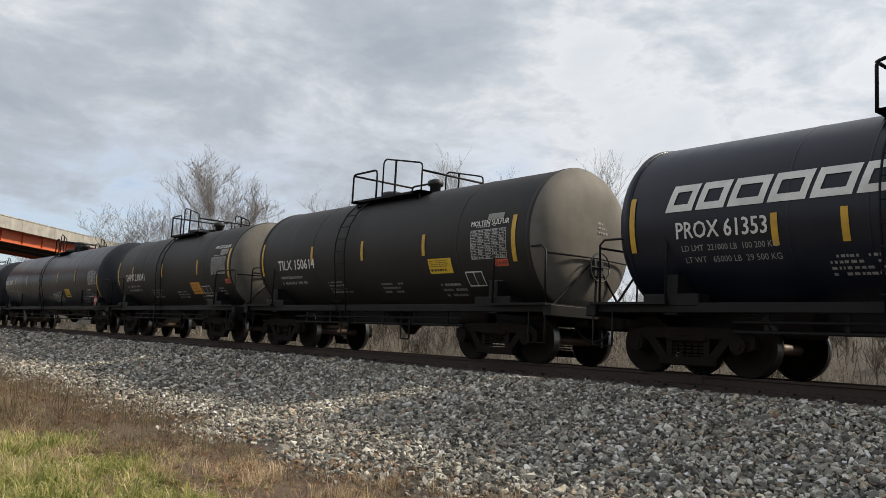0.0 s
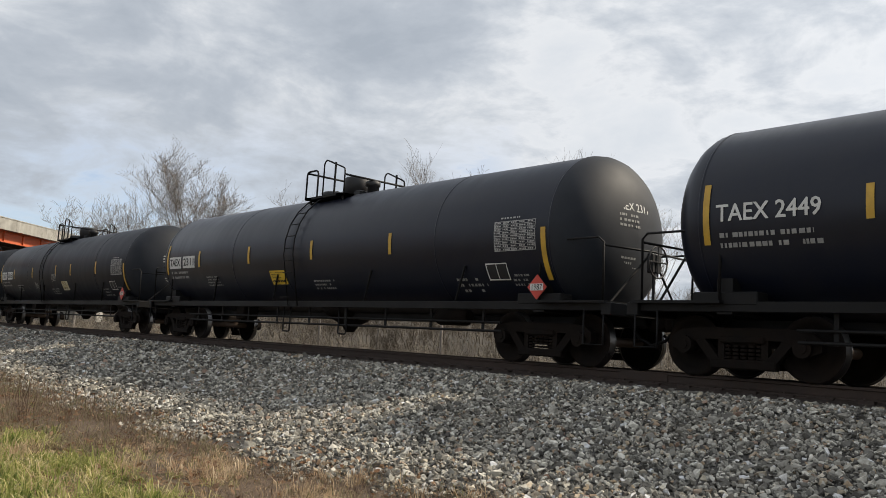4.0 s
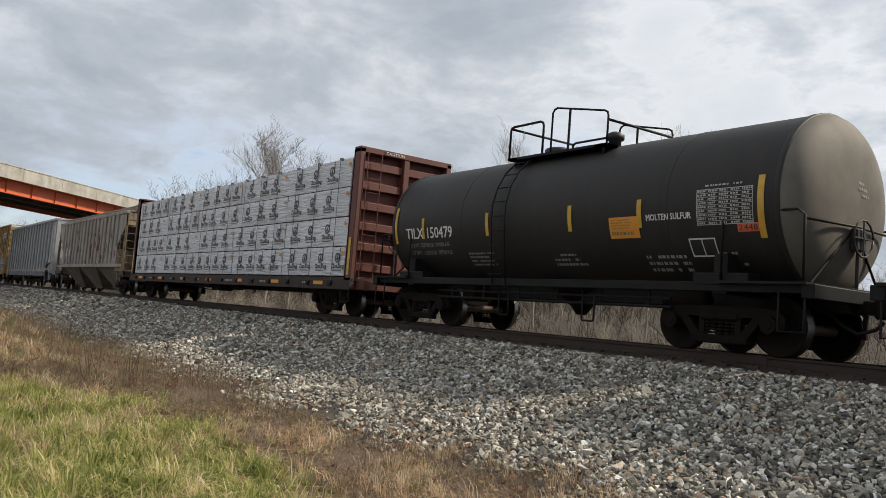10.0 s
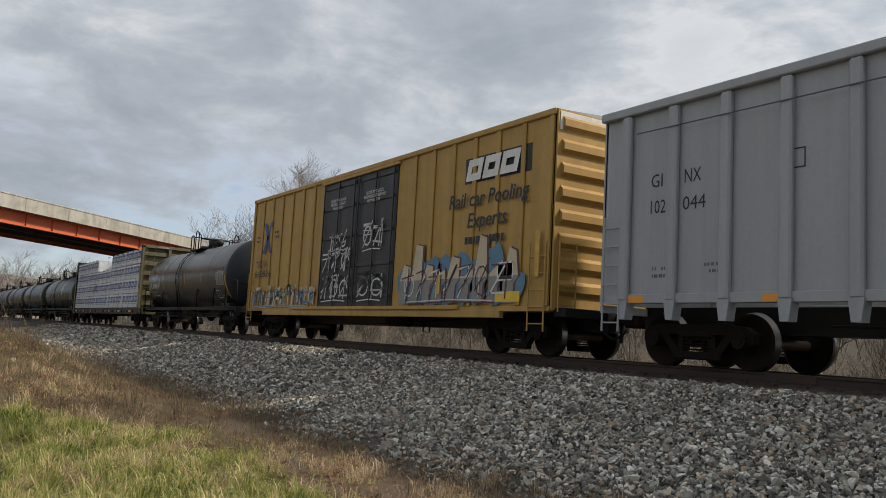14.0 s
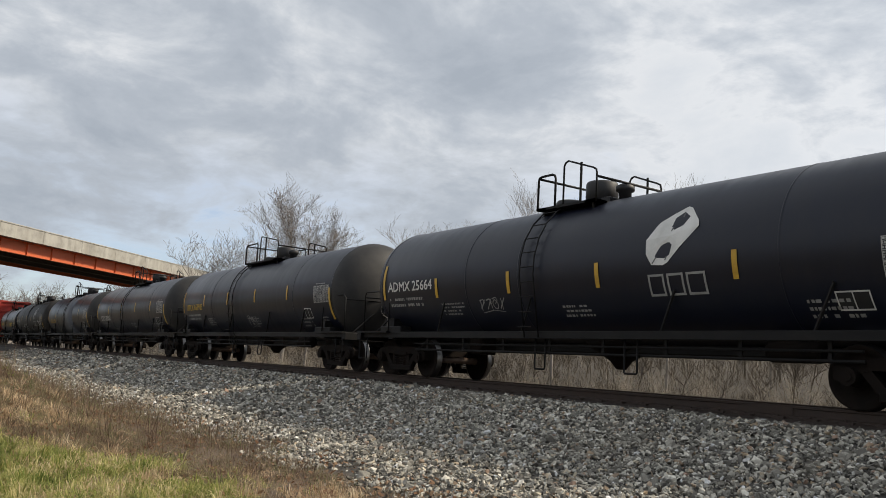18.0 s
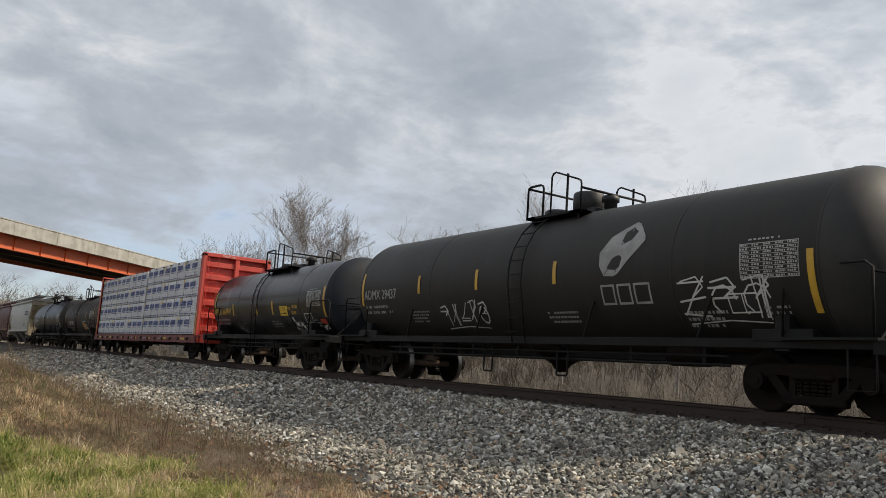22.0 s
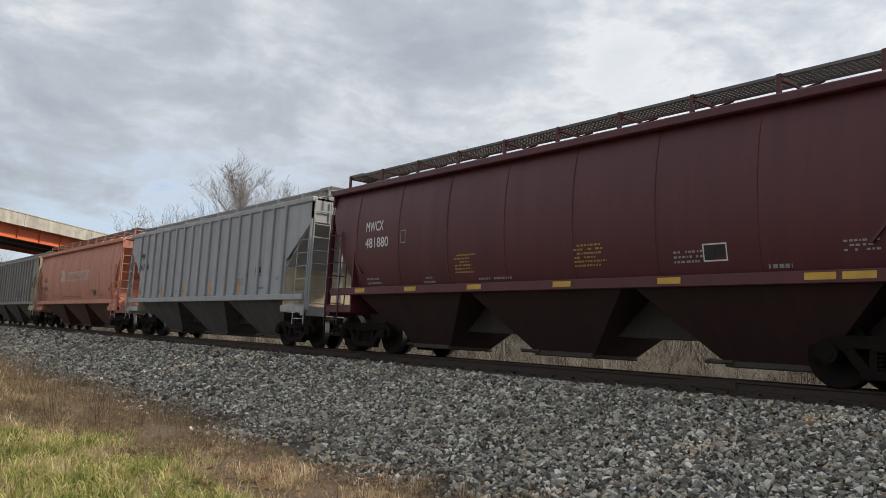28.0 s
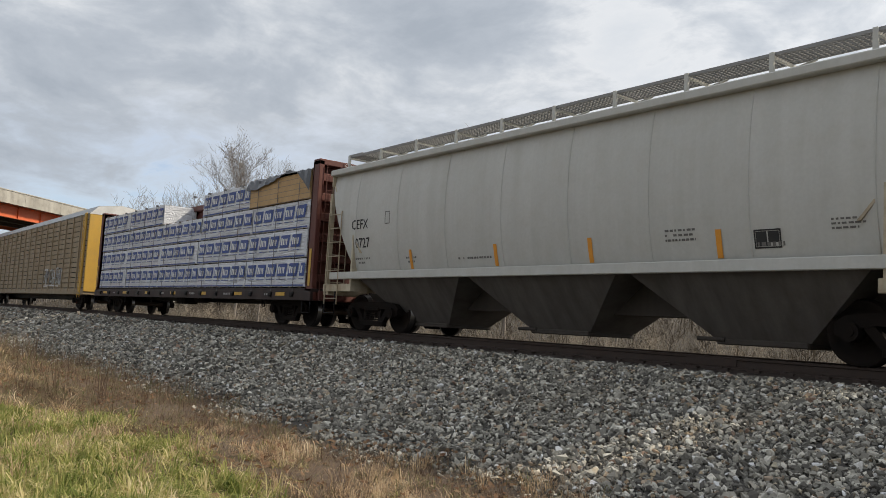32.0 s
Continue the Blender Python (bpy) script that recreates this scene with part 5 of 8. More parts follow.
    part("brake_wheel", Shape().tube([(half - 0.48, 0.28 * math.cos(a), 1.85 + 0.28 * math.sin(a)) for a in [2 * math.pi * i / 14 for i in range(15)]], 0.016, 5)
         .rod((half - 0.48, -0.27, 1.85), (half - 0.48, 0.27, 1.85), 0.014, 5).rod((half - 0.48, 0, 1.58), (half - 0.48, 0, 2.12), 0.014, 5).box(half - 0.62, -0.14, 1.66, half - 0.5, 0.14, 2.0, 0.02).rod((half - 0.56, 0, 1.08), (half - 0.56, 0, 1.7), 0.03, 6), CAST, car)
    # pipes and rigging below
    pz = pipes if pipes is not None else (0.66, 0.80)
    n = int((L - 7.4) / (0.95 if kind == "sulfur" else 1.35))
    for k, z in enumerate(pz):
        part("pipe", Shape().rod((-half + 3.0, -1.15 - 0.04 * k, z), (half - 3.0, -1.15 - 0.04 * k, z), 0.024 if k else 0.028, 6), FRAME_BLACK, car)
    hang = Shape().box(-0.032, -0.012, pz[0] - 0.03, 0.032, 0.012, 0.95).mesh("pipe_hanger")
    for i in range(n + 1):
        part("pipe_hanger", hang, FRAME_BLACK, car).location = (-half + 3.5 + (L - 7.0) * i / max(n, 1), -1.15, 0)
    low_z = 0.62 if kind == "sulfur" else zc - R - 0.28
    part("bottom_outlet", Shape().lathe([((0.1, 0, zc - R + 0.12), 0.75), ((0.1, 0, zc - R - 0.04), 0.62), ((0.1, 0, low_z), 0.22), ((0.1, 0, low_z - 0.16), 0.10)], 14), STEEL_DARK, car)
    part("brake_cylinder", Shape().lathe([((half * 0.45, -0.75, 0.80), 0.12), ((half * 0.45 + 0.05, -0.75, 0.80), 0.17), ((half * 0.45 + 0.85, -0.75, 0.80), 0.17), ((half * 0.45 + 0.9, -0.75, 0.80), 0.1)], 12), STEEL_DARK, car)
    part("brake_valve", Shape().box(-half * 0.42, -1.0, 0.6, -half * 0.42 + 0.45, -0.55, 0.98, 0.03), STEEL_DARK, car)
    for x in (-1.1, 1.3):
        part("hanging_step", Shape().tube([(x, -1.2, 0.95), (x, -1.2, 0.36), (x + 0.02, -1.2, 0.34), (x + 0.28, -1.2, 0.34), (x + 0.3, -1.2, 0.36), (x + 0.3, -1.2, 0.95)], 0.02, 5), FRAME_BLACK, car)
    for x in (-cyl * 0.62, -cyl * 0.2, cyl * 0.3, cyl * 0.68):
        if kind != "sulfur":
            part("sill_brace", Shape().rod((x, -1.28, 1.05), (x + 0.35, -R * 0.93, zc - R * 0.40), 0.025, 5), FRAME_BLACK, car)
    # top platform, fittings and rail
    p0, p1 = plat
    zt = top - 0.16
    pl = Shape()
    for y in (-0.95, 0.62):
        pl.box(p0, y, zt, p1, y + 0.33, zt + 0.05)
    pl.box(p0, -0.95, zt, p0 + 0.3, 0.95, zt + 0.05).box(p1 - 0.3, -0.95, zt, p1, 0.95, zt + 0.05)
    for x in (p0 + 0.15, p1 - 0.15):
        for y in (-0.85, 0.8):
            pl.rod((x, y, zt), (x, y * 0.95, zt - 0.32), 0.03, 5)
    part("top_platform", pl, FRAME_BLACK, car)
    h = 0.73
    for y in (-0.93, 0.93):
        mid = p0 + (p1 - p0) * (0.46 if y < 0 else 0.5)
        part("safety_rail", Shape().tube([(p0 + 0.02, y, zt), (p0 + 0.02, y, zt + h - 0.08), (p0 + 0.05, y, zt + h - 0.02), (p0 + 0.12, y, zt + h), (mid - 0.35, y, zt + h), (mid - 0.28, y, zt + h - 0.03), (mid - 0.25, y, zt + h - 0.1), (mid - 0.25, y, zt)], 0.026, 6), FRAME_BLACK, car)
        part("safety_rail", Shape().tube([(mid, y, zt), (mid, y, zt + h + 0.12), (mid + 0.04, y, zt + h + 0.18), (mid + 0.12, y, zt + h + 0.21), (p1 - 0.1, y, zt + h * 0.94), (p1 - 0.02, y, zt + h * 0.88), (p1, y, zt + h * 0.78), (p1, y, zt)], 0.021, 6), FRAME_BLACK, car)
        part("rail_post", Shape().rod((mid + 0.5, y, zt), (mid + 0.5, y, zt + h + 0.12), 0.026, 6), FRAME_BLACK, car)
    part("end_rail", Shape().tube([(p0 + 0.02, -0.93, zt + h - 0.03), (p0 + 0.02, 0.93, zt + h - 0.03)], 0.026, 6), FRAME_BLACK, car)
    part("end_rail", Shape().tube([(p1, -0.93, zt + 0.5), (p1, 0.93, zt + 0.5)], 0.026, 6), FRAME_BLACK, car)
    cx = (p0 + p1) / 2
    if dome:
        part("protective_dome", Shape().lathe([((cx + 0.1, 0, top - 0.05), 0.34), ((cx + 0.1, 0, top + 0.42), 0.34), ((cx + 0.1, 0, top + 0.47), 0.31), ((cx + 0.1, 0, top + 0.50), 0.05)], 18), CAST, car, "round valve housing on the tank top")
    part("relief_valve", Shape().lathe([((cx + 0.75, 0, top - 0.05), 0.13), ((cx + 0.75, 0, top + 0.18), 0.13), ((cx + 0.75, 0, top + 0.20), 0.19), ((cx + 0.75, 0, top + 0.30), 0.19), ((cx + 0.75, 0, top + 0.36), 0.08)], 12), CAST, car)
    part("manway", Shape().lathe([((cx - 0.65, -0.2, top - 0.05), 0.3), ((cx - 0.65, -0.2, top + 0.10), 0.3), ((cx - 0.65, -0.2, top + 0.14), 0.26)], 16), CAST, car)
    part("vent_valve", Shape().lathe([((cx - 1.1, 0.2, top - 0.05), 0.09), ((cx - 1.1, 0.2, top + 0.15), 0.09), ((cx - 1.1, 0.2, top + 0.17), 0.12), ((cx - 1.1, 0.2, top + 0.26), 0.12), ((cx - 1.1, 0.2, top + 0.30), 0.03)], 10), CAST, car)
    part("valve_bonnet", Shape().box(cx - 0.45, -0.25, top - 0.03, cx + 0.55, 0.15, top + 0.10, 0.02), CAST, car)
    ld = Shape()
    lx = p0 + 0.28
    for k in (0, 0.42):
        pts = []
        for i in range(8):
            a = math.pi * 0.92 * i / 7 * 0.62
            pts.append((lx + k, -(R + 0.10) * math.cos(a - 0.12), zc + (R + 0.10) * math.sin(a - 0.12)))
        ld.tube([(lx + k, -1.36, 0.95), (lx + k, -(R + 0.1), zc - 0.15)] + pts[1:6], 0.017, 5)
    for i in range(9):
        z = 1.15 + i * 0.30
        y = -max(math.sqrt(max((R + 0.1) ** 2 - (z - zc) ** 2, 0.3)), 0.4) if z > zc else -(R + 0.09)
        ld.rod((lx, y, z), (lx + 0.42, y, z), 0.013, 5)
    part("ladder", ld, FRAME_BLACK, car)
    trucks(car, half - 2.15, push + truck_push)
    couplers(car, half)
    # stencils
    nm = mark.split()
    lw = 0.78 * num_h
    if boxed:
        u = num_x
        for w_ in nm:
            ww = len(w_) * num_h * 0.80 + 0.12
            part("number_panel", patch(tank_side(R, zc, 0.008), u - 0.06, num_z - 0.07, u + ww - 0.06, num_z + num_h + 0.07), letter, car, "white panel behind black reporting marks")
            put_letters(w_, u, num_z, num_h, tank_side(R, zc, 0.017), BLACK_LET, car, "reporting_mark", width=ww - 0.12, bold=0.012)
            u += ww + 0.12
    else:
        w_ = num_w or len(mark) * num_h * 0.69
        put_letters(mark, num_x, num_z, num_h, surf, letter, car, "reporting_mark", width=w_, bold=0.010)
    if weights:
        for i, (text, w_) in enumerate(weights):
            tagged(put_letters(text, num_x + 0.08 + 0.03 * i, num_z - 0.19 - 0.17 * i, 0.085, surf, STENCIL, car, "weight_stencil", width=w_), kind="stuff")
    else:
        tagged(part("weight_stencil", bars(surf, num_x + 0.05, num_z - 0.40, 1.6, 0.28, 2, rng, None, 0.9, 0.5), STENCIL, car), kind="stuff")
    for x in stripes:
        part("reflective_strip", patch(surf, x - 0.05, strip_z[0], x + 0.05, strip_z[1], 4), stripe_mat or YELLOW, car)
    long_strip = (cyl - 0.12, 1.45 if kind != "sulfur" else 1.78, 2.35 if kind != "sulfur" else 2.70) if end_strip is None else (end_strip[0] - shift, end_strip[1], end_strip[2])
    part("reflective_strip", patch(surf, long_strip[0] - 0.055, long_strip[1], long_strip[0] + 0.055, long_strip[2], 6), stripe_mat or YELLOW, car)
    part("reflective_strip", patch(surf, -back + 0.07, 1.88, -back + 0.17, 2.76, 6), stripe_mat or YELLOW, car)
    tx, tz, tw, th = table or (cyl - 1.3 + shift, 1.97, 1.0, 0.54)
    tx -= shift
    part("test_data_table", data_board(surf, tx, tz, tw, th, rng), TABLE_INK, car, "white ruled table of test dates")
    gx, gz, gw, gh = frame_at or (tx + shift - 0.3, 1.47, 0.54, 0.30)
    gx -= shift
    hf = part("hazard_frame", frame_mark(surf, gx, gz, gw, gh, 0.022), WHITE, car)
    part("hazard_panel", patch(tank_side(R, zc, 0.010), gx + 0.03, gz + 0.03, gx + gw - 0.03, gz + gh - 0.03, 3), BLACK_LET, hf)
    part("frame_bar", patch(surf, gx + gw * 0.48, gz, gx + gw * 0.48 + 0.018, gz + gh, 3), WHITE, hf)
    st = bars(surf, tx - 1.2, 1.25, 0.9, 0.3, 3, rng, None, 0.8, 0.55)
    bars(surf, (p0 + p1) / 2 + 0.4, 1.35, 0.9, 0.25, 3, rng, st, 0.8, 0.55)
    bars(surf, num_x + 2.3, num_z - 0.62, 0.9, 0.3, 4, rng, st, 0.9, 0.5)
    bars(surf, tx + 0.3, tz - 0.62, 0.45, 0.24, 3, rng, st, 0.8, 0.5)
    bars(surf, half - 2.6 - shift * 0, 1.10, 0.7, 0.05, 1, rng, st, 0.9, 0.4)
    tagged(part("fine_stencil", st, STENCIL, car), kind="stuff")
    if un_at:
        ux, uz = un_at[0] - shift, un_at[1]
        un = part("number_panel", patch(surf, ux, uz, ux + 0.37, uz + 0.13, 2), UN_RED, car, "small red panel with a number")
        put_letters("2448", ux + 0.02, uz + 0.02, 0.085, tank_side(R, zc, 0.017), BLACK_LET, un, "panel_number", width=0.33)
    if placard:
        signs = tuple(signs) + ((placard[0], 1.50, 0.72, 0.34, placard[1]),)
    for px, pz_, pw, ph, m_ in signs:
        px -= shift
        pl_ = part("placard", patch(surf, px, pz_, px + pw, pz_ + ph, 4), m_, car, "warning placard with small text")
        tb = bars(tank_side(R, zc, 0.019), px + 0.05, pz_ + ph * 0.42, pw - 0.1, ph * 0.5, 4, rng, None, 0.92, 0.3)
        bars(tank_side(R, zc, 0.019), px + 0.05, pz_ + ph * 0.08, pw - 0.1, ph * 0.32, 1, rng, tb, 1.0, 0.55)
        tagged(part("placard_text", tb, PLACARD_INK if m_ is not YELLOW_SIGN else BLACK_LET, pl_), kind="stuff")
    if sulfur_at:
        put_letters("MOLTEN SULFUR", sulfur_at[0] - shift, sulfur_at[1], 0.10, surf, WHITE, car, "lettering", width=sulfur_at[2], slant=sulfur_at[3] if len(sulfur_at) > 3 else 0.0, bold=0.006)
    if hot_at:
        hx_, hz_ = hot_at[0] - shift, hot_at[1]
        for text, dx, dz, w_ in (("HOT", 0.0, 0.0, 0.2), ("MOLTEN", 0.36, 0.05, 0.42), ("SULFUR", 0.26, -0.14, 0.40)):
            put_letters(text, hx_ + dx, hz_ + dz - 0.08, 0.10, surf, YELLOW_LET, car, "lettering", width=w_, bold=0.006)
        for pts in (((0.16, 1.30), (0.30, 1.27), (0.33, 1.42), (0.52, 1.40), (0.56, 1.52), (0.33, 1.52), (0.30, 1.66), (0.18, 1.68)), ((0.66, 1.46), (0.80, 1.30), (0.93, 1.36), (0.78, 1.53)), ((2.24, 1.26), (2.62, 1.31), (2.58, 1.43), (2.26, 1.38))):
            part("paint_patch", Shape().add([surf(hx_ + a, b) for a, b in pts], [tuple(range(len(pts)))]), WHITE, car, "white paint patch over old lettering")
    fx = head_face(cyl, R, zc, depth)
    if head_mark:
        eu = -0.62 if kind == "long" else -0.05
        put_letters(mark, eu, zc + 0.42, 0.145, fx, letter if not boxed else WHITE, car, "end_reporting_mark", width=0.95)
        tagged(part("end_stencil", bars(fx, eu + 0.13, zc + 0.10, 0.66, 0.28, 3, rng, None, 0.9, 0.5), STENCIL, car), kind="stuff")
        tagged(part("end_stencil", bars(fx, eu - 0.05, zc - 0.80, 0.75, 0.42, 5, rng, None, 0.9, 0.5), STENCIL, car), kind="stuff")
    if sulfur:
        for u, z, w, h in ((0.14, zc + 0.64, 0.44, 0.17),):
            part("end_placard", patch(fx, u, z, u + w, z + h, 3), UN_RED, car, "orange placard on the tank end")
    if hazard:
        hx, hz, w = tx + 1.0, 1.32, 0.22
        s1 = part("hazard_placard", Shape().add([(hx, -1.40, hz - w), (hx + w, -1.40, hz), (hx, -1.40, hz + w), (hx - w, -1.40, hz)], [(0, 1, 2, 3)]).add([(hx, -1.385, hz - w), (hx + w, -1.385, hz), (hx, -1.385, hz + w), (hx - w, -1.385, hz)], [(3, 2, 1, 0)]), RED_SIGN, car, "red diamond hazard placard")
        part("number_strip", patch(flat_side(-1.405), hx - 0.15, hz - 0.06, hx + 0.15, hz + 0.06, 1), WHITE, s1)
        put_letters(hazard, hx - 0.13, hz - 0.05, 0.10, flat_side(-1.411), BLACK_LET, s1, "placard_number", width=0.26)
    for gx, gz, gw, gh in graffiti:
        tagged(part("graffiti", scrawl(surf, gx, gz, gw, gh, rng, int(10 + gw * 5), 0.017 if gw < 1 else 0.024), STENCIL if gw < 1 else GRAFF_W, car, "white sprayed scrawl"), kind="stuff")
    if logo == "block":
        part("company_mark", block_word(surf, num_x - 0.17, num_z + 0.42, 0.42, [0.47, 0.47, 0.56, 0.55, 0.56, 0.50], 0.30, gap=0.06), WHITE, car, "white slanted block company mark")
    if logo and logo[0] == "leaf":
        lx_ = logo[1]
        lf = Shape()
        pts = [(0.16, 0.0), (0.04, 0.20), (0.02, 0.46), (0.24, 0.76), (0.50, 0.90), (0.74, 1.02), (0.84, 0.98), (1.06, 0.72), (1.09, 0.62), (0.76, 0.28), (0.50, 0.02), (0.40, -0.02)]
        lf.add([surf(lx_ + a, 2.18 + b * 0.96) for a, b in [(0.55, 0.5)] + pts], [(0, i + 1, (i + 1) % len(pts) + 1) for i in range(len(pts))])
        lm = part("company_mark", lf, WHITE if paint is BLACK else STENCIL, car, "white leaf shaped company mark")
        vein = Shape()
        f2 = tank_side(R, zc, 0.018)
        for a, b in (((0.17, 0.02), (0.56, 0.62)), ((0.44, 0.06), (0.72, 0.86))):
            vein.add([f2(lx_ + a[0], 2.18 + a[1]), f2(lx_ + a[0] + 0.03, 2.18 + a[1]), f2(lx_ + b[0] + 0.03, 2.18 + b[1]), f2(lx_ + b[0], 2.18 + b[1])], [(0, 1, 2, 3)])
        part("leaf_vein", vein, GRATE, lm)
        part("company_mark", block_word(surf, lx_ + 0.06, 1.66, 0.36, [0.34, 0.34, 0.38], 0.0, gap=0.06, thick=0.11), STENCIL, car, "faded outlined company letters as blocks")
    return car


# ---- covered hoppers ----
def hopper_car(at, L, paint, mark, rng, ribbed, side, label, end_paint=None, letter=None, stripes=(), stripe_mat=None, sill_z=1.42, top=4.03, bays=3, mark_x=None, sill_strips=(), rust=False, logo=None, lip=None, mark_rows=True, run_paint=None, mark_z=2.3, mark_dz=0.40, lube_x=None, lube_z=1.77, low_strips=(), panel=False, warn=(), tags=(), truck_push=(0.55, 0.15)):
    letter = letter or WHITE
    car = rail_car("covered_hopper", at, label, "hopper car")
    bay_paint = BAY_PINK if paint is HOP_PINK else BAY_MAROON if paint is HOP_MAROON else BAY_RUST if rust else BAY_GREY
    half, sh = L / 2, side / 2
    end_paint = end_paint or paint
    ys = 1.5
    # side sheets
    low = sh - (1.35 if ribbed else 1.15)
    if ribbed:
        poly = [(-low, sill_z), (low, sill_z), (low, 2.42), (sh, 3.42), (sh, top), (-sh, top), (-sh, 3.42), (-low, 2.42)]
    else:
        poly = [(-low, sill_z), (low, sill_z), (sh - 0.55, 2.5), (sh - 0.12, 3.35), (sh, 3.75), (sh, top), (-sh, top), (-sh, 3.75), (-(sh - 0.12), 3.35), (-(sh - 0.55), 2.5)]
    for s in (-1, 1):
        body = Shape()
        if ribbed:
            body.prism(poly, s * ys, s * (ys - 0.05)) if s < 0 else body.prism(poly, s * (ys - 0.05), s * ys)
        else:
            # bulged sheet
            zs = [top - (top - sill_z) * i / 10 for i in range(11)]

            def xe(z):
                for (xa, za), (xb, zb) in zip(poly[1:6], poly[2:6]):
                    if za <= z <= zb + 1e-6:
                        return xa + (xb - xa) * (z - za) / max(zb - za, 1e-6)
                return sh
            v = []
            for z in zs:
                u = (z - sill_z) / (top - sill_z)
                yy = s * (ys - 0.16 * (2 * abs(u - 0.55)) ** 2.2)
                v += [(-xe(z), yy, z), (xe(z), yy, z)]
            q = [(2 * i, 2 * i + 1, 2 * i + 3, 2 * i + 2) for i in range(10)]
            body.add(v, q if s > 0 else [f[::-1] for f in q], True)
        part("side_sheet", body, paint, car)
    if ribbed:
        n = 17
        for i in range(n):
            x = (i - (n - 1) / 2) * 0.795 - (0.0 if rust else 0.1)
            zb = sill_z + 0.02 if abs(x) < low - 0.1 else 2.42 + (abs(x) - low) * 0.75
            part("side_rib", Shape().box(x - 0.055, -ys - 0.08, zb, x + 0.055, -ys - 0.002, top - 0.05, 0.015), paint, car)
    else:
        for i in range(8):
            x = -sh + 1.3 + (side - 2.6) * i / 7
            zs = [sill_z + 0.05 + (top - 0.1 - sill_z) * k / 8 for k in range(9)]
            s_ = Shape()
            for a, b in zip(zs, zs[1:]):
                def yy(z):
                    u = (z - sill_z) / (top - sill_z)
                    return -(ys - 0.16 * (2 * abs(u - 0.55)) ** 2.2)
                s_.rod((x, yy(a), a), (x, yy(b), b), 0.014, 5)
            part("weld_seam", s_, paint, car)
    # sills, top chord and roof
    for s in (-1, 1):
        part("side_sill", Shape().box(-sh + 0.2, s * (ys - 0.08), sill_z - 0.16, sh - 0.2, s * (ys + 0.03), sill_z + (0.0 if ribbed else 0.02), 0.012), lip or paint, car)
        part("top_chord", Shape().box(-sh - 0.03, s * (ys - 0.12), top - 0.06, sh + 0.03, s * (ys + 0.05), top + 0.09, 0.02), lip or paint, car)
    part("roof", Shape().extrude_x([(-ys, top + 0.05), (-0.8, top + 0.24), (0, top + 0.28), (0.8, top + 0.24), (ys, top + 0.05), (ys, top), (-ys, top)], -sh, sh), paint, car)
    for i in range(5):
        x = -sh + 1.6 + (side - 3.2) * i / 4
        part("roof_hatch", Shape().box(x - 1.05, -0.36, top + 0.24, x + 1.05, 0.36, top + 0.36, 0.03), paint, car)
    # running boards of open grating
    zr = top + (0.36 if ribbed else 0.52)
    for yb in (-1.0, 0.42):
        rb = Shape()
        for y in (yb, yb + 0.55):
            rb.box(-sh - 0.1, y - 0.015, zr, sh + 0.1, y + 0.015, zr + 0.05)
        x = -sh
        while x < sh:
            rb.box(x, yb + 0.01, zr + 0.005, x + 0.018, yb + 0.54, zr + 0.04)
            x += 0.085
        for q in range(6):
            y = yb + 0.08 + q * 0.078
            rb.box(-sh, y - 0.007, zr + 0.008, sh, y + 0.007, zr + 0.035)
        part("running_board", rb, run_paint or GRATE, car, "open grating roof walkway")
    for k in (-1, 1):
        eb = Shape()
        for q in range(9):
            x = k * (sh - 0.25) - 0.3 + q * 0.075
            eb.box(x - 0.008, -1.0, zr + 0.052, x + 0.008, 1.0, zr + 0.08)
        for q in range(22):
            y = -1.0 + q * 0.095
            eb.box(k * (sh - 0.25) - 0.32, y - 0.007, zr + 0.055, k * (sh - 0.25) + 0.32, y + 0.007, zr + 0.078)
        part("crossover_walkway", eb, run_paint or GRATE, car)
    stand = Shape().box(-0.035, -1.05, top + 0.05, 0.035, -1.0, zr + 0.05).rod((0.0, -1.2, top + 0.1), (0.42, -0.5, zr - 0.02), 0.022, 5).box(-0.025, -1.0, zr - 0.04, 0.025, -0.2, zr - 0.002).mesh("walkway_bracket")
    for i in range(11):
        part("walkway_bracket", stand, paint, car).location = (-sh + side * i / 10, 0, 0)
    # ends: upper end sheet, slope sheet, shear plate, posts
    for k in (-1, 1):
        xs = k * sh
        up = Shape().box(xs - k * 0.05, -ys, 3.42 if ribbed else 3.7, xs, ys, top + 0.05)
        part("end_sheet", up, end_paint, car)
        zl = 3.44 if ribbed else 3.72
        sl = Shape()
        a = [(xs - k * 0.02, -ys + 0.04, zl), (xs - k * 0.02, ys - 0.04, zl), (k * (low - 0.35), ys - 0.04, 1.9), (k * (low - 0.35), -ys + 0.04, 1.9)]
        b = [(p[0] - k * 0.05, p[1], p[2]) for p in a]
        sl.add(a + b, [(0, 1, 2, 3) if k > 0 else (3, 2, 1, 0), (7, 6, 5, 4) if k > 0 else (4, 5, 6, 7), (0, 4, 5, 1), (2, 6, 7, 3), (1, 5, 6, 2), (3, 7, 4, 0)])
        part("slope_sheet", sl, BAY_DARK if rust else end_paint, car)
        part("end_bulkhead", Shape().box(k * (low - 0.02) - 0.03, -ys + 0.02, 0.95, k * (low - 0.02) + 0.03, ys - 0.02, 2.45).box(k * (low + 0.5), -0.05, 0.95, k * (low + 0.58), 0.05, 2.3), CREAM_GRIMY if rust else CREAM if ribbed or end_paint is CREAM else end_paint, car)
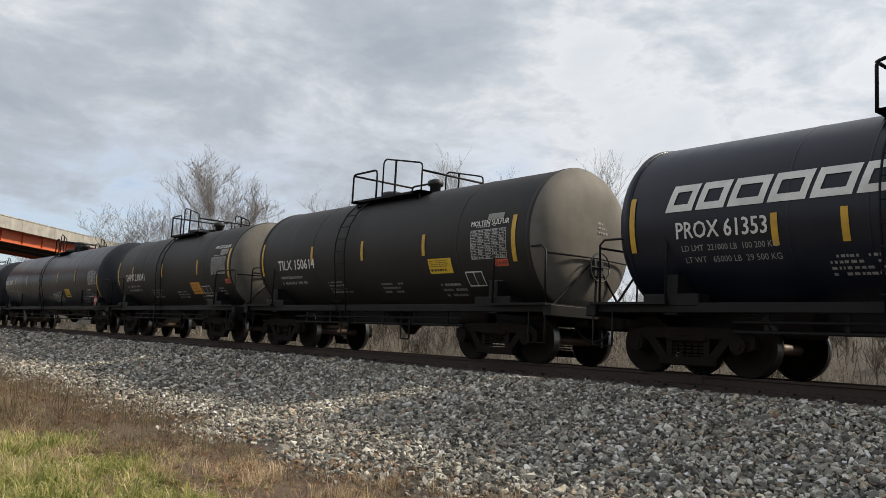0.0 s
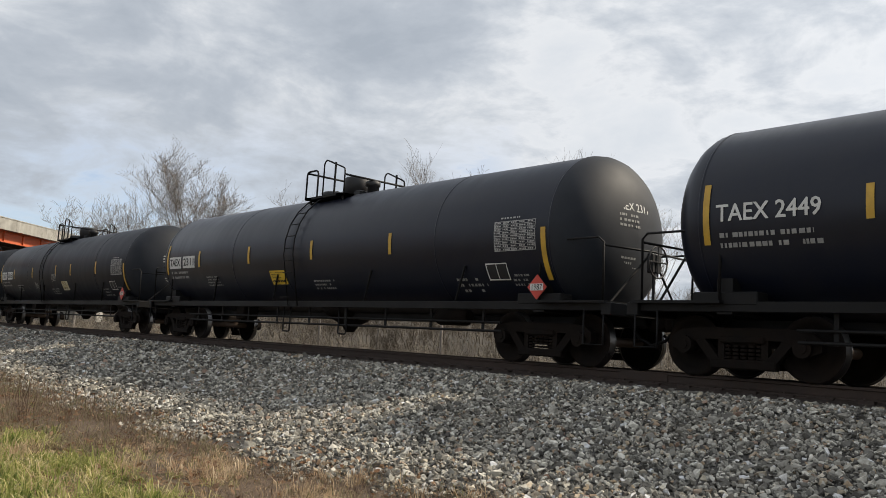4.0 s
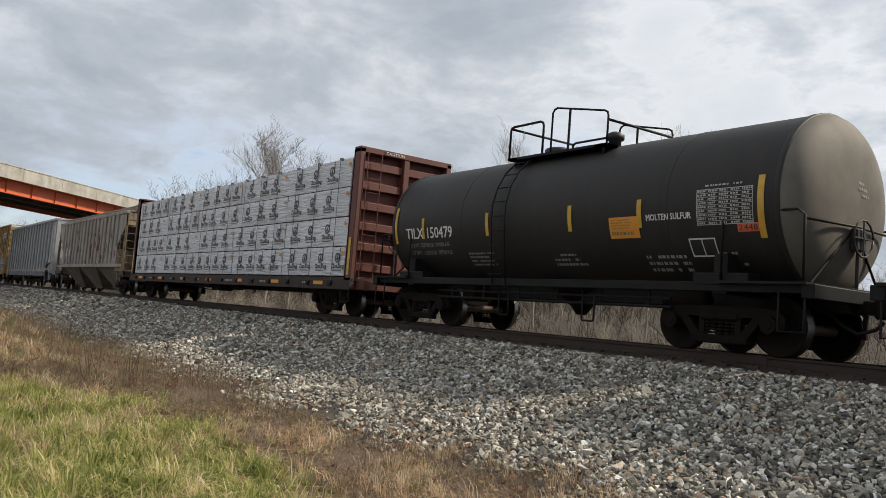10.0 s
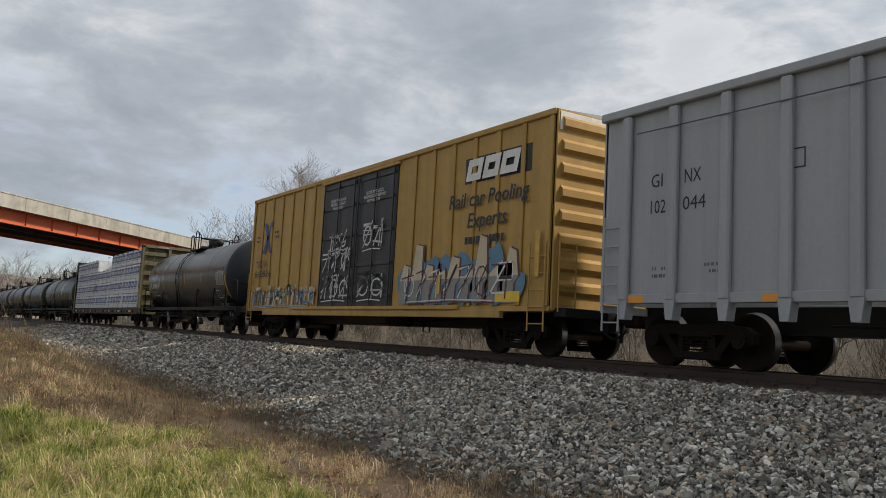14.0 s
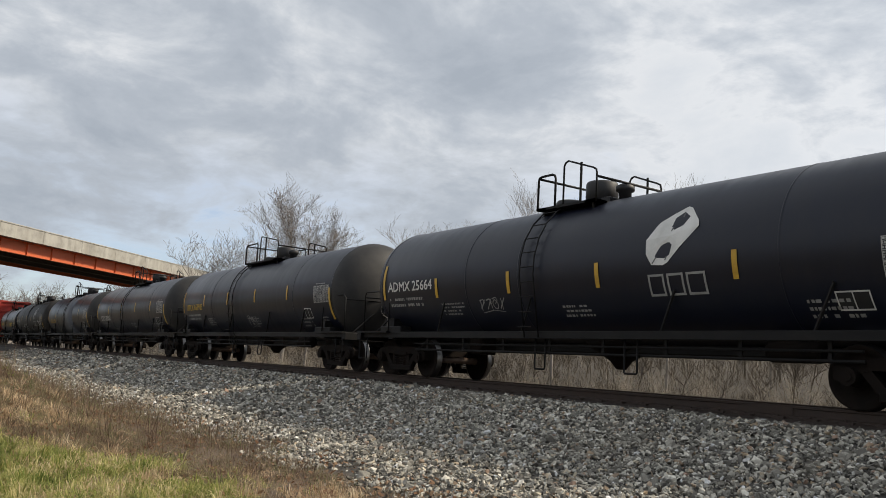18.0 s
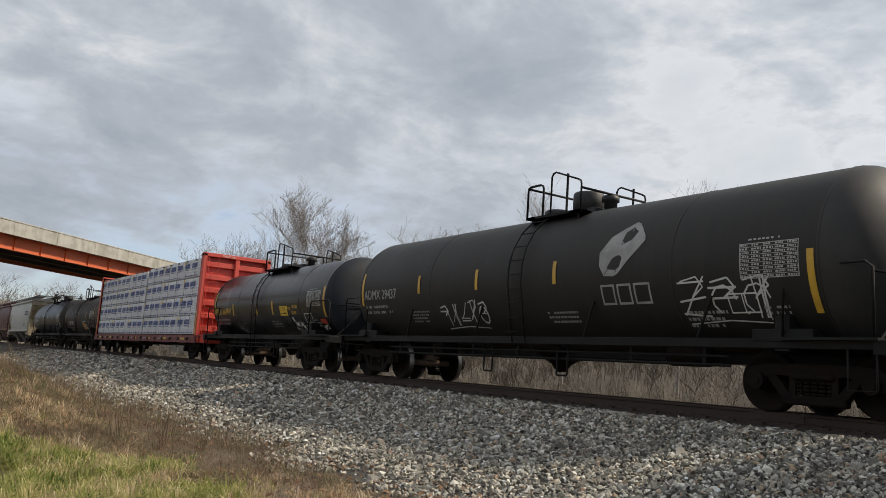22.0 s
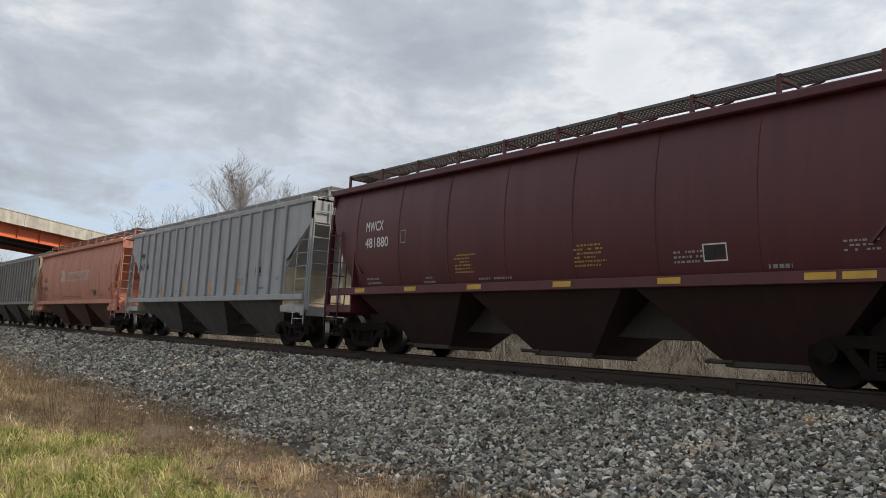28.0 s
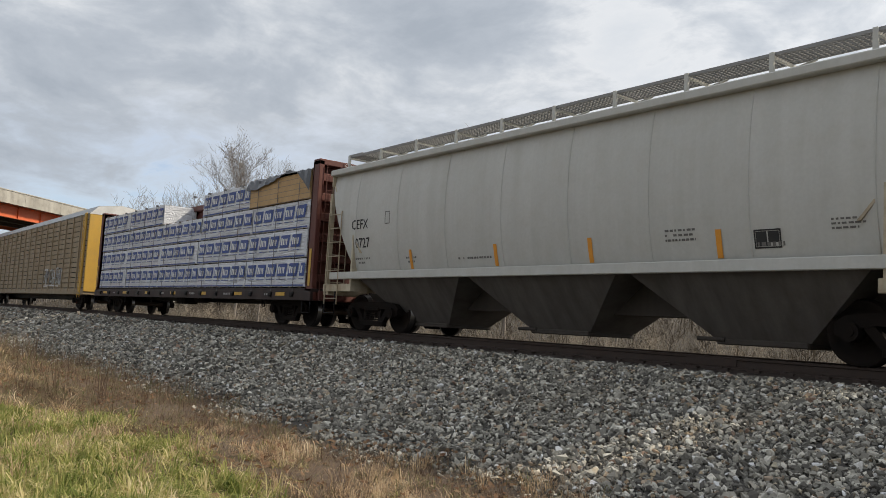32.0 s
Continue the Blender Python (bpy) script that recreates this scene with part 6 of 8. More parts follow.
        part("end_sill", Shape().box(k * (half - 0.62) - 0.12, -1.5, 0.86, k * (half - 0.62) + 0.12, 1.5, 1.12, 0.01).box(k * (low - 0.1), -1.52, 0.95, k * (half - 0.5), -1.40, 1.14, 0.01).box(k * (low - 0.1), 1.40, 0.95, k * (half - 0.5), 1.52, 1.14, 0.01), BAY_DARK if rust else end_paint, car)
        cp = Shape()
        for y in (-1.46, 1.46):
            cp.box(k * (sh - 0.02) - 0.05, y - 0.05, 1.0, k * (sh - 0.02) + 0.05, y + 0.05, 3.5)
        for y in (-0.5, 0.5):
            cp.box(k * (sh - 0.02) - 0.04, y - 0.04, 1.0, k * (sh - 0.02) + 0.04, y + 0.04, 3.45)
        part("corner_post", cp, end_paint, car)
        ld = ladder(k * (sh + 0.04), -1.44, 1.05, top, 0.5, 0.36, "y")
        ld2 = ladder(k * (sh - 0.02) - (0.62 if k > 0 else 0.0), -1.53, 0.62, 3.0, 0.62, 0.36, "x")
        part("end_ladder", ld, end_paint, car)
        part("side_ladder", ld2, end_paint, car)
        stp = Shape().tube([(k * (sh - 0.25) - 0.25, -1.5, 0.95), (k * (sh - 0.25) - 0.25, -1.5, 0.4), (k * (sh - 0.25) + 0.25, -1.5, 0.4), (k * (sh - 0.25) + 0.25, -1.5, 0.95)], 0.02, 5)
        part("sill_step", stp, FRAME_BLACK, car)
    part("brake_wheel", Shape().tube([(sh + 0.12, 0.3 * math.cos(a), 2.3 + 0.3 * math.sin(a)) for a in [2 * math.pi * i / 14 for i in range(15)]], 0.017, 5)
         .rod((sh + 0.12, -0.28, 2.3), (sh + 0.12, 0.28, 2.3), 0.014, 5).rod((sh + 0.12, 0, 2.0), (sh + 0.12, 0, 2.6), 0.014, 5).box(sh - 0.05, -0.16, 2.1, sh + 0.1, 0.16, 2.5, 0.02), CAST, car)
    # discharge bays
    for i in range(bays):
        w = 2 * (low - 0.1) / bays
        x0 = -low + 0.1 + w * i
        x1 = x0 + w
        xm = (x0 + x1) / 2
        zt, zb = sill_z - 0.05, 0.40
        b = Shape()
        zb = 0.27
        v = [(x0 + 0.03, -1.44, zt), (x1 - 0.03, -1.44, zt), (x1 - 0.03, 1.44, zt), (x0 + 0.03, 1.44, zt), (xm - 0.78, -0.62, zb), (xm + 0.78, -0.62, zb), (xm + 0.78, 0.62, zb), (xm - 0.78, 0.62, zb)]
        b.add(v, [(0, 1, 5, 4), (1, 2, 6, 5), (2, 3, 7, 6), (3, 0, 4, 7), (4, 5, 6, 7)])
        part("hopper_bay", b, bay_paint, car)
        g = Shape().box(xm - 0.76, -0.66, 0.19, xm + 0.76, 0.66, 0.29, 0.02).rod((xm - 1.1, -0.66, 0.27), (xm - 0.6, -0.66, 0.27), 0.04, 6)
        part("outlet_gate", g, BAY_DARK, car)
    # widened dark core; its colour carries the shade of the slopes between bays
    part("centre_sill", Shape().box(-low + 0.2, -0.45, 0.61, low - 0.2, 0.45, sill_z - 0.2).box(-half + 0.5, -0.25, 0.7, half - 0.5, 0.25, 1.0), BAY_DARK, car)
    trucks(car, half - 2.05, *((0.0, 0.0) if rust else (0.25, -0.15) if ribbed else truck_push))
    couplers(car, half)
    # lettering
    if ribbed:
        surf = flat_side(-ys - 0.004)
    else:
        def surf(x, z):
            u = min(max((z - sill_z) / (top - sill_z), 0), 1)
            return (x, -(ys - 0.16 * (2 * abs(u - 0.55)) ** 2.2) - 0.006, z)
    mx = -sh + 1.35 if mark_x is None else mark_x
    a, b_ = mark.split()
    put_letters(a, mx, mark_z + mark_dz, 0.235, surf, letter, car, "reporting_mark", width=0.19 * len(a), bold=0.008)
    put_letters(b_, mx, mark_z, 0.235, surf, letter, car, "reporting_mark", width=0.165 * len(b_), bold=0.008)
    dim = STENCIL if letter is WHITE else STENCIL_DARK
    if panel:
        part("number_panel", patch(flat_side(-ys - 0.002), mx - 0.06, mark_z - 0.06, mx + 1.1, mark_z + 0.30, 1), WHITE, car, "white panel behind the number")
    for x in low_strips:
        part("reflective_strip", patch(flat_side(-ys - 0.006), x - 0.22, 1.60, x + 0.22, 1.69, 1), ORANGE_SIGN, car)
    st = bars(surf, mx, 1.62, 0.8, 0.2, 2, rng, None, 0.9, 0.5)
    for x, z, w, h, r in ((mx + 2.3, 1.6, 0.6, 0.2, 2), (mx + 4.2, 1.62, 1.6, 0.1, 1), (sh - 4.6, 1.75, 0.8, 0.25, 3), (sh - 3.0, 1.6, 0.6, 0.14, 1), (sh - 1.9, 1.8, 0.6, 0.2, 3)):
        bars(surf, x, z, w * 0.8, h * 0.9, r, rng, st, 0.9, 0.5)
    tagged(part("fine_stencil", st, dim, car), kind="stuff")
    lx = sh - 4.1 if lube_x is None else lube_x
    part("lube_box", frame_mark(surf, lx, lube_z, 0.42, 0.27, 0.022), letter if letter is WHITE else BLACK_LET, car)
    part("stencil_panel", patch(surf, lx + 0.03, lube_z + 0.03, lx + 0.20, lube_z + 0.24, 1), BLACK_LET, car)
    part("stencil_panel", patch(surf, lx + 0.22, lube_z + 0.08, lx + 0.39, lube_z + 0.24, 1), BLACK_LET, car)
    part("service_frame", frame_mark(surf, mx + 1.5, 2.55, 0.2, 0.3, 0.02), dim, car)
    for x in stripes:
        part("reflective_strip", patch(flat_side(-ys - 0.008) if ribbed else (lambda a, z: (surf(a, z)[0], surf(a, z)[1] - 0.004, z)), x - 0.05, sill_z + 0.06, x + 0.05, sill_z + 0.49, 3), stripe_mat or YELLOW, car)
    for x in sill_strips:
        part("reflective_strip", patch(flat_side(-ys - 0.036), x - 0.22, sill_z - 0.11, x + 0.22, sill_z - 0.01, 1), YELLOW, car)
    for x, w in warn:
        tagged(part("warning_stencil", bars(surf, x, 1.78, w, 0.42, 6, rng, None, 0.9, 0.5), WARN_INK, car, "yellow warning text in small rows"), kind="stuff")
    for x, z, w, h in tags:
        tagged(part("sprayed_tag", scrawl(surf, x, z, w, h, rng, 7, 0.03), BLACK_LET, car, "black sprayed letters"), kind="stuff")
    if rust:
        rs = Shape()
        for _ in range(26):
            x, z = rng.uniform(-low + 0.2, low - 0.2), rng.uniform(1.6, 3.6)
            n = 9
            r = rng.uniform(0.03, 0.10)
            pts = [(x + r * rng.uniform(0.5, 1.2) * math.cos(6.283 * i / n), z + 2.1 * r * rng.uniform(0.6, 1.4) * math.sin(6.283 * i / n)) for i in range(n)]
            rs.add([surf(p, q) for p, q in pts], [tuple(range(n))])
        # large scabs with runs below them
        for bx, bz, bw, bh in ((2.62, 2.62, 0.5, 0.85), (2.3, 3.35, 0.45, 0.28), (-2.2, 2.45, 0.32, 0.45), (0.95, 2.25, 0.3, 0.7), (4.1, 2.3, 0.2, 0.3), (-0.2, 2.9, 0.2, 0.35), (3.3, 1.75, 0.22, 0.4), (-4.2, 3.1, 0.25, 0.3), (5.2, 3.0, 0.3, 0.4), (1.7, 3.1, 0.3, 0.18)):
            for q in range(7):
                cx, cz = bx + bw * rng.uniform(-0.35, 0.35), bz + bh * rng.uniform(-0.4, 0.4)
                n, rw, rh = 11, bw * rng.uniform(0.2, 0.45), bh * rng.uniform(0.12, 0.32)
                rs.add([(lambda w: (w[0], w[1] - 0.0012 * (q + 1), w[2]))(surf(cx + rw * rng.uniform(0.6, 1.2) * math.cos(6.283 * i / n), cz + rh * rng.uniform(0.6, 1.2) * math.sin(6.283 * i / n))) for i in range(n)], [tuple(range(n))])
            for q in range(4):
                ux, l = bx + bw * rng.uniform(-0.4, 0.4), bh * rng.uniform(0.4, 0.9)
                w0 = rng.uniform(0.008, 0.02)
                rs.add([(lambda w: (w[0], w[1] - 0.0007, w[2]))(surf(a, b)) for a, b in ((ux - w0, bz), (ux + w0, bz), (ux + w0 * 0.3, bz - l), (ux - w0 * 0.3, bz - l))], [(0, 3, 2, 1)])
        tagged(part("rust_patches", rs, mat("scaling rust", (0.13, 0.045, 0.025), 0.9, second=(0.08, 0.03, 0.02), scale=6), car), kind="stuff")
    if logo == "swirl_word":
        part("company_mark", block_word(surf, -1.3, 2.44, 0.46, [0.36, 0.34, 0.22, 0.34, 0.30, 0.34, 0.42, 0.36, 0.24, 0.36], 0.0, gap=0.09, thick=0.16), FADED_WHITE, car, "white company name drawn as blocks")
        w = Shape()
        for i in range(3):
            w.add([surf(-2.68 + 0.30 * i, 2.42), surf(-2.50 + 0.30 * i, 2.42), surf(-2.05 + 0.05 * i, 3.03 - 0.06 * i), surf(-2.70 + 0.06 * i, 3.05 - 0.12 * i)], [(0, 1, 2, 3)])
        part("company_mark", w, FADED_WHITE, car, "white swirl mark")
        put_letters("DO NOT HAMMER ON SIDES OF CAR", -1.04, 1.58, 0.10, surf, STENCIL_DARK, car, "lettering", width=2.3)
    if logo == "dark_word":
        part("company_mark", block_word(surf, sh - 3.9, 2.75, 0.40, [0.5, 0.5, 0.4, 0.5], 0.3), BLACK_LET, car, "dark slanted company mark as blocks")
    return car


# ---- centre beam flats with wrapped lumber ----
def beam_car(at, L, load, paint, rng, label, style, gap_at=None, bare_at=None, end_label="", seam=None, raised=None):
    car = rail_car("centre_beam_flatcar", at, label, "flatcar")
    half, lh = L / 2, load / 2
    zd, zt = 1.05, 4.42
    # deck with stepped side sill
    part("deck", Shape().box(-lh - 0.35, -1.5, 0.93, lh + 0.35, 1.5, zd - 0.02, 0.01), CB_RED_SILL if paint is CB_RED else CB_SILL_DARK, car)
    for s in (-1, 1):
        part("side_sill", Shape().box(-lh - 0.35, s * 1.44, 0.70, lh + 0.35, s * 1.53, 0.96, 0.01), CB_RED_SILL if paint is CB_RED else CB_SILL_DARK, car)
    cs = Shape().prism([(-half + 0.6, 0.95), (-half + 0.6, 0.66), (-lh + 3.4, 0.66), (-lh + 4.6, 0.62), (lh - 4.6, 0.62), (lh - 3.4, 0.66), (half - 0.6, 0.66), (half - 0.6, 0.95)], -0.3, 0.3)
    part("centre_sill", cs, FRAME_BLACK, car)
    nw = 15
    wm = Shape().box(-0.09, -1.58, 0.80, 0.09, -1.53, 0.91, 0.02).prism([(-0.13, 0.93), (-0.07, 0.79), (0.07, 0.79), (0.13, 0.93)], -1.555, -1.5).mesh("strap_winch")
    for i in range(nw):
        part("strap_winch", wm, FRAME_BLACK, car).location = (-lh + 0.7 + (load - 1.4) * i / (nw - 1), 0, 0)
    for i in range(7):
        x = -lh + 1.4 + (load - 2.8) * i / 6
        part("reflective_strip", patch(flat_side(-1.536), x - 0.28, 0.82, x + 0.28, 0.92, 1), YELLOW if style != "maroon" else ORANGE_SIGN, car)
    sill_text = Shape()
    for i in range(6):
        x = -lh + 2.6 + (load - 5.0) * i / 5
        bars(flat_side(-1.537), x, 0.80, rng.uniform(0.4, 0.8), 0.13, 1, rng, sill_text, 0.9, 0.8)
    tagged(part("sill_stencil", sill_text, STENCIL, car), kind="stuff")
    for i in range(5):
        x = -lh + 3.2 + (load - 6.4) * i / 4
        part("rod_hanger", Shape().tube([(x, -1.2, 0.75), (x, -1.2, 0.50), (x + 0.16, -1.2, 0.50), (x + 0.16, -1.2, 0.75)], 0.014, 5), FRAME_BLACK, car)
    cb = Shape().box(-lh, -0.08, zd, lh, 0.08, zt - 0.25)
    cb.box(-lh, -0.28, zt - 0.25, lh, 0.28, zt - 0.05)
    part("centre_beam", cb, paint, car)
    # bulkheads
    for k in (-1, 1):
        xi, xo = k * lh, k * (lh + 0.34)
        b = Shape().box(xi, -1.5, 0.75, xi + k * 0.06, 1.5, zt + 0.08)
        part("bulkhead", b, paint, car, end_label)
        fr = Shape()
        for y in (-1.5, 1.34):
            fr.box(xi, y, 0.72, xo, y + 0.16, zt + 0.1, 0.015)
        fr.box(xi, -1.5, zt - 0.02, xo, 1.5, zt + 0.14, 0.015)
        fr.box(xi + k * 0.06, -0.09, 0.95, xo - k * 0.02, 0.09, zt, 0.015)
        part("bulkhead_frame", fr, paint, car)
        for i in range(6):
            z = 1.22 + i * 0.55
            part("bulkhead_rib", Shape().box(xi + k * 0.06, -1.34, z, xi + k * 0.24, -0.09, z + 0.22, 0.02).box(xi + k * 0.06, 0.09, z, xi + k * 0.24, 1.34, z + 0.22, 0.02), paint, car)
        part("end_ladder", ladder(xo + k * 0.05, -1.28, 0.9, zt, 0.42, 0.38, "y", 0.012), paint, car)
        part("reflective_strip", patch(flat_side(-1.512), min(xi, xo) + 0.12, 1.1, min(xi, xo) + 0.24, 2.1, 1), YELLOW, car)
        part("sill_step", Shape().tube([(k * (lh + 0.1) - 0.22, -1.5, 0.75), (k * (lh + 0.1) - 0.22, -1.5, 0.38), (k * (lh + 0.1) + 0.22, -1.5, 0.38), (k * (lh + 0.1) + 0.22, -1.5, 0.75)], 0.018, 5), FRAME_BLACK, car)
        part("end_sill", Shape().box(k * (half - 0.75) - 0.35, -1.3, 0.72, k * (half - 0.75) + 0.35, 1.3, 0.98, 0.02), paint, car)
    part("brake_wheel", Shape().tube([(lh + 0.62, 0.3 * math.cos(a) - 0.3, 2.1 + 0.3 * math.sin(a)) for a in [2 * math.pi * i / 14 for i in range(15)]], 0.017, 5)
         .rod((lh + 0.62, -0.58, 2.1), (lh + 0.62, -0.02, 2.1), 0.014, 5).rod((lh + 0.36, -0.3, 2.1), (lh + 0.62, -0.3, 2.1), 0.03, 6).rod((lh + 0.5, -0.3, 0.95), (lh + 0.5, -0.3, 2.0), 0.03, 6), CAST, car)
    cap = part("caution_panel", Shape().box(lh + 0.345, -0.75, zt + 0.0, lh + 0.352, -0.1, zt + 0.11), paint, car)

    def end_surf(u, z):
        return (lh + 0.358, u, z)
    put_letters("CAUTION", -0.72, zt + 0.02, 0.08, end_surf, WHITE, cap, "lettering", width=0.6)
    trucks(car, half - 2.55)
    couplers(car, half)
    part("brake_rigging", Shape().tube([(-lh + 3.4, -0.9, 0.75), (-1.5, -0.9, 0.52), (lh - 3.4, -0.9, 0.75)], 0.018, 5).box(-0.8, -1.1, 0.5, 0.1, -0.6, 0.9, 0.04).rod((0.6, -0.8, 0.72), (1.5, -0.8, 0.72), 0.16, 12), STEEL_DARK, car)
    # wrapped packs, four high
    rows = 4
    hrow = (zt - 0.12 - zd) / rows
    wrap = WRAP
    for s in (-1, 1):
        for r in range(rows):
            n = 5
            cuts = [-lh + 0.12]
            for i in range(1, n):
                cuts.append(-lh + load * i / n + rng.uniform(-0.25, 0.25) * (1 if r else 0.4))
            if seam is not None:
                cuts[1:] = [-lh + (seam + lh) * q for q in (0.36 + rng.uniform(-0.03, 0.03), 0.70)] + [seam] + [seam + (lh - seam) * q for q in (0.36, 0.70 + rng.uniform(-0.03, 0.03))]
                n = 6
            cuts.append(lh - 0.12)
            for i in range(n):
                x0, x1 = cuts[i] + 0.015, cuts[i + 1] - 0.015
                if seam is not None:
                    x0, x1 = x0 + (0.10 if i == 3 else 0), x1 - (0.10 if i == 2 else 0)
                z0, z1 = zd + hrow * r + 0.028, zd + hrow * (r + 1) - 0.003
                if raised is not None and (x0 + x1) / 2 > raised:
                    z0, z1 = z0 + 0.014 * r, z1 + 0.014 * (r + 1)
                if r == rows - 1 and gap_at is not None:
                    ga, gb = gap_at
                    if x0 >= ga and x1 <= gb:
                        continue
                    if x0 < ga < x1:
                        x1 = ga
                    elif x0 < gb < x1:
                        x0 = gb
                if x1 - x0 < 0.5:
                    continue
                # sheet with soft bulges
                y0, y1 = s * 0.16, s * (1.47 + rng.uniform(-0.02, 0.012))
                sh = Shape()
                bare = bare_at is not None and r == rows - 1 and bare_at[0] < (x0 + x1) / 2 < bare_at[1]
                m_ = max(int((x1 - x0) / 0.16), 4)
                kz = 6
                if s < 0 and not bare:
                    vv = []
                    ph = rng.uniform(0, 9)
                    for a in range(m_ + 1):
                        for b in range(kz + 1):
                            u, w = a / m_, b / kz
                            e = 0.015 * math.sin(u * 23 + ph + 3 * w) * math.sin(w * 5 + ph) + 0.011 * math.sin(u * 47 + w * 9 + ph + 2 * math.sin(w * 4 + ph)) + 0.009 * math.sin(w * 15 + u * 31 + ph)
                            e *= 0.35 * min(1, 6 * min(w, 1 - w) + 0.25)
                            rd = 0.02 * (1 - min(1, 8 * min(u, 1 - u, w, 1 - w)))
                            vv.append((x0 + (x1 - x0) * u, y1 + e + rd, z0 + (z1 - z0) * w))
                    k1 = kz + 1
                    sh.add(vv, [(a * k1 + b, (a + 1) * k1 + b, (a + 1) * k1 + b + 1, a * k1 + b + 1) for a in range(m_) for b in range(kz)], True)
                    sh.box(x0, y1 + 0.03, z0, x1, y0, z1)
                else:
                    sh.box(x0, y1, z0, x1, y0, z1, 0.02)
                ob = part("lumber_pack", sh, LUMBER if bare else wrap, car, "" if not bare else "pack of sawn boards with torn wrap")
                if bare:
                    lay = Shape()
                    for q in range(5):
                        zz = z0 + (z1 - z0) * q / 5
                        lay.box(x0, y1 - 0.004, zz, x1, y1 + 0.004, zz + 0.012)
                    part("board_joints", lay, BARK, ob)
                    if s < 0:
                        sheet, nu, nv = Shape(), 22, 9
                        vv = []
                        for a in range(nu + 1):
                            for b in range(nv + 1):
                                u, w = a / nu, b / nv
                                hang = max(0.0, w - 0.62) / 0.38
                                fold = 0.06 * math.sin(u * 19 + 2 * w) + 0.05 * math.sin(u * 41 + 7 * w + 1) + rng.uniform(-0.02, 0.02)
                                drop = (0.16 + 0.14 * math.sin(u * 5 + 1) + (0.5 * max(0, u - 0.8) / 0.2)) * hang
                                vv.append((x0 - 0.1 + (x1 - x0 + 0.15) * u, -0.2 - 1.3 * min(1, w / 0.62) - 0.05 * hang - abs(fold) * 0.3 * hang, z1 + 0.03 + abs(fold) * (1 - 0.5 * hang) - drop))
                        k1 = nv + 1
                        sheet.add(vv, [(a * k1 + b, a * k1 + b + 1, (a + 1) * k1 + b + 1, (a + 1) * k1 + b) for a in range(nu) for b in range(nv)], False)
                        part("torn_wrap", sheet, TARP, ob, "crumpled dark plastic sheet over the bare boards")
                if s > 0 or bare:
                    continue
                # printed marks, straps and runners
                pr, pr2 = Shape(), Shape()
                yy = y1 - 0.015
                fs = flat_side(yy)
                if style == "maroon":
                    k = x0 + 0.30 + rng.uniform(0, 0.3)
                    while k < x1 - 0.45:
                        zc = z0 + (z1 - z0) * 0.62
                        rr = 0.14
                        c = [(math.cos(2 * math.pi * i / 16), math.sin(2 * math.pi * i / 16)) for i in range(17)]
                        for (a, b), (a2, b2) in zip(c, c[1:]):
                            pr.add([fs(k + 0.3 + a * rr, zc + b * rr), fs(k + 0.3 + a2 * rr, zc + b2 * rr), fs(k + 0.3 + a2 * rr * 0.68, zc + b2 * rr * 0.68), fs(k + 0.3 + a * rr * 0.68, zc + b * rr * 0.68)], [(0, 1, 2, 3)])
                        patch(fs, k + 0.41, zc - 0.08, k + 0.455, zc + 0.27, 1, 0, pr)
                        pr.add([fs(k + 0.24, zc - 0.07), fs(k + 0.36, zc - 0.07), fs(k + 0.30, zc + 0.08)], [(0, 1, 2)])
                        u = k + 0.02
                        for w, hi, lo in ((0.14, 0.13, 0), (0.10, 0.085, 0), (0.10, 0.085, 0), (0.10, 0.14, 0), (0.045, 0.14, 0), (0.10, 0.085, 0), (0.10, 0.085, 0.04)):
                            patch(fs, u, zc - 0.285 - lo, u + w - 0.022, zc - 0.285 + hi, 1, 0, pr)
                            if w > 0.06:
                                patch(flat_side(yy - 0.003), u + 0.03, zc - 0.26, u + w - 0.05, zc - 0.26 + hi * 0.5, 1, 0, pr2)
                            u += w
                        for q in range(8):
                            patch(fs, k + 0.05 + q * 0.065, zc - 0.355, k + 0.10 + q * 0.065, zc - 0.325, 1, 0, pr)
                        k += rng.choice((1.0, 1.05, 1.1, 0.85))
                elif style in ("olive", "wine"):
                    k = x0 + 0.12
                    wdt = 0.62 if style == "olive" else 0.55
                    while k < x1 - 0.3:
                        e = min(k + wdt, x1 - 0.03)
                        zc = z0 + (z1 - z0) * 0.38
                        hh = (z1 - z0) * 0.46
                        pr.add([fs(k, zc), fs(e, zc), fs(min(e + 0.09, x1), zc + hh), fs(k + 0.09, zc + hh)], [(0, 1, 2, 3)])
                        f2 = flat_side(yy - 0.003)
                        for q, (wa, wb) in enumerate(((0.10, 0.20), (0.22, 0.31), (0.34, 0.39), (0.41, 0.50), (0.52, 0.60))):
                            if k + wb < e:
                                patch(f2, k + wa - 0.02, zc + hh * 0.22, k + wb - 0.035, zc + hh * (0.72 if q else 0.78), 1, 0.12, pr2)
                        patch(fs, k, zc - 0.09, e, zc - 0.07, 1, 0, pr)
                        k += wdt + 0.13
                    if style == "wine":
                        patch(fs, x0 + 0.05, z0 + 0.02, x1 - 0.05, z0 + 0.06, 1, 0, pr)
                else:
                    k = x0 + 0.15
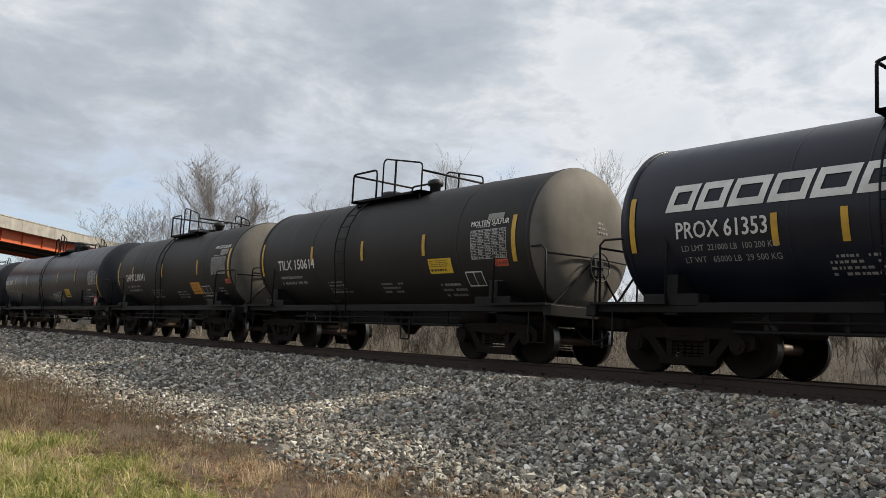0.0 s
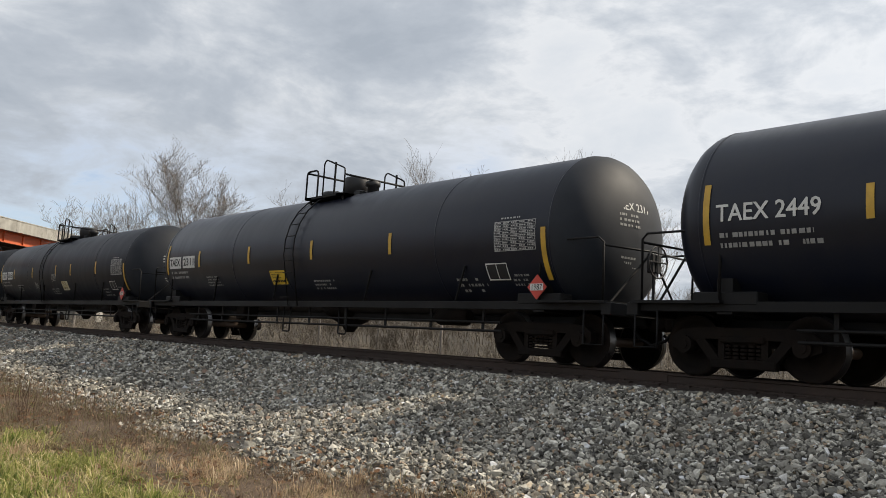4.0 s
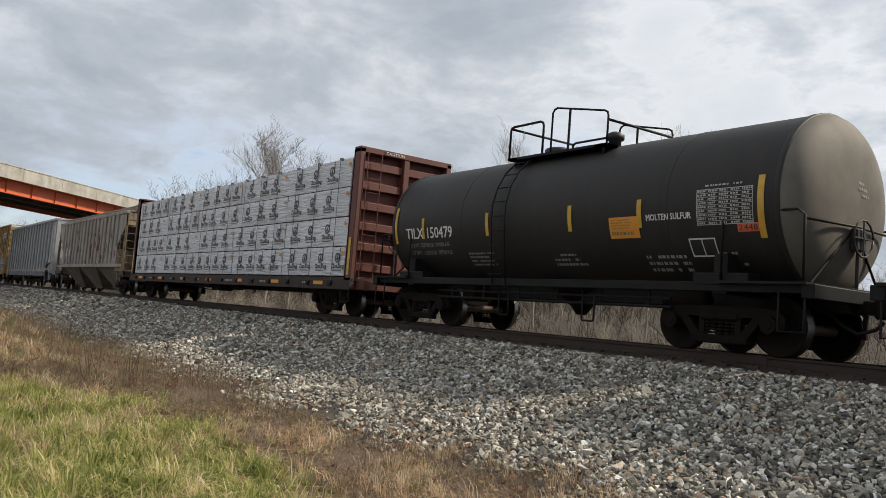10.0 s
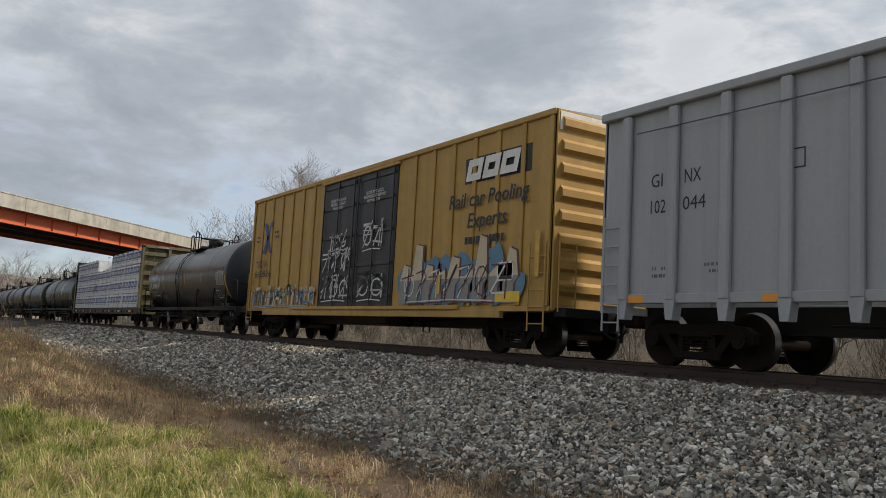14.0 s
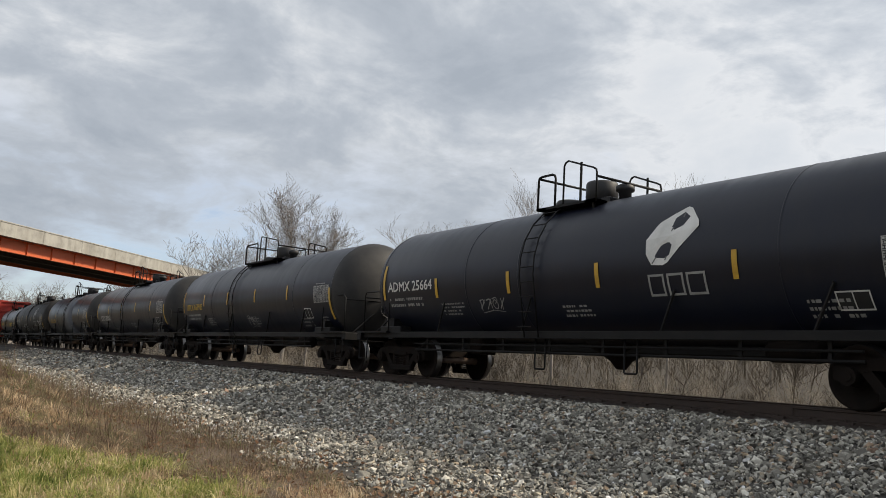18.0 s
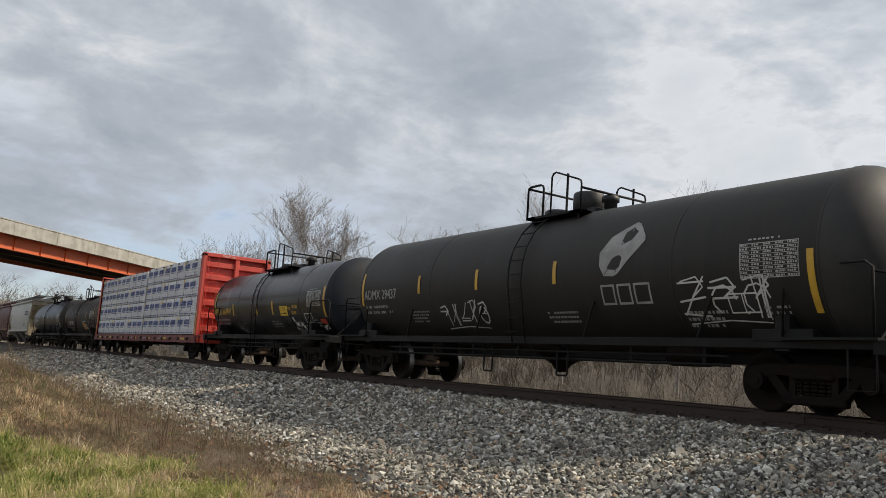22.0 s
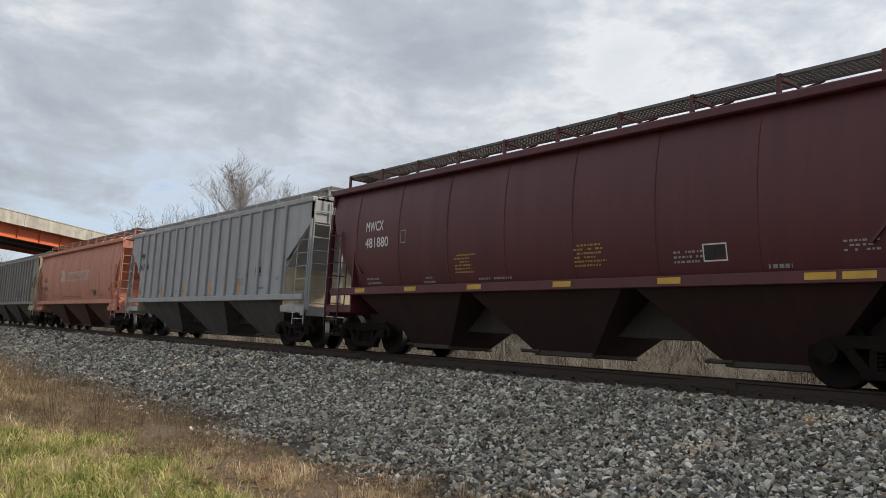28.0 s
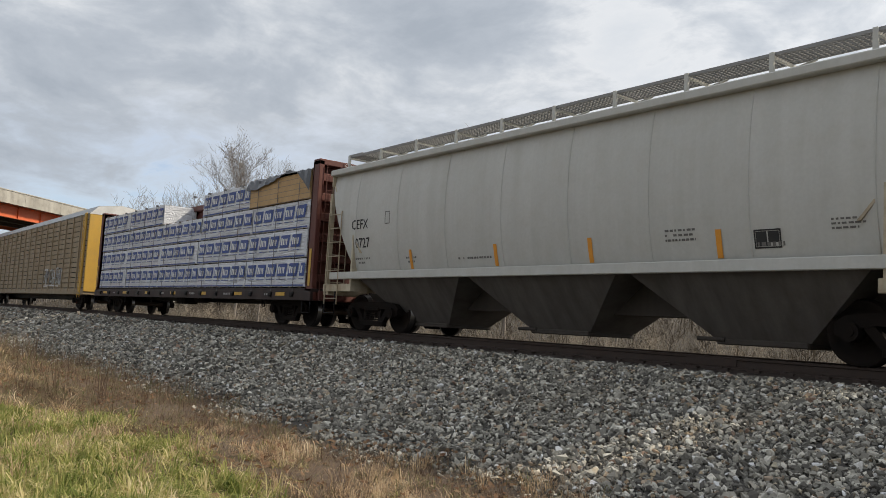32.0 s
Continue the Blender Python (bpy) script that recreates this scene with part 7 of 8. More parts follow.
                    while k < x1 - 0.4:
                        zc = z0 + (z1 - z0) * 0.52
                        u = k
                        for w in (0.16, 0.16, 0.08, 0.17, 0.16):
                            if u + w < x1:
                                patch(fs, u, zc, u + w - 0.022, zc + 0.21, 1, 0.1, pr)
                                if w > 0.1:
                                    patch(flat_side(yy - 0.003), u + 0.062, zc + 0.09, u + w - 0.075, zc + 0.125, 1, 0.1, pr2)
                            u += w
                        for w in range(5):
                            patch(fs, k + 0.04 + w * 0.115, zc - 0.085, k + 0.13 + w * 0.115, zc - 0.045, 1, 0, pr)
                        k += rng.choice((0.92, 0.98, 1.05))
                    for q in range(int((x1 - x0) / 0.35)):
                        patch(fs, x0 + 0.05 + q * 0.35, z0 + 0.05, x0 + 0.30 + q * 0.35, z0 + 0.085, 1, 0, pr)
                    part("pack_tag", patch(flat_side(yy - 0.002), x0 + 0.08, z1 - 0.2, x0 + 0.26, z1 - 0.06, 1), YELLOW_SIGN, ob)
                if style == "maroon":
                    part("pack_tag", patch(flat_side(yy - 0.002), x1 - 0.16, z1 - 0.22, x1 - 0.05, z1 - 0.12, 1), ORANGE_SIGN, ob)
                tagged(part("printed_mark", pr, PRINT_DARK if style == "maroon" else PRINT_BLUE, ob, "brand printed on the wrap as plain shapes"), kind="stuff")
                if pr2.v:
                    tagged(part("printed_mark", pr2, WHITE, ob), kind="stuff")
    sp = Shape()
    for r in range(rows):
        z = zd + hrow * r
        x = -lh + 0.3
        while x < lh - 0.2:
            sp.box(x, -1.44, z - 0.003, x + 0.09, -0.2, z + 0.03)
            x += 0.6
    tagged(part("pack_runners", sp, PACK_WOOD, car), kind="stuff")
    for i in range(nw):
        x = -lh + 0.7 + (load - 1.4) * i / (nw - 1)
        top_z = zt - 0.11
        if gap_at is not None and gap_at[0] < x < gap_at[1]:
            top_z -= hrow
        part("load_strap", Shape().box(x - 0.012, -1.525, 0.9, x + 0.012, -1.519, top_z).box(x - 0.012, -1.52, top_z, x + 0.012, -0.3, top_z + 0.006).box(x - 0.03, -1.535, top_z - 0.05, x + 0.03, -1.44, top_z + 0.012), STRAP, car)
    return car


# ---- high-sided gondola ----
def gondola_car(at, L, rng):
    car = rail_car("gondola_car", at, "pale grey ribbed high-sided gondola car", "gondola")
    half, sh, top, zb = L / 2, 9.25, 4.55, 1.10
    for s in (-1, 1):
        part("side_sheet", Shape().box(-sh, s * 1.45, zb, sh, s * 1.50, top - 0.08), GOND, car)
        part("top_chord", Shape().box(-sh - 0.05, s * 1.40, top - 0.14, sh + 0.05, s * 1.62, top + 0.02, 0.02), GOND, car)
        part("side_sill", Shape().box(-sh, s * 1.42, zb - 0.06, sh, s * 1.56, zb + 0.10, 0.01), GOND, car)
    n = 16
    for i in range(n):
        x = -8.65 + 1.072 * i
        r = Shape().box(x - 0.10, -1.62, zb - 0.02, x + 0.10, -1.502, top - 0.15, 0.03)
        r.prism([(x - 0.12, zb), (x + 0.12, zb), (x + 0.07, zb - 0.34), (x - 0.07, zb - 0.34)], -1.60, -1.40)
        part("side_rib", r, GOND, car)
    part("side_cable", Shape().rod((-sh + 0.9, -1.64, top - 0.52), (sh - 1.2, -1.64, top - 0.62), 0.012, 5), STRAP, car)
    for k in (-1, 1):
        part("end_sheet", Shape().box(k * sh - 0.04, -1.5, zb - 0.05, k * sh + 0.04, 1.5, top), GOND, car)
        hb = Shape()
        for y in (-0.75, 0.0, 0.75):
            hb.prism([(k * sh, top - 0.05), (k * (sh + 0.16), top + 0.08), (k * (sh + 0.13), top - 0.25), (k * sh, top - 0.6)][::k], y - 0.06, y + 0.06)
        hb.box(k * sh, -1.5, top - 0.08, k * (sh + 0.08), 1.5, top + 0.04, 0.01)
        for z in (1.9, 2.75, 3.6):
            hb.rod((k * (sh + 0.06), -1.3, z), (k * (sh + 0.06), 1.3, z), 0.02, 5)
        part("end_stiffener", hb, GOND, car)
        part("end_platform", Shape().box(k * sh, -1.5, 0.88, k * (half - 0.5), 1.5, 1.02, 0.01), GOND, car)
        part("end_ladder", ladder(k * (sh + 0.1), 0.55, 1.0, 3.6, 0.45, 0.36, "y"), GOND, car)
    ld = ladder(sh - 0.46, -1.60, 0.55, top - 0.25, 0.46, 0.36, "x", 0.022)
    part("side_ladder", ld, GOND, car)
    part("side_ladder", ladder(-sh + 0.12, -1.60, 0.55, 2.6, 0.4, 0.34, "x", 0.02), GOND, car)
    part("door_gear", Shape().prism([(sh - 1.70, 1.42), (sh - 1.40, 1.62), (sh - 0.50, 1.66), (sh - 0.50, 1.55), (sh - 1.35, 1.5), (sh - 1.60, 1.3)], -1.66, -1.56).rod((sh - 1.30, -1.7, 1.0), (sh - 1.30, -1.5, 1.0), 0.16, 12).box(sh - 1.60, -1.68, 0.55, sh - 1.25, -1.5, 1.0, 0.03).tube([(sh - 1.40, -1.62, 1.0), (sh - 1.90, -1.62, 0.5)], 0.03, 6), CAST, car)
    part("corner_plate", Shape().prism([(sh - 1.72, 1.12), (sh - 0.50, 1.12), (sh - 0.50, 1.85), (sh - 1.40, 1.85), (sh - 1.72, 1.6)], -1.525, -1.503), GOND, car)
    part("orange_panel", patch(flat_side(-1.53), sh - 0.84, 1.35, sh - 0.52, 1.6, 1), ORANGE_SIGN, car)
    surf = flat_side(-1.506)
    put_letters("GI", -8.13, 3.05, 0.23, surf, BLACK_LET, car, "reporting_mark", width=0.27)
    put_letters("NX", -7.40, 3.05, 0.23, surf, BLACK_LET, car, "reporting_mark", width=0.36)
    put_letters("102", -8.17, 2.59, 0.23, surf, BLACK_LET, car, "reporting_mark", width=0.39)
    put_letters("044", -7.42, 2.59, 0.23, surf, BLACK_LET, car, "reporting_mark", width=0.48)
    st = bars(surf, -8.05, 1.45, 0.35, 0.25, 2, rng, None, 0.9, 0.5)
    for x in (-sh + 2.3, -sh + 5.5, 2.5, 5.2, 6.4):
        bars(surf, x, 1.5, 0.5, 0.22, 2, rng, st, 0.9, 0.5)
    tagged(part("fine_stencil", st, STENCIL_DARK, car), kind="stuff")
    part("service_frame", frame_mark(surf, -sh + 3.8, 3.0, 0.28, 0.3, 0.02), BLACK_LET, car)
    for x in (-8.4, -5.6, -2.4, 0.2, 2.6, 4.7):
        part("reflective_strip", patch(flat_side(-1.565), x - 0.22, zb - 0.05, x + 0.22, zb + 0.07, 1), ORANGE_SIGN, car)
    part("centre_sill", Shape().box(-half + 0.5, -0.3, 0.6, half - 0.5, 0.3, 1.05), FRAME_BLACK, car)
    part("brake_gear", Shape().rod((2.0, -0.9, 0.8), (3.0, -0.9, 0.8), 0.2, 12).box(-1.5, -1.0, 0.6, -0.8, -0.5, 1.0, 0.04).rod((-5, -1.1, 0.72), (5, -1.1, 0.72), 0.02, 5), STEEL_DARK, car)
    trucks(car, half - 2.35)
    couplers(car, half)


# ---- boxcar ----
def box_car(at, L, rng):
    car = rail_car("boxcar", at, "weathered yellow boxcar with black double doors and sprayed graffiti", "boxcar")
    half, sh, top, zb = L / 2, 8.6, 5.02, 0.98
    d0, d1 = -2.35, 2.25
    for s in (-1, 1):
        part("side_sheet", Shape().box(-sh, s * 1.44, zb, d0, s * 1.50, top - 0.05), BOX_YEL, car)
        part("side_sheet", Shape().box(d1, s * 1.44, zb, sh, s * 1.50, top - 0.05), BOX_YEL, car)
        part("side_sill", Shape().box(-sh + 1.6, s * 1.42, zb - 0.22, sh - 1.6, s * 1.55, zb - 0.06, 0.01).box(-sh, s * 1.42, zb - 0.08, sh, s * 1.54, zb + 0.03, 0.01), BOX_YEL, car)
        part("eave", Shape().box(-sh, s * 1.42, top - 0.12, sh, s * 1.56, top + 0.02, 0.02), BOX_YEL, car)
    part("roof", Shape().extrude_x([(-1.52, top), (0, top + 0.10), (1.52, top), (1.52, top - 0.04), (-1.52, top - 0.04)], -sh, sh), GOND, car, "weathered grey roof")
    for i in range(20):
        x = -sh + 0.12 + (2 * sh - 0.24) * i / 19
        if d0 - 0.2 < x < d1 + 0.2:
            continue
        part("side_post", Shape().box(x - 0.07, -1.555, zb + 0.02, x + 0.07, -1.502, top - 0.12, 0.02), BOX_YEL, car)
    dm = (d0 + d1) / 2
    for a, b in ((d0, dm - 0.02), (dm + 0.02, d1)):
        dr = part("door", Shape().box(a, -1.535, zb + 0.02, b, -1.45, top - 0.2, 0.01), BOX_DOOR, car, "black plug door covered in white scrawl")
        ribs = Shape()
        for z in (1.25, 2.15, 3.05, 3.95, 4.6):
            ribs.box(a + 0.06, -1.565, z, b - 0.06, -1.537, z + 0.09, 0.01)
        for x in (a + 0.12, (a + b) / 2, b - 0.12):
            ribs.rod((x, -1.585, zb + 0.05), (x, -1.585, top - 0.25), 0.022, 6)
        part("door_rib", ribs, BOX_DOOR, dr)
    part("door_track", Shape().box(d0 - 1.9, -1.60, zb - 0.04, d1 + 3.2, -1.54, zb + 0.05, 0.01).box(d0 - 0.1, -1.60, top - 0.22, d1 + 0.1, -1.54, top - 0.13, 0.01), BOX_YEL, car)
    for k in (-1, 1):
        e = Shape().box(k * sh - 0.04, -1.5, zb - 0.05, k * sh + 0.04, 1.5, top)
        part("end_sheet", e, BOX_YEL, car)
        for i in range(8):
            z = zb + 0.25 + i * 0.48
            part("end_corrugation", Shape().prism([(k * (sh + 0.04), z), (k * (sh + 0.12), z + 0.08), (k * (sh + 0.12), z + 0.22), (k * (sh + 0.04), z + 0.30)][::k], -1.38, 1.38), BOX_YEL, car)
        part("end_ladder", ladder(k * (sh + 0.14), -1.42, 0.9, 2.3, 0.45, 0.36, "y"), BOX_YEL, car)
        part("end_platform", Shape().box(k * sh, -1.4, 0.8, k * (half - 0.55), 1.4, 0.98, 0.01), FRAME_BLACK, car)
        part("side_ladder", ladder(k * (sh - 0.35) - 0.25, -1.58, 0.5, 2.3, 0.5, 0.34, "x", 0.018), BOX_YEL, car)
    hp = part("height_panel", Shape().box(sh + 0.041, -1.45, top - 0.42, sh + 0.052, 1.4, top - 0.04), WHITE, car, "white excess height panel on the car end")
    put_letters("EXCESS HEIGHT CAR", -1.35, top - 0.27, 0.11, lambda u, z: (sh + 0.058, u, z), BLACK_LET, hp, "lettering", width=1.6)
    part("reflective_strip", patch(flat_side(-1.60), sh - 0.42, 1.6, sh - 0.28, 2.55, 2), YELLOW, car)
    part("reflective_strip", patch(flat_side(-1.60), 4.55, 1.3, 4.68, 1.75, 1), YELLOW, car)
    surf = flat_side(-1.560)
    so = flat_side(-1.507)
    # company panel: dark plate with pale slanted blocks
    part("company_panel", patch(so, 5.4, 3.85, 7.85, 4.45, 1), BLACK_LET, car, "dark brand panel")
    part("company_mark", block_word(flat_side(-1.563), 5.5, 3.89, 0.50, [0.58, 0.58, 0.62], 0.25, gap=0.07, thick=0.34), WHITE, car, "pale slanted brand blocks")
    put_letters("Rail car Pooling", 4.82, 3.30, 0.33, surf, BLACK_LET, car, "lettering", width=3.0, slant=0.15, bold=0.018)
    put_letters("Experts", 5.62, 2.80, 0.33, surf, BLACK_LET, car, "lettering", width=1.48, slant=0.15, bold=0.018)
    part("company_address", bars(surf, 5.58, 2.34, 1.5, 0.36, 1, rng, None, 1.0), BLACK_LET, car, "web address as plain bars")
    cross = Shape()
    for sl, m_ in ((1, 0), (-1, 1)):
        x = -6.95
        cross.add([surf(x - 0.42 * sl, 2.95), surf(x - 0.22 * sl, 2.95), surf(x + 0.42 * sl, 4.05), surf(x + 0.22 * sl, 4.05)][::sl], [(0, 1, 2, 3)])
    part("company_mark", cross, PRINT_BLUE, car, "crossed rails emblem")
    part("slogan", bars(surf, -8.0, 3.35, 0.5, 0.3, 2, rng, bars(surf, -6.3, 3.4, 0.5, 0.35, 2, rng)), BLACK_LET, car)
    put_letters("TBOX", -7.95, 2.45, 0.24, surf, BLACK_LET, car, "reporting_mark", width=1.1)
    put_letters("660826", -8.0, 2.1, 0.24, surf, BLACK_LET, car, "reporting_mark", width=1.6)
    ds = flat_side(-1.592)
    for txt, x, z in (("CLOSE THIS DOOR", -1.75, 4.18), ("BEFORE CLOSING", -1.72, 4.06), ("MAIN DOOR", -1.55, 3.94)):
        put_letters(txt, x, z, 0.085, ds, WHITE, car, "lettering")
    for txt, x, z in (("CLOSE AND LOCK", 0.55, 4.18), ("BOTH DOORS BEFORE", 0.45, 4.06), ("MOVING CAR", 0.65, 3.94)):
        put_letters(txt, x, z, 0.085, ds, WHITE, car, "lettering")
    for x, z, w, h, n in ((-2.1, 1.2, 1.9, 1.6, 70), (-1.7, 2.7, 1.2, 0.6, 16), (0.3, 1.2, 1.6, 0.9, 40), (0.5, 2.6, 1.2, 1.0, 26)):
        tagged(part("graffiti", scrawl(ds, x, z, w, h, rng, n, 0.04), GRAFF_W, car, "white sprayed scrawl"), kind="stuff")
    gs = flat_side(-1.566)

    def fill(x, z, w, h, n, material, t, lift):
        tagged(part("graffiti", scrawl(flat_side(-1.566 - lift), x, z, w, h, rng, n, t), material, car, "sprayed letters"), kind="stuff")
    def blob(material, lift, shapes, label="sprayed letters"):
        s = Shape()
        for pts in shapes:
            c = (sum(p[0] for p in pts) / len(pts), sum(p[1] for p in pts) / len(pts))
            s.add([flat_side(-1.560 - lift)(a, b) for a, b in [c] + list(pts)], [(0, q + 1, (q + 1) % len(pts) + 1) for q in range(len(pts))])
        tagged(part("graffiti", s, material, car, label), kind="stuff")

    def rough(x, z, w, h, n=14, jag=0.16):
        return [(x + w * (0.5 + 0.5 * math.cos(6.283 * q / n) * rng.uniform(1 - jag, 1 + jag)), z + h * (0.5 + 0.5 * math.sin(6.283 * q / n) * rng.uniform(1 - jag, 1 + jag))) for q in range(n)]
    blob(GRAFF_B, 0.0, [rough(2.6 + 0.62 * q, 1.05, 0.9, rng.uniform(0.8, 1.35)) for q in range(8)])
    letters = [[(x + rng.uniform(-0.06, 0.06), 1.08), (x + 0.34, 1.08), (x + 0.38, 1.5), (x + 0.52, 1.62), (x + 0.48 + rng.uniform(-0.06, 0.08), top_), (x + 0.20, top_ + rng.uniform(-0.2, 0.1)), (x + 0.02, 1.7)] for x, top_ in [(2.7 + 0.55 * q, rng.uniform(1.85, 2.55)) for q in range(9)]]
    blob(GRAFF_M, 0.002, [[(a + 0.07, b + 0.02) for a, b in p] for p in letters])
    blob(GRAFF_G, 0.004, letters)
    blob(GRAFF_C, 0.006, [[(a * 0.96 + 0.04 * (p[0][0] + 0.4), max(b, 1.66)) for a, b in p] for p in letters])
    fill(2.9, 1.15, 4.3, 0.9, 16, GRAFF_W, 0.035, 0.010)
    fill(2.8, 1.10, 4.5, 1.0, 14, GRAFF_M, 0.03, 0.012)
    fill(-8.2, 1.05, 5.6, 0.75, 46, GRAFF_C, 0.09, 0.0)
    fill(-8.2, 1.05, 5.6, 0.6, 30, GRAFF_B, 0.05, 0.003)
    part("lube_box", patch(gs, 6.9, 1.55, 7.45, 1.95, 1), BLACK_LET, car)
    part("lube_box_frame", frame_mark(flat_side(-1.572), 6.9, 1.55, 0.55, 0.4, 0.03), WHITE, car)
    part("placard", patch(gs, 6.85, 1.1, 7.7, 1.32, 1), YELLOW_SIGN, car)
    part("centre_sill", Shape().box(-half + 0.5, -0.3, 0.55, half - 0.5, 0.3, 0.95), FRAME_BLACK, car)
    part("brake_gear", Shape().tube([(-5, -1.0, 0.75), (0, -1.0, 0.55), (5, -1.0, 0.75)], 0.018, 5).rod((1, -0.8, 0.7), (2, -0.8, 0.7), 0.18, 12).tube([(3.4, -1.2, 0.9), (3.4, -1.2, 0.4), (3.7, -1.2, 0.4), (3.7, -1.2, 0.9)], 0.02, 5), STEEL_DARK, car)
    trucks(car, half - 2.6)
    couplers(car, half)


# ---- enclosed auto carrier ----
def rack_car(at, L, rng):
    car = rail_car("auto_carrier", at, "tan enclosed auto carrier with perforated side screens", "auto carrier")
    half, sh, top = L / 2, L / 2 - 0.7, 5.3
    part("deck", Shape().box(-sh, -1.5, 0.75, sh, 1.5, 1.05, 0.02), RACK, car)
    part("roof", Shape().extrude_x([(-1.5, 4.75), (-1.1, 5.15), (0, top), (1.1, 5.15), (1.5, 4.75), (1.45, 4.7), (-1.45, 4.7)], -sh, sh), GOND, car, "pale metal roof")
    n = 18
    for i in range(n):
        x0, x1 = -sh + 2 * sh * i / n, -sh + 2 * sh * (i + 1) / n
        screen = part("side_screen", Shape().box(x0 + 0.05, -1.438, 1.08, x0 + 0.13, -1.40, 4.74), RACK, car)
        for j in range(14):
            z = 1.1 + j * 0.26
            part("screen_panel", Shape().prism([(x0 + 0.05, z), (x1 - 0.05, z), (x1 - 0.05, z + 0.22), (x0 + 0.05, z + 0.22)], -1.47, -1.44), RACK, screen)
        part("side_post", Shape().box(x0 - 0.05, -1.52, 0.9, x0 + 0.05, -1.42, 4.75, 0.01), RACK, car)
    part("far_side", Shape().box(-sh, 1.42, 0.9, sh, 1.48, 4.75), RACK, car)
    # added black sheet; stands in for the unlit inside behind the screens
    part("inner_wall", Shape().box(-sh, -1.40, 0.9, sh, -1.36, 4.75), FRAME_BLACK, car)
    for k in (-1, 1):
        part("end_door", Shape().box(k * sh - 0.05, -1.48, 0.9, k * sh + 0.05, -0.02, 4.75, 0.02).box(k * sh - 0.05, 0.02, 0.9, k * sh + 0.05, 1.48, 4.75, 0.02), RACK_YEL, car, "yellow end doors")
        part("end_cap", Shape().extrude_x([(-1.5, 4.72), (-1.1, 5.12), (0, top - 0.02), (1.1, 5.12), (1.5, 4.72)], k * sh - 0.06, k * sh + 0.06), WHITE, car, "white roof end cap")
        part("corner_post", Shape().box(k * (sh - 0.5) - 0.12, -1.56, 0.85, k * (sh - 0.5) + 0.12, -1.47, 4.8, 0.02), RACK_YEL, car)
        part("end_ladder", ladder(k * (sh - 0.35) - 0.2, -1.6, 0.6, 4.6, 0.42, 0.36, "x"), RACK_YEL, car)
    tagged(part("graffiti", scrawl(flat_side(-1.49), 4.5, 1.2, 4.0, 1.05, rng, 40, 0.09), GRAFF_W, car, "faded white sprayed letters"), kind="stuff")
    part("centre_sill", Shape().box(-half + 0.5, -0.3, 0.5, half - 0.5, 0.3, 0.8), FRAME_BLACK, car)
    trucks(car, half - 2.9)
    couplers(car, half)


# ---- the train, from its head ----
R_ = random.Random(11)
TILX = dict(kind="sulfur", R=1.41, top=3.80, dome=False, sulfur=True, split=True, plat=(-2.4, 2.4), num_x=-5.05, num_z=2.0, num_h=0.245)
LONG = dict(kind="long", R=1.5, top=3.84, split=False, pipes=(0.54, 0.70))
tank_car(-2.3, 12.6, paint=BLACK, mark="PROX 61353", rng=R_, **{**TILX, "plat": (-2.35, 0.45), "num_x": -5.13, "num_z": 2.05, "num_w": 1.5, "sulfur": False}, stripes=(-3.52, -2.55, 0.4, 2.0), strip_z=(1.87, 2.32), logo="block", shift=-0.95,
         weights=(("LD LMT  221000 LB  100 200 KG", 1.55), ("LT WT   65000 LB  29 500 KG", 1.55)), label="black tank car with a large white block company mark")
tank_car(-14.9, 12.6, paint=BLACK_DULL, mark="TILX 150614", rng=R_, **{**TILX, "plat": (-2.35, 0.45)}, stripes=(-3.3, -1.05, 1.25), signs=((1.37, 1.72, 0.74, 0.30, YELLOW_SIGN), (3.2, 2.70, 0.44, 0.13, STENCIL)), sulfur_at=(2.73, 2.60, 1.08), table=(2.75, 1.95, 1.0, 0.57),
         un_at=(3.38, 1.80), end_strip=(3.95, 1.87, 2.75), frame_at=(2.45, 1.45, 0.5, 0.28), shift=-0.95, label="dusty black molten sulphur tank car with a yellow placard")
tank_car(-27.1, 12.1, paint=BLACK_DULL, mark="SHPX 210041", rng=R_, **{**TILX, "R": 1.37, "top": 3.72, "plat": (-1.78, 0.52), "num_x": -4.75}, stripes=(-4.08, -1.22, 1.74), strip_z=(2.07, 2.53), signs=((1.07, 1.47, 0.72, 0.36, ORANGE_SIGN), (3.35, 2.64, 0.5, 0.16, STENCIL)), sulfur_at=(2.84, 2.83, 1.05, 0.3),
         table=(2.8, 2.04, 1.0, 0.52), un_at=(3.70, 1.75), end_strip=(4.0, 1.91, 2.79), frame_at=(1.88, 1.41, 0.6, 0.30), shift=-0.9, label="dusty black molten sulphur tank car with an orange placard")
tank_car(-42.3, 19.2, paint=BLACK, mark="TAEX 2447", rng=R_, **LONG, stripes=(-6.3, -3.98, -1.45, 1.6, 4.3), strip_z=(2.15, 2.62), num_x=-8.46, num_z=2.24, num_h=0.24, num_w=1.5, weights=(("LD LMT  194100 LBS  88050 KGS", 1.6), ("LT WT   68900 LBS  31250 KGS", 1.6)), plat=(-1.4, 0.35), placard=(2.6, YELLOW_SIGN), hazard="1987",
         graffiti=((0.5, 1.35, 1.6, 0.45),), shift=-0.5, label="long black tank car with a sprayed scrawl and yellow placard")
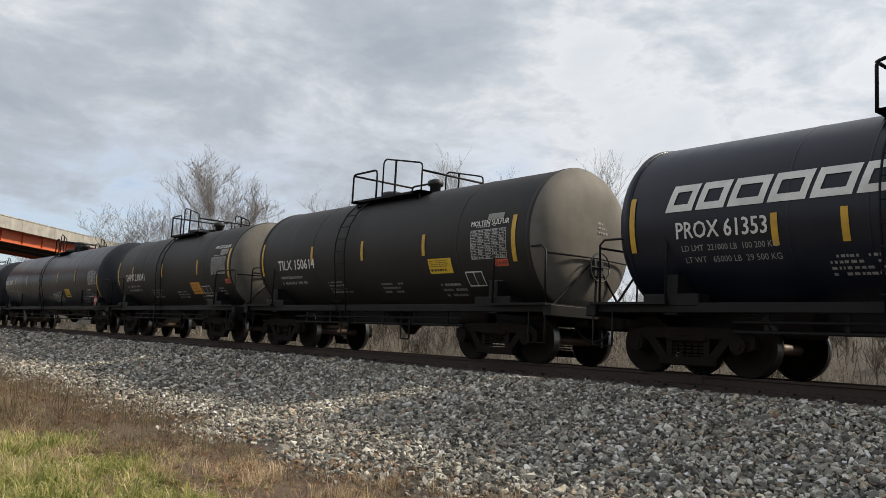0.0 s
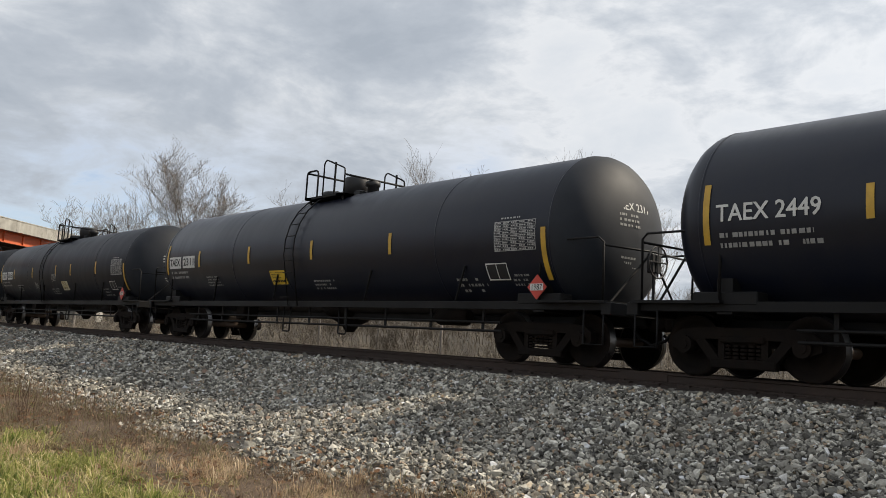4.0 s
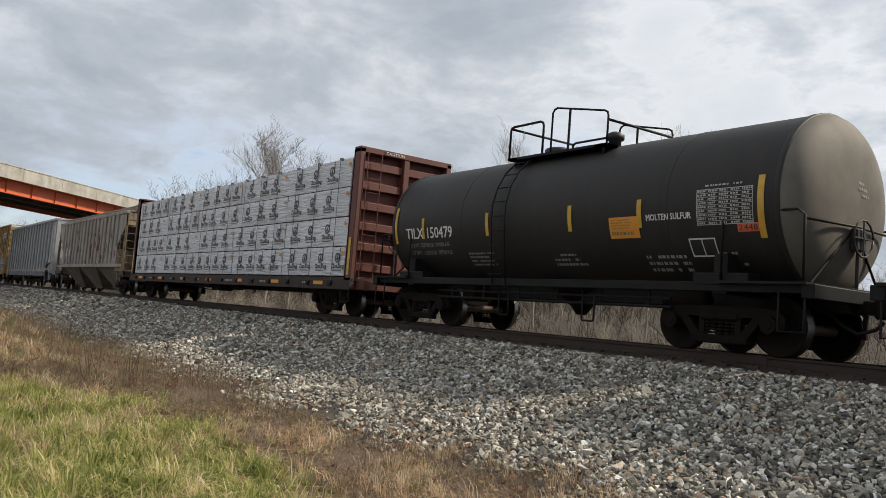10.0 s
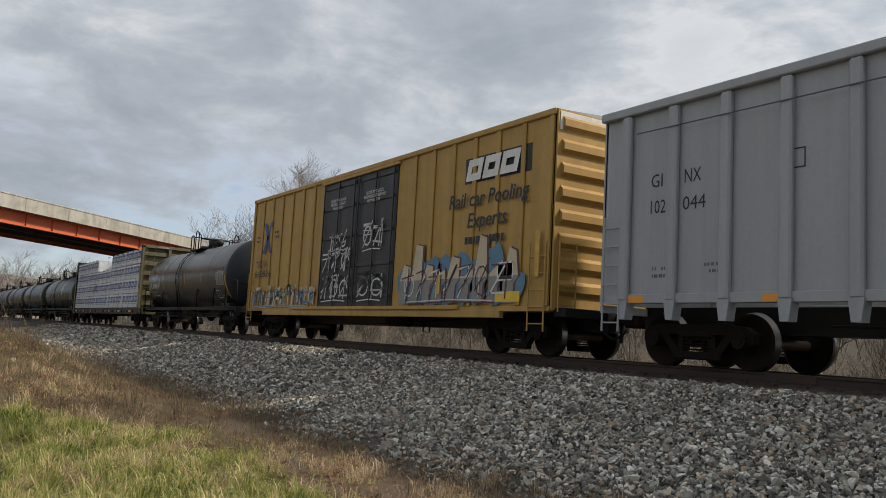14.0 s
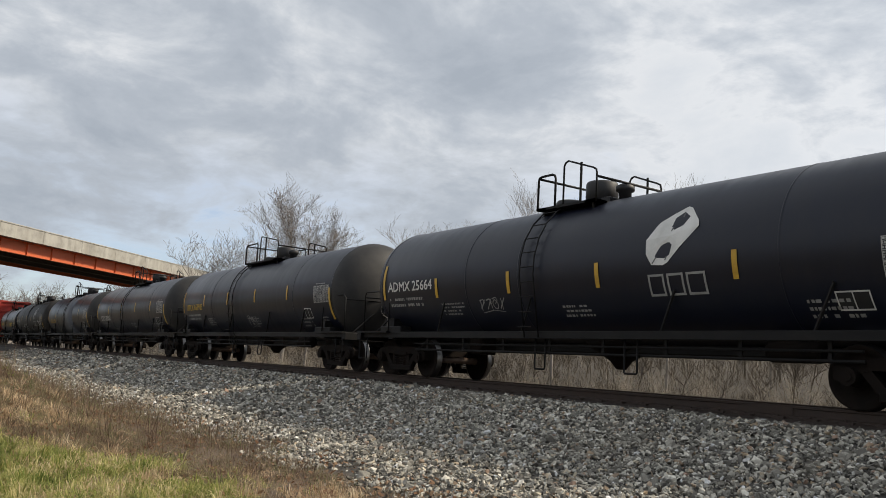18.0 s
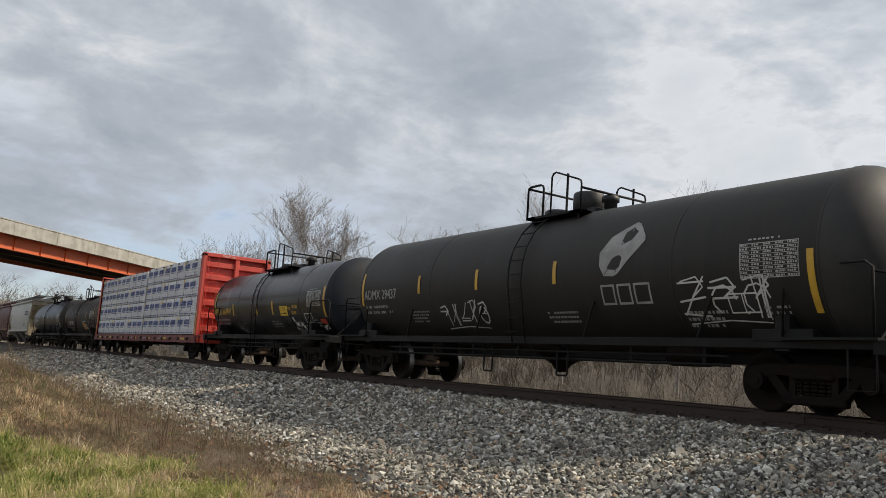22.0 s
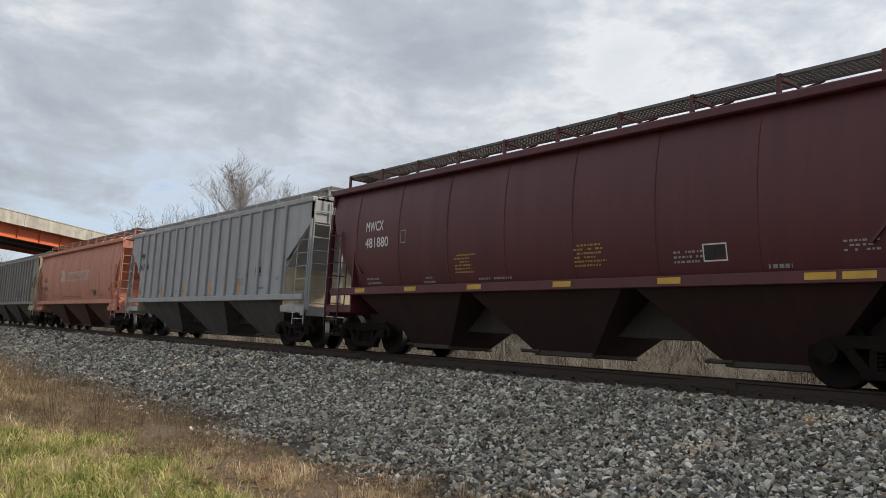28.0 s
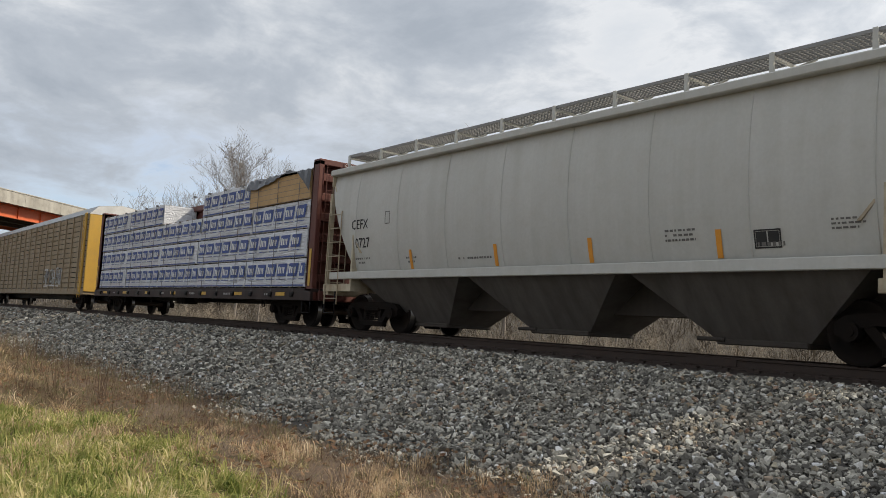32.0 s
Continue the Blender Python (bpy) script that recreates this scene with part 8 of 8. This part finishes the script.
tank_car(-61.5, 19.2, paint=BLACK, mark="TAEX 2449", rng=R_, **LONG, stripes=(-5.9, -2.0, -0.4, 3.6), num_x=-8.0, num_z=2.2, num_h=0.24, plat=(-1.84, -0.1), placard=(-3.0, YELLOW_SIGN), hazard="1987", table=(5.93, 2.0, 0.95, 0.5), end_strip=(7.4, 1.41, 2.22), shift=-0.35, label="long black tank car with a yellow placard")
tank_car(-80.4, 18.9, paint=BLACK, mark="TAEX 2311", rng=R_, **LONG, stripes=(-5.5, -2.6, 0.4, 3.4), strip_z=(2.05, 2.5), num_x=-7.45, num_z=2.11, num_h=0.21, boxed=True, plat=(-0.95, 0.74), placard=(-1.6, YELLOW_SIGN), hazard="1987", label="long black tank car with white number panels")
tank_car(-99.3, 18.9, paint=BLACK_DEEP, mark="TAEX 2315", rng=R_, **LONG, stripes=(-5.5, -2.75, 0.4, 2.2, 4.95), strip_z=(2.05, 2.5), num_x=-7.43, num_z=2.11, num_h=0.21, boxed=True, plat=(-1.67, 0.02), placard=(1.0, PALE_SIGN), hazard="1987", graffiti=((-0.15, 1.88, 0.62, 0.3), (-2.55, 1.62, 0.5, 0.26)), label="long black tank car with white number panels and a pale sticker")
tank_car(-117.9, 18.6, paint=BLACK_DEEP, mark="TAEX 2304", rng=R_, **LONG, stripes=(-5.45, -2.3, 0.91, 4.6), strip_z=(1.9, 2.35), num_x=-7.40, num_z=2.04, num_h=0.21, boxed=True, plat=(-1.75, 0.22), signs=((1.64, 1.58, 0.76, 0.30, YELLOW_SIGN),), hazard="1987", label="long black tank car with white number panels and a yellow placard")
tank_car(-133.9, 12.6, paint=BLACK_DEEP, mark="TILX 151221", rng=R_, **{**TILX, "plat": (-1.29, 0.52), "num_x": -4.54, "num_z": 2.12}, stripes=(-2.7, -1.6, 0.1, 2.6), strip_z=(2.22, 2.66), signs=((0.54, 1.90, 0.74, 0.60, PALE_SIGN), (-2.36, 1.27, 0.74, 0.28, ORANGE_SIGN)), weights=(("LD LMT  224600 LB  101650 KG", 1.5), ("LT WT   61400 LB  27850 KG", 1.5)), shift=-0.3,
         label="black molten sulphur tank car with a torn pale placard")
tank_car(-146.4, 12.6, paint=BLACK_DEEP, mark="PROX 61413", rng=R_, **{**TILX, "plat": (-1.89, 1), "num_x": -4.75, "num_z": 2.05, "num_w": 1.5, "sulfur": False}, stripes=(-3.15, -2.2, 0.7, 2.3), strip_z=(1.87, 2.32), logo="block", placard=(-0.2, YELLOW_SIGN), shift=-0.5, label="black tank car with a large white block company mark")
tank_car(-159.0, 12.6, paint=BLACK_DULL, mark="TILX 150663", rng=R_, **{**TILX, "plat": (-1.92, 0.82), "num_x": -4.89, "num_z": 2.10}, stripes=(-2.97, -1.7, 0.29, 2.2), strip_z=(2.26, 2.70), signs=((1.31, 2.08, 0.73, 0.33, YELLOW_SIGN),), sulfur_at=(2.35, 2.10, 0.95),
         weights=(("LD LMT  222800 LB  101050 KG", 1.5), ("LT WT   63200 LB  28650 KG", 1.5)), shift=-0.6, label="dusty black molten sulphur tank car with a yellow placard")
tank_car(-171.6, 12.6, paint=BLACK_DULL, mark="TILX 150479", rng=R_, **{**TILX, "plat": (-1.99, 0.85), "num_x": -5.09, "num_z": 1.98}, stripes=(-4.36, -1.98, 0.48, 2.15), strip_z=(1.97, 2.45), signs=((1.46, 1.81, 0.67, 0.36, ORANGE_SIGN),), sulfur_at=(2.29, 2.08, 0.92), table=(3.32, 1.96, 1.01, 0.56), un_at=(4.04, 1.84), end_strip=(4.46, 1.74, 2.67),
         frame_at=(3.1, 1.49, 0.5, 0.28), weights=(("LD LMT  222700 LB  101000 KG", 1.6), ("LT WT   63300 LB  28700 KG", 1.6)), shift=-0.55, label="dusty black molten sulphur tank car with an orange placard")
beam_car(-189.5, 22.4, 20.2, CB_MAROON, R_, "oxide red centre beam flatcar loaded with white wrapped lumber", "maroon", end_label="oxide red steel bulkhead")
hopper_car(-209.4, 17.2, HOP_RUST, "AEX 14662", R_, True, 15.5, "rust streaked grey covered hopper with ribbed sides", end_paint=CREAM_GRIMY, letter=BLACK_LET, mark_x=-5.5, mark_z=2.12, mark_dz=0.42, panel=True, run_paint=GRATE_LIGHT, sill_z=1.5, bays=3, rust=True)
gondola_car(-227.8, 19.6, R_)
box_car(-247.1, 19.0, R_)
tank_car(-264.9, 16.0, "long", BLACK_GLOSS, "UTLX 640118", R_, R=1.5, top=3.95, stripes=(-4.0, 0.5, 3.0), num_x=-6.0, plat=(-0.98, 0.6), label="glossy dark tank car reflecting the sky")
beam_car(-283.6, 22.0, 20.2, CB_OLIVE, R_, "olive centre beam flatcar loaded with blue printed lumber packs", "olive", gap_at=(-1.95, 0.9), raised=0.9, end_label="olive steel bulkhead")
TAGS = ((1.95, 1.68, 0.42, 0.38), (2.82, 1.72, 0.62, 0.44), (3.6, 1.78, 0.5, 0.46), (4.25, 1.88, 0.6, 0.44))
MID = dict(kind="mid", R=1.47, top=3.80)
tank_car(-302.9, 17.2, paint=BLACK, mark="ADMX 25664", rng=R_, truck_push=-0.58, **MID, stripes=(-4.42, -1.76, 0.81, 3.75), strip_z=(1.86, 2.31), num_x=-6.6, num_z=2.07, num_h=0.235, num_w=2.0, frame_at=(5.25, 1.36, 0.5, 0.26), table=(6.0, 1.75, 0.9, 0.55), plat=(-1.54, 0.2), logo=("leaf", 1.95), graffiti=((-2.86, 1.52, 0.9, 0.3),), label="black tank car with a large white leaf mark")
tank_car(-319.8, 16.8, paint=BLACK, mark="UTLX 669985", rng=R_, truck_push=0.27, **MID, stripes=(-4.05, -1.43, 1.25, 3.97), num_x=-6.2, num_z=1.97, num_h=0.235, num_w=1.93, table=(5.92, 1.94, 1.0, 0.5), frame_at=(5.15, 1.5, 0.45, 0.3), letter=YELLOW_LET, plat=(-1.35, 1.64), graffiti=((0.27, 1.3, 0.85, 0.4),), label="black tank car with yellow reporting marks")
tank_car(-336.3, 16.6, paint=BLACK, mark="CTCX 725051", rng=R_, truck_push=0.40, **MID, stripes=(-3.8, -0.97, 1.87, 4.6), num_x=-5.61, num_z=1.76, num_h=0.245, num_w=2.1, weights=(("LD LMT  211900 LB  96100 KG", 1.45), ("LT WT   74100 LB  33600 KG", 1.45)), plat=(-0.94, 1.35), stripe_mat=YELLOW_LET, label="black tank car with pale yellow strips")
tank_car(-352.7, 16.6, paint=BLACK, mark="UTLX 662154", rng=R_, truck_push=0.58, **MID, stripes=(-3.72, -0.76, 4.2), strip_z=(2.17, 2.6), num_x=-5.68, num_z=1.81, num_h=0.235, num_w=1.92, letter=YELLOW_LET, plat=(-0.53, 1.56), band=(-0.88, 2.1), label="black tank car with a grey unpainted band")
tank_car(-369.0, 16.6, paint=BLACK_DULL, mark="ADMX 29437", rng=R_, truck_push=0.14, **MID, stripes=(-3.8, -1.4, 1.2), num_x=-6.6, letter=STENCIL, plat=(-0.42, 1.28), logo=("leaf", 2.6), graffiti=((-3.0, 1.3, 1.9, 0.6), (4.2, 1.35, 1.8, 0.8)), shift=-0.2, label="dull black tank car with a leaf mark and sprayed scrawl")
tank_car(-383.5, 12.5, paint=BLACK_SHINE, mark="UTLX 664491", rng=R_, **{**TILX, "top": 3.60, "R": 1.32, "num_x": -5.12, "num_z": 1.86, "num_h": 0.225, "num_w": 1.9, "plat": (-0.97, 1.39)}, letter=YELLOW_LET, stripes=(-2.95, -0.52, 0.93), strip_z=(1.78, 2.24), signs=((1.58, 1.73, 0.62, 0.31, YELLOW_SIGN), (4.52, 1.45, 0.4, 0.14, RED_SIGN)), table=(3.77, 1.98, 1.0, 0.48), end_strip=(5.0, 1.64, 2.57), shift=-0.1, hot_at=(2.25, 1.98), label="glossy black molten sulphur tank car with yellow marks")
beam_car(-400.25, 22.0, 19.5, CB_RED, R_, "bright red centre beam flatcar loaded with blue printed lumber packs", "red", seam=0.95, raised=0.95, end_label="bright red steel bulkhead")
tank_car(-417.2, 12.4, paint=BLACK_DULL, mark="SHPX 210413", rng=R_, **{**TILX, "top": 3.68, "R": 1.36, "num_x": -3.97, "num_z": 1.71, "num_w": 1.8, "plat": (-0.88, 1.36)}, stripes=(-2.7, -0.34, 2.34), strip_z=(2.09, 2.5), signs=((0.9, 1.40, 0.69, 0.37, ORANGE_SIGN), (1.62, 1.42, 0.55, 0.12, PALE_SIGN), (1.62, 1.57, 0.5, 0.12, PALE_SIGN)), sulfur_at=(0.98, 1.82, 1.05), table=(3.51, 2.04, 1.02, 0.5), end_strip=(4.75, 1.94, 2.85), frame_at=(2.71, 1.45, 0.55, 0.33), shift=-0.3, label="dusty black molten sulphur tank car with a sunlit end")
tank_car(-431.2, 16.0, paint=BLACK, mark="TILX 253664", rng=R_, **MID, stripes=(-3.8, -1.2, 1.0, 3.0), num_x=-6.1, plat=(-0.29, 1.2), stripe_mat=WHITE, label="black tank car with white strips")
hopper_car(-448.1, 17.0, HOP_LIGHT, "GACX 6972", R_, False, 15.4, "light grey smooth-sided covered hopper", end_paint=CREAM, letter=BLACK_LET, sill_z=1.38, lip=HOP_LIGHT, sill_strips=(-5.8, -1.0, 3.5, 6.2), logo="dark_word")
hopper_car(-464.2, 16.4, HOP_MAROON, "MWCX 481880", R_, False, 15.3, "deep maroon smooth-sided covered hopper with yellow sill strips", end_paint=HOP_MAROON, sill_z=1.54, sill_strips=(-6.0, -3.9, -1.68, 0.76, 3.07, 5.5, 6.02), mark_x=-5.95, mark_z=2.51, lube_x=3.59, warn=((-2.48, 0.72), (0.93, 0.76)), truck_push=(0.15, -0.25))
hopper_car(-480.7, 16.4, HOP_GREY, "MWCX 462508", R_, True, 15.5, "clean grey covered hopper with ribbed sides", letter=BLACK_LET, end_paint=HOP_GREY, run_paint=GRATE_LIGHT, sill_z=1.45, stripes=(-6.2, -3.75, -1.5, 1.0, 3.32, 6.25), stripe_mat=ORANGE_SIGN, mark_z=2.58, mark_dz=0.42, lube_x=4.42, lube_z=2.02)
hopper_car(-497.5, 16.4, HOP_PINK, "GACX 14078", R_, False, 15.2, "faded salmon pink covered hopper with white company mark", letter=BLACK_LET, end_paint=HOP_PINK, sill_z=1.43, stripes=(-4.0, -1.1, 1.65, 4.0), mark_x=-6.45, mark_z=2.03, mark_dz=0.46, lube_x=3.43, lube_z=1.65, logo="swirl_word", lip=HOP_PINK)
hopper_car(-513.7, 16.4, HOP_TAN, "ITFX 165243", R_, True, 15.5, "weathered taupe covered hopper with ribbed sides", letter=BLACK_LET, tags=TAGS, run_paint=GRATE_LIGHT, mark_x=-6.0, mark_z=2.18, mark_dz=0.5, panel=True, lube_x=4.24, low_strips=(-6.4, -4.6, -2.5, 0.5, 2.8, 5.9), end_paint=CREAM, sill_z=1.45)
hopper_car(-530.5, 16.4, HOP_LIGHT, "CEFX 10727", R_, False, 15.2, "light grey smooth-sided covered hopper with orange strips", run_paint=GRATE_LIGHT, letter=BLACK_LET, end_paint=CREAM, sill_z=1.42, stripes=(-4.0, -1.1, 1.4, 3.97), stripe_mat=ORANGE_SIGN, mark_x=-6.5, mark_z=2.03, mark_dz=0.46, lube_x=4.55, lube_z=1.6, lip=HOP_LIGHT)
beam_car(-549.2, 21.6, 20.0, CB_MAROON, R_, "oxide red centre beam flatcar with slumped blue printed lumber packs", "wine", gap_at=(-1.8, 0.6), bare_at=(6.8, 10.0), end_label="oxide red steel bulkhead")
rack_car(-574.9, 27.6, R_)

TRAVEL = [(0, 0.00), (2, 31.63), (3.5, 55.43), (5.5, 87.26), (8, 127.32), (10, 160.01), (12, 193.05), (14.5, 234.14), (16.5, 266.85), (18, 291.31), (20, 323.53), (22, 355.57), (24, 387.76), (25.5, 412.12), (27.5, 444.86), (30, 486.21), (32, 519.28)]


def motions():
    for car, at in CARS:
        walk(car, [(t, pose(at + s, D, 0)) for t, s in TRAVEL])
    # wheels roll while they pass in front of the eye
    place = dict(CARS)
    times, run = [t for t, _ in TRAVEL], [s for _, s in TRAVEL]
    for wheel, car in ROLLING:
        x, y, z = wheel.location
        base = place[car] + wheel.parent.location.x + x
        t0, t1 = np.interp([-46 - base, 4 - base], run, times)
        a, b = max(0, math.ceil(t0 * FPS)), min(32 * FPS, math.floor(t1 * FPS))
        if b <= a:
            continue
        s0 = float(np.interp(a / FPS, times, run))
        turn = [(k / FPS, math.degrees((float(np.interp(k / FPS, times, run)) - s0) / 0.455)) for k in range(a, b + 1)]
        rows = ([(0, 0.0)] if a > 0 else []) + turn + ([(32, turn[-1][1])] if b < 32 * FPS else [])
        walk(wheel, [(t, pose(x, y, z, 0, r, 0)) for t, r in rows])


motions()
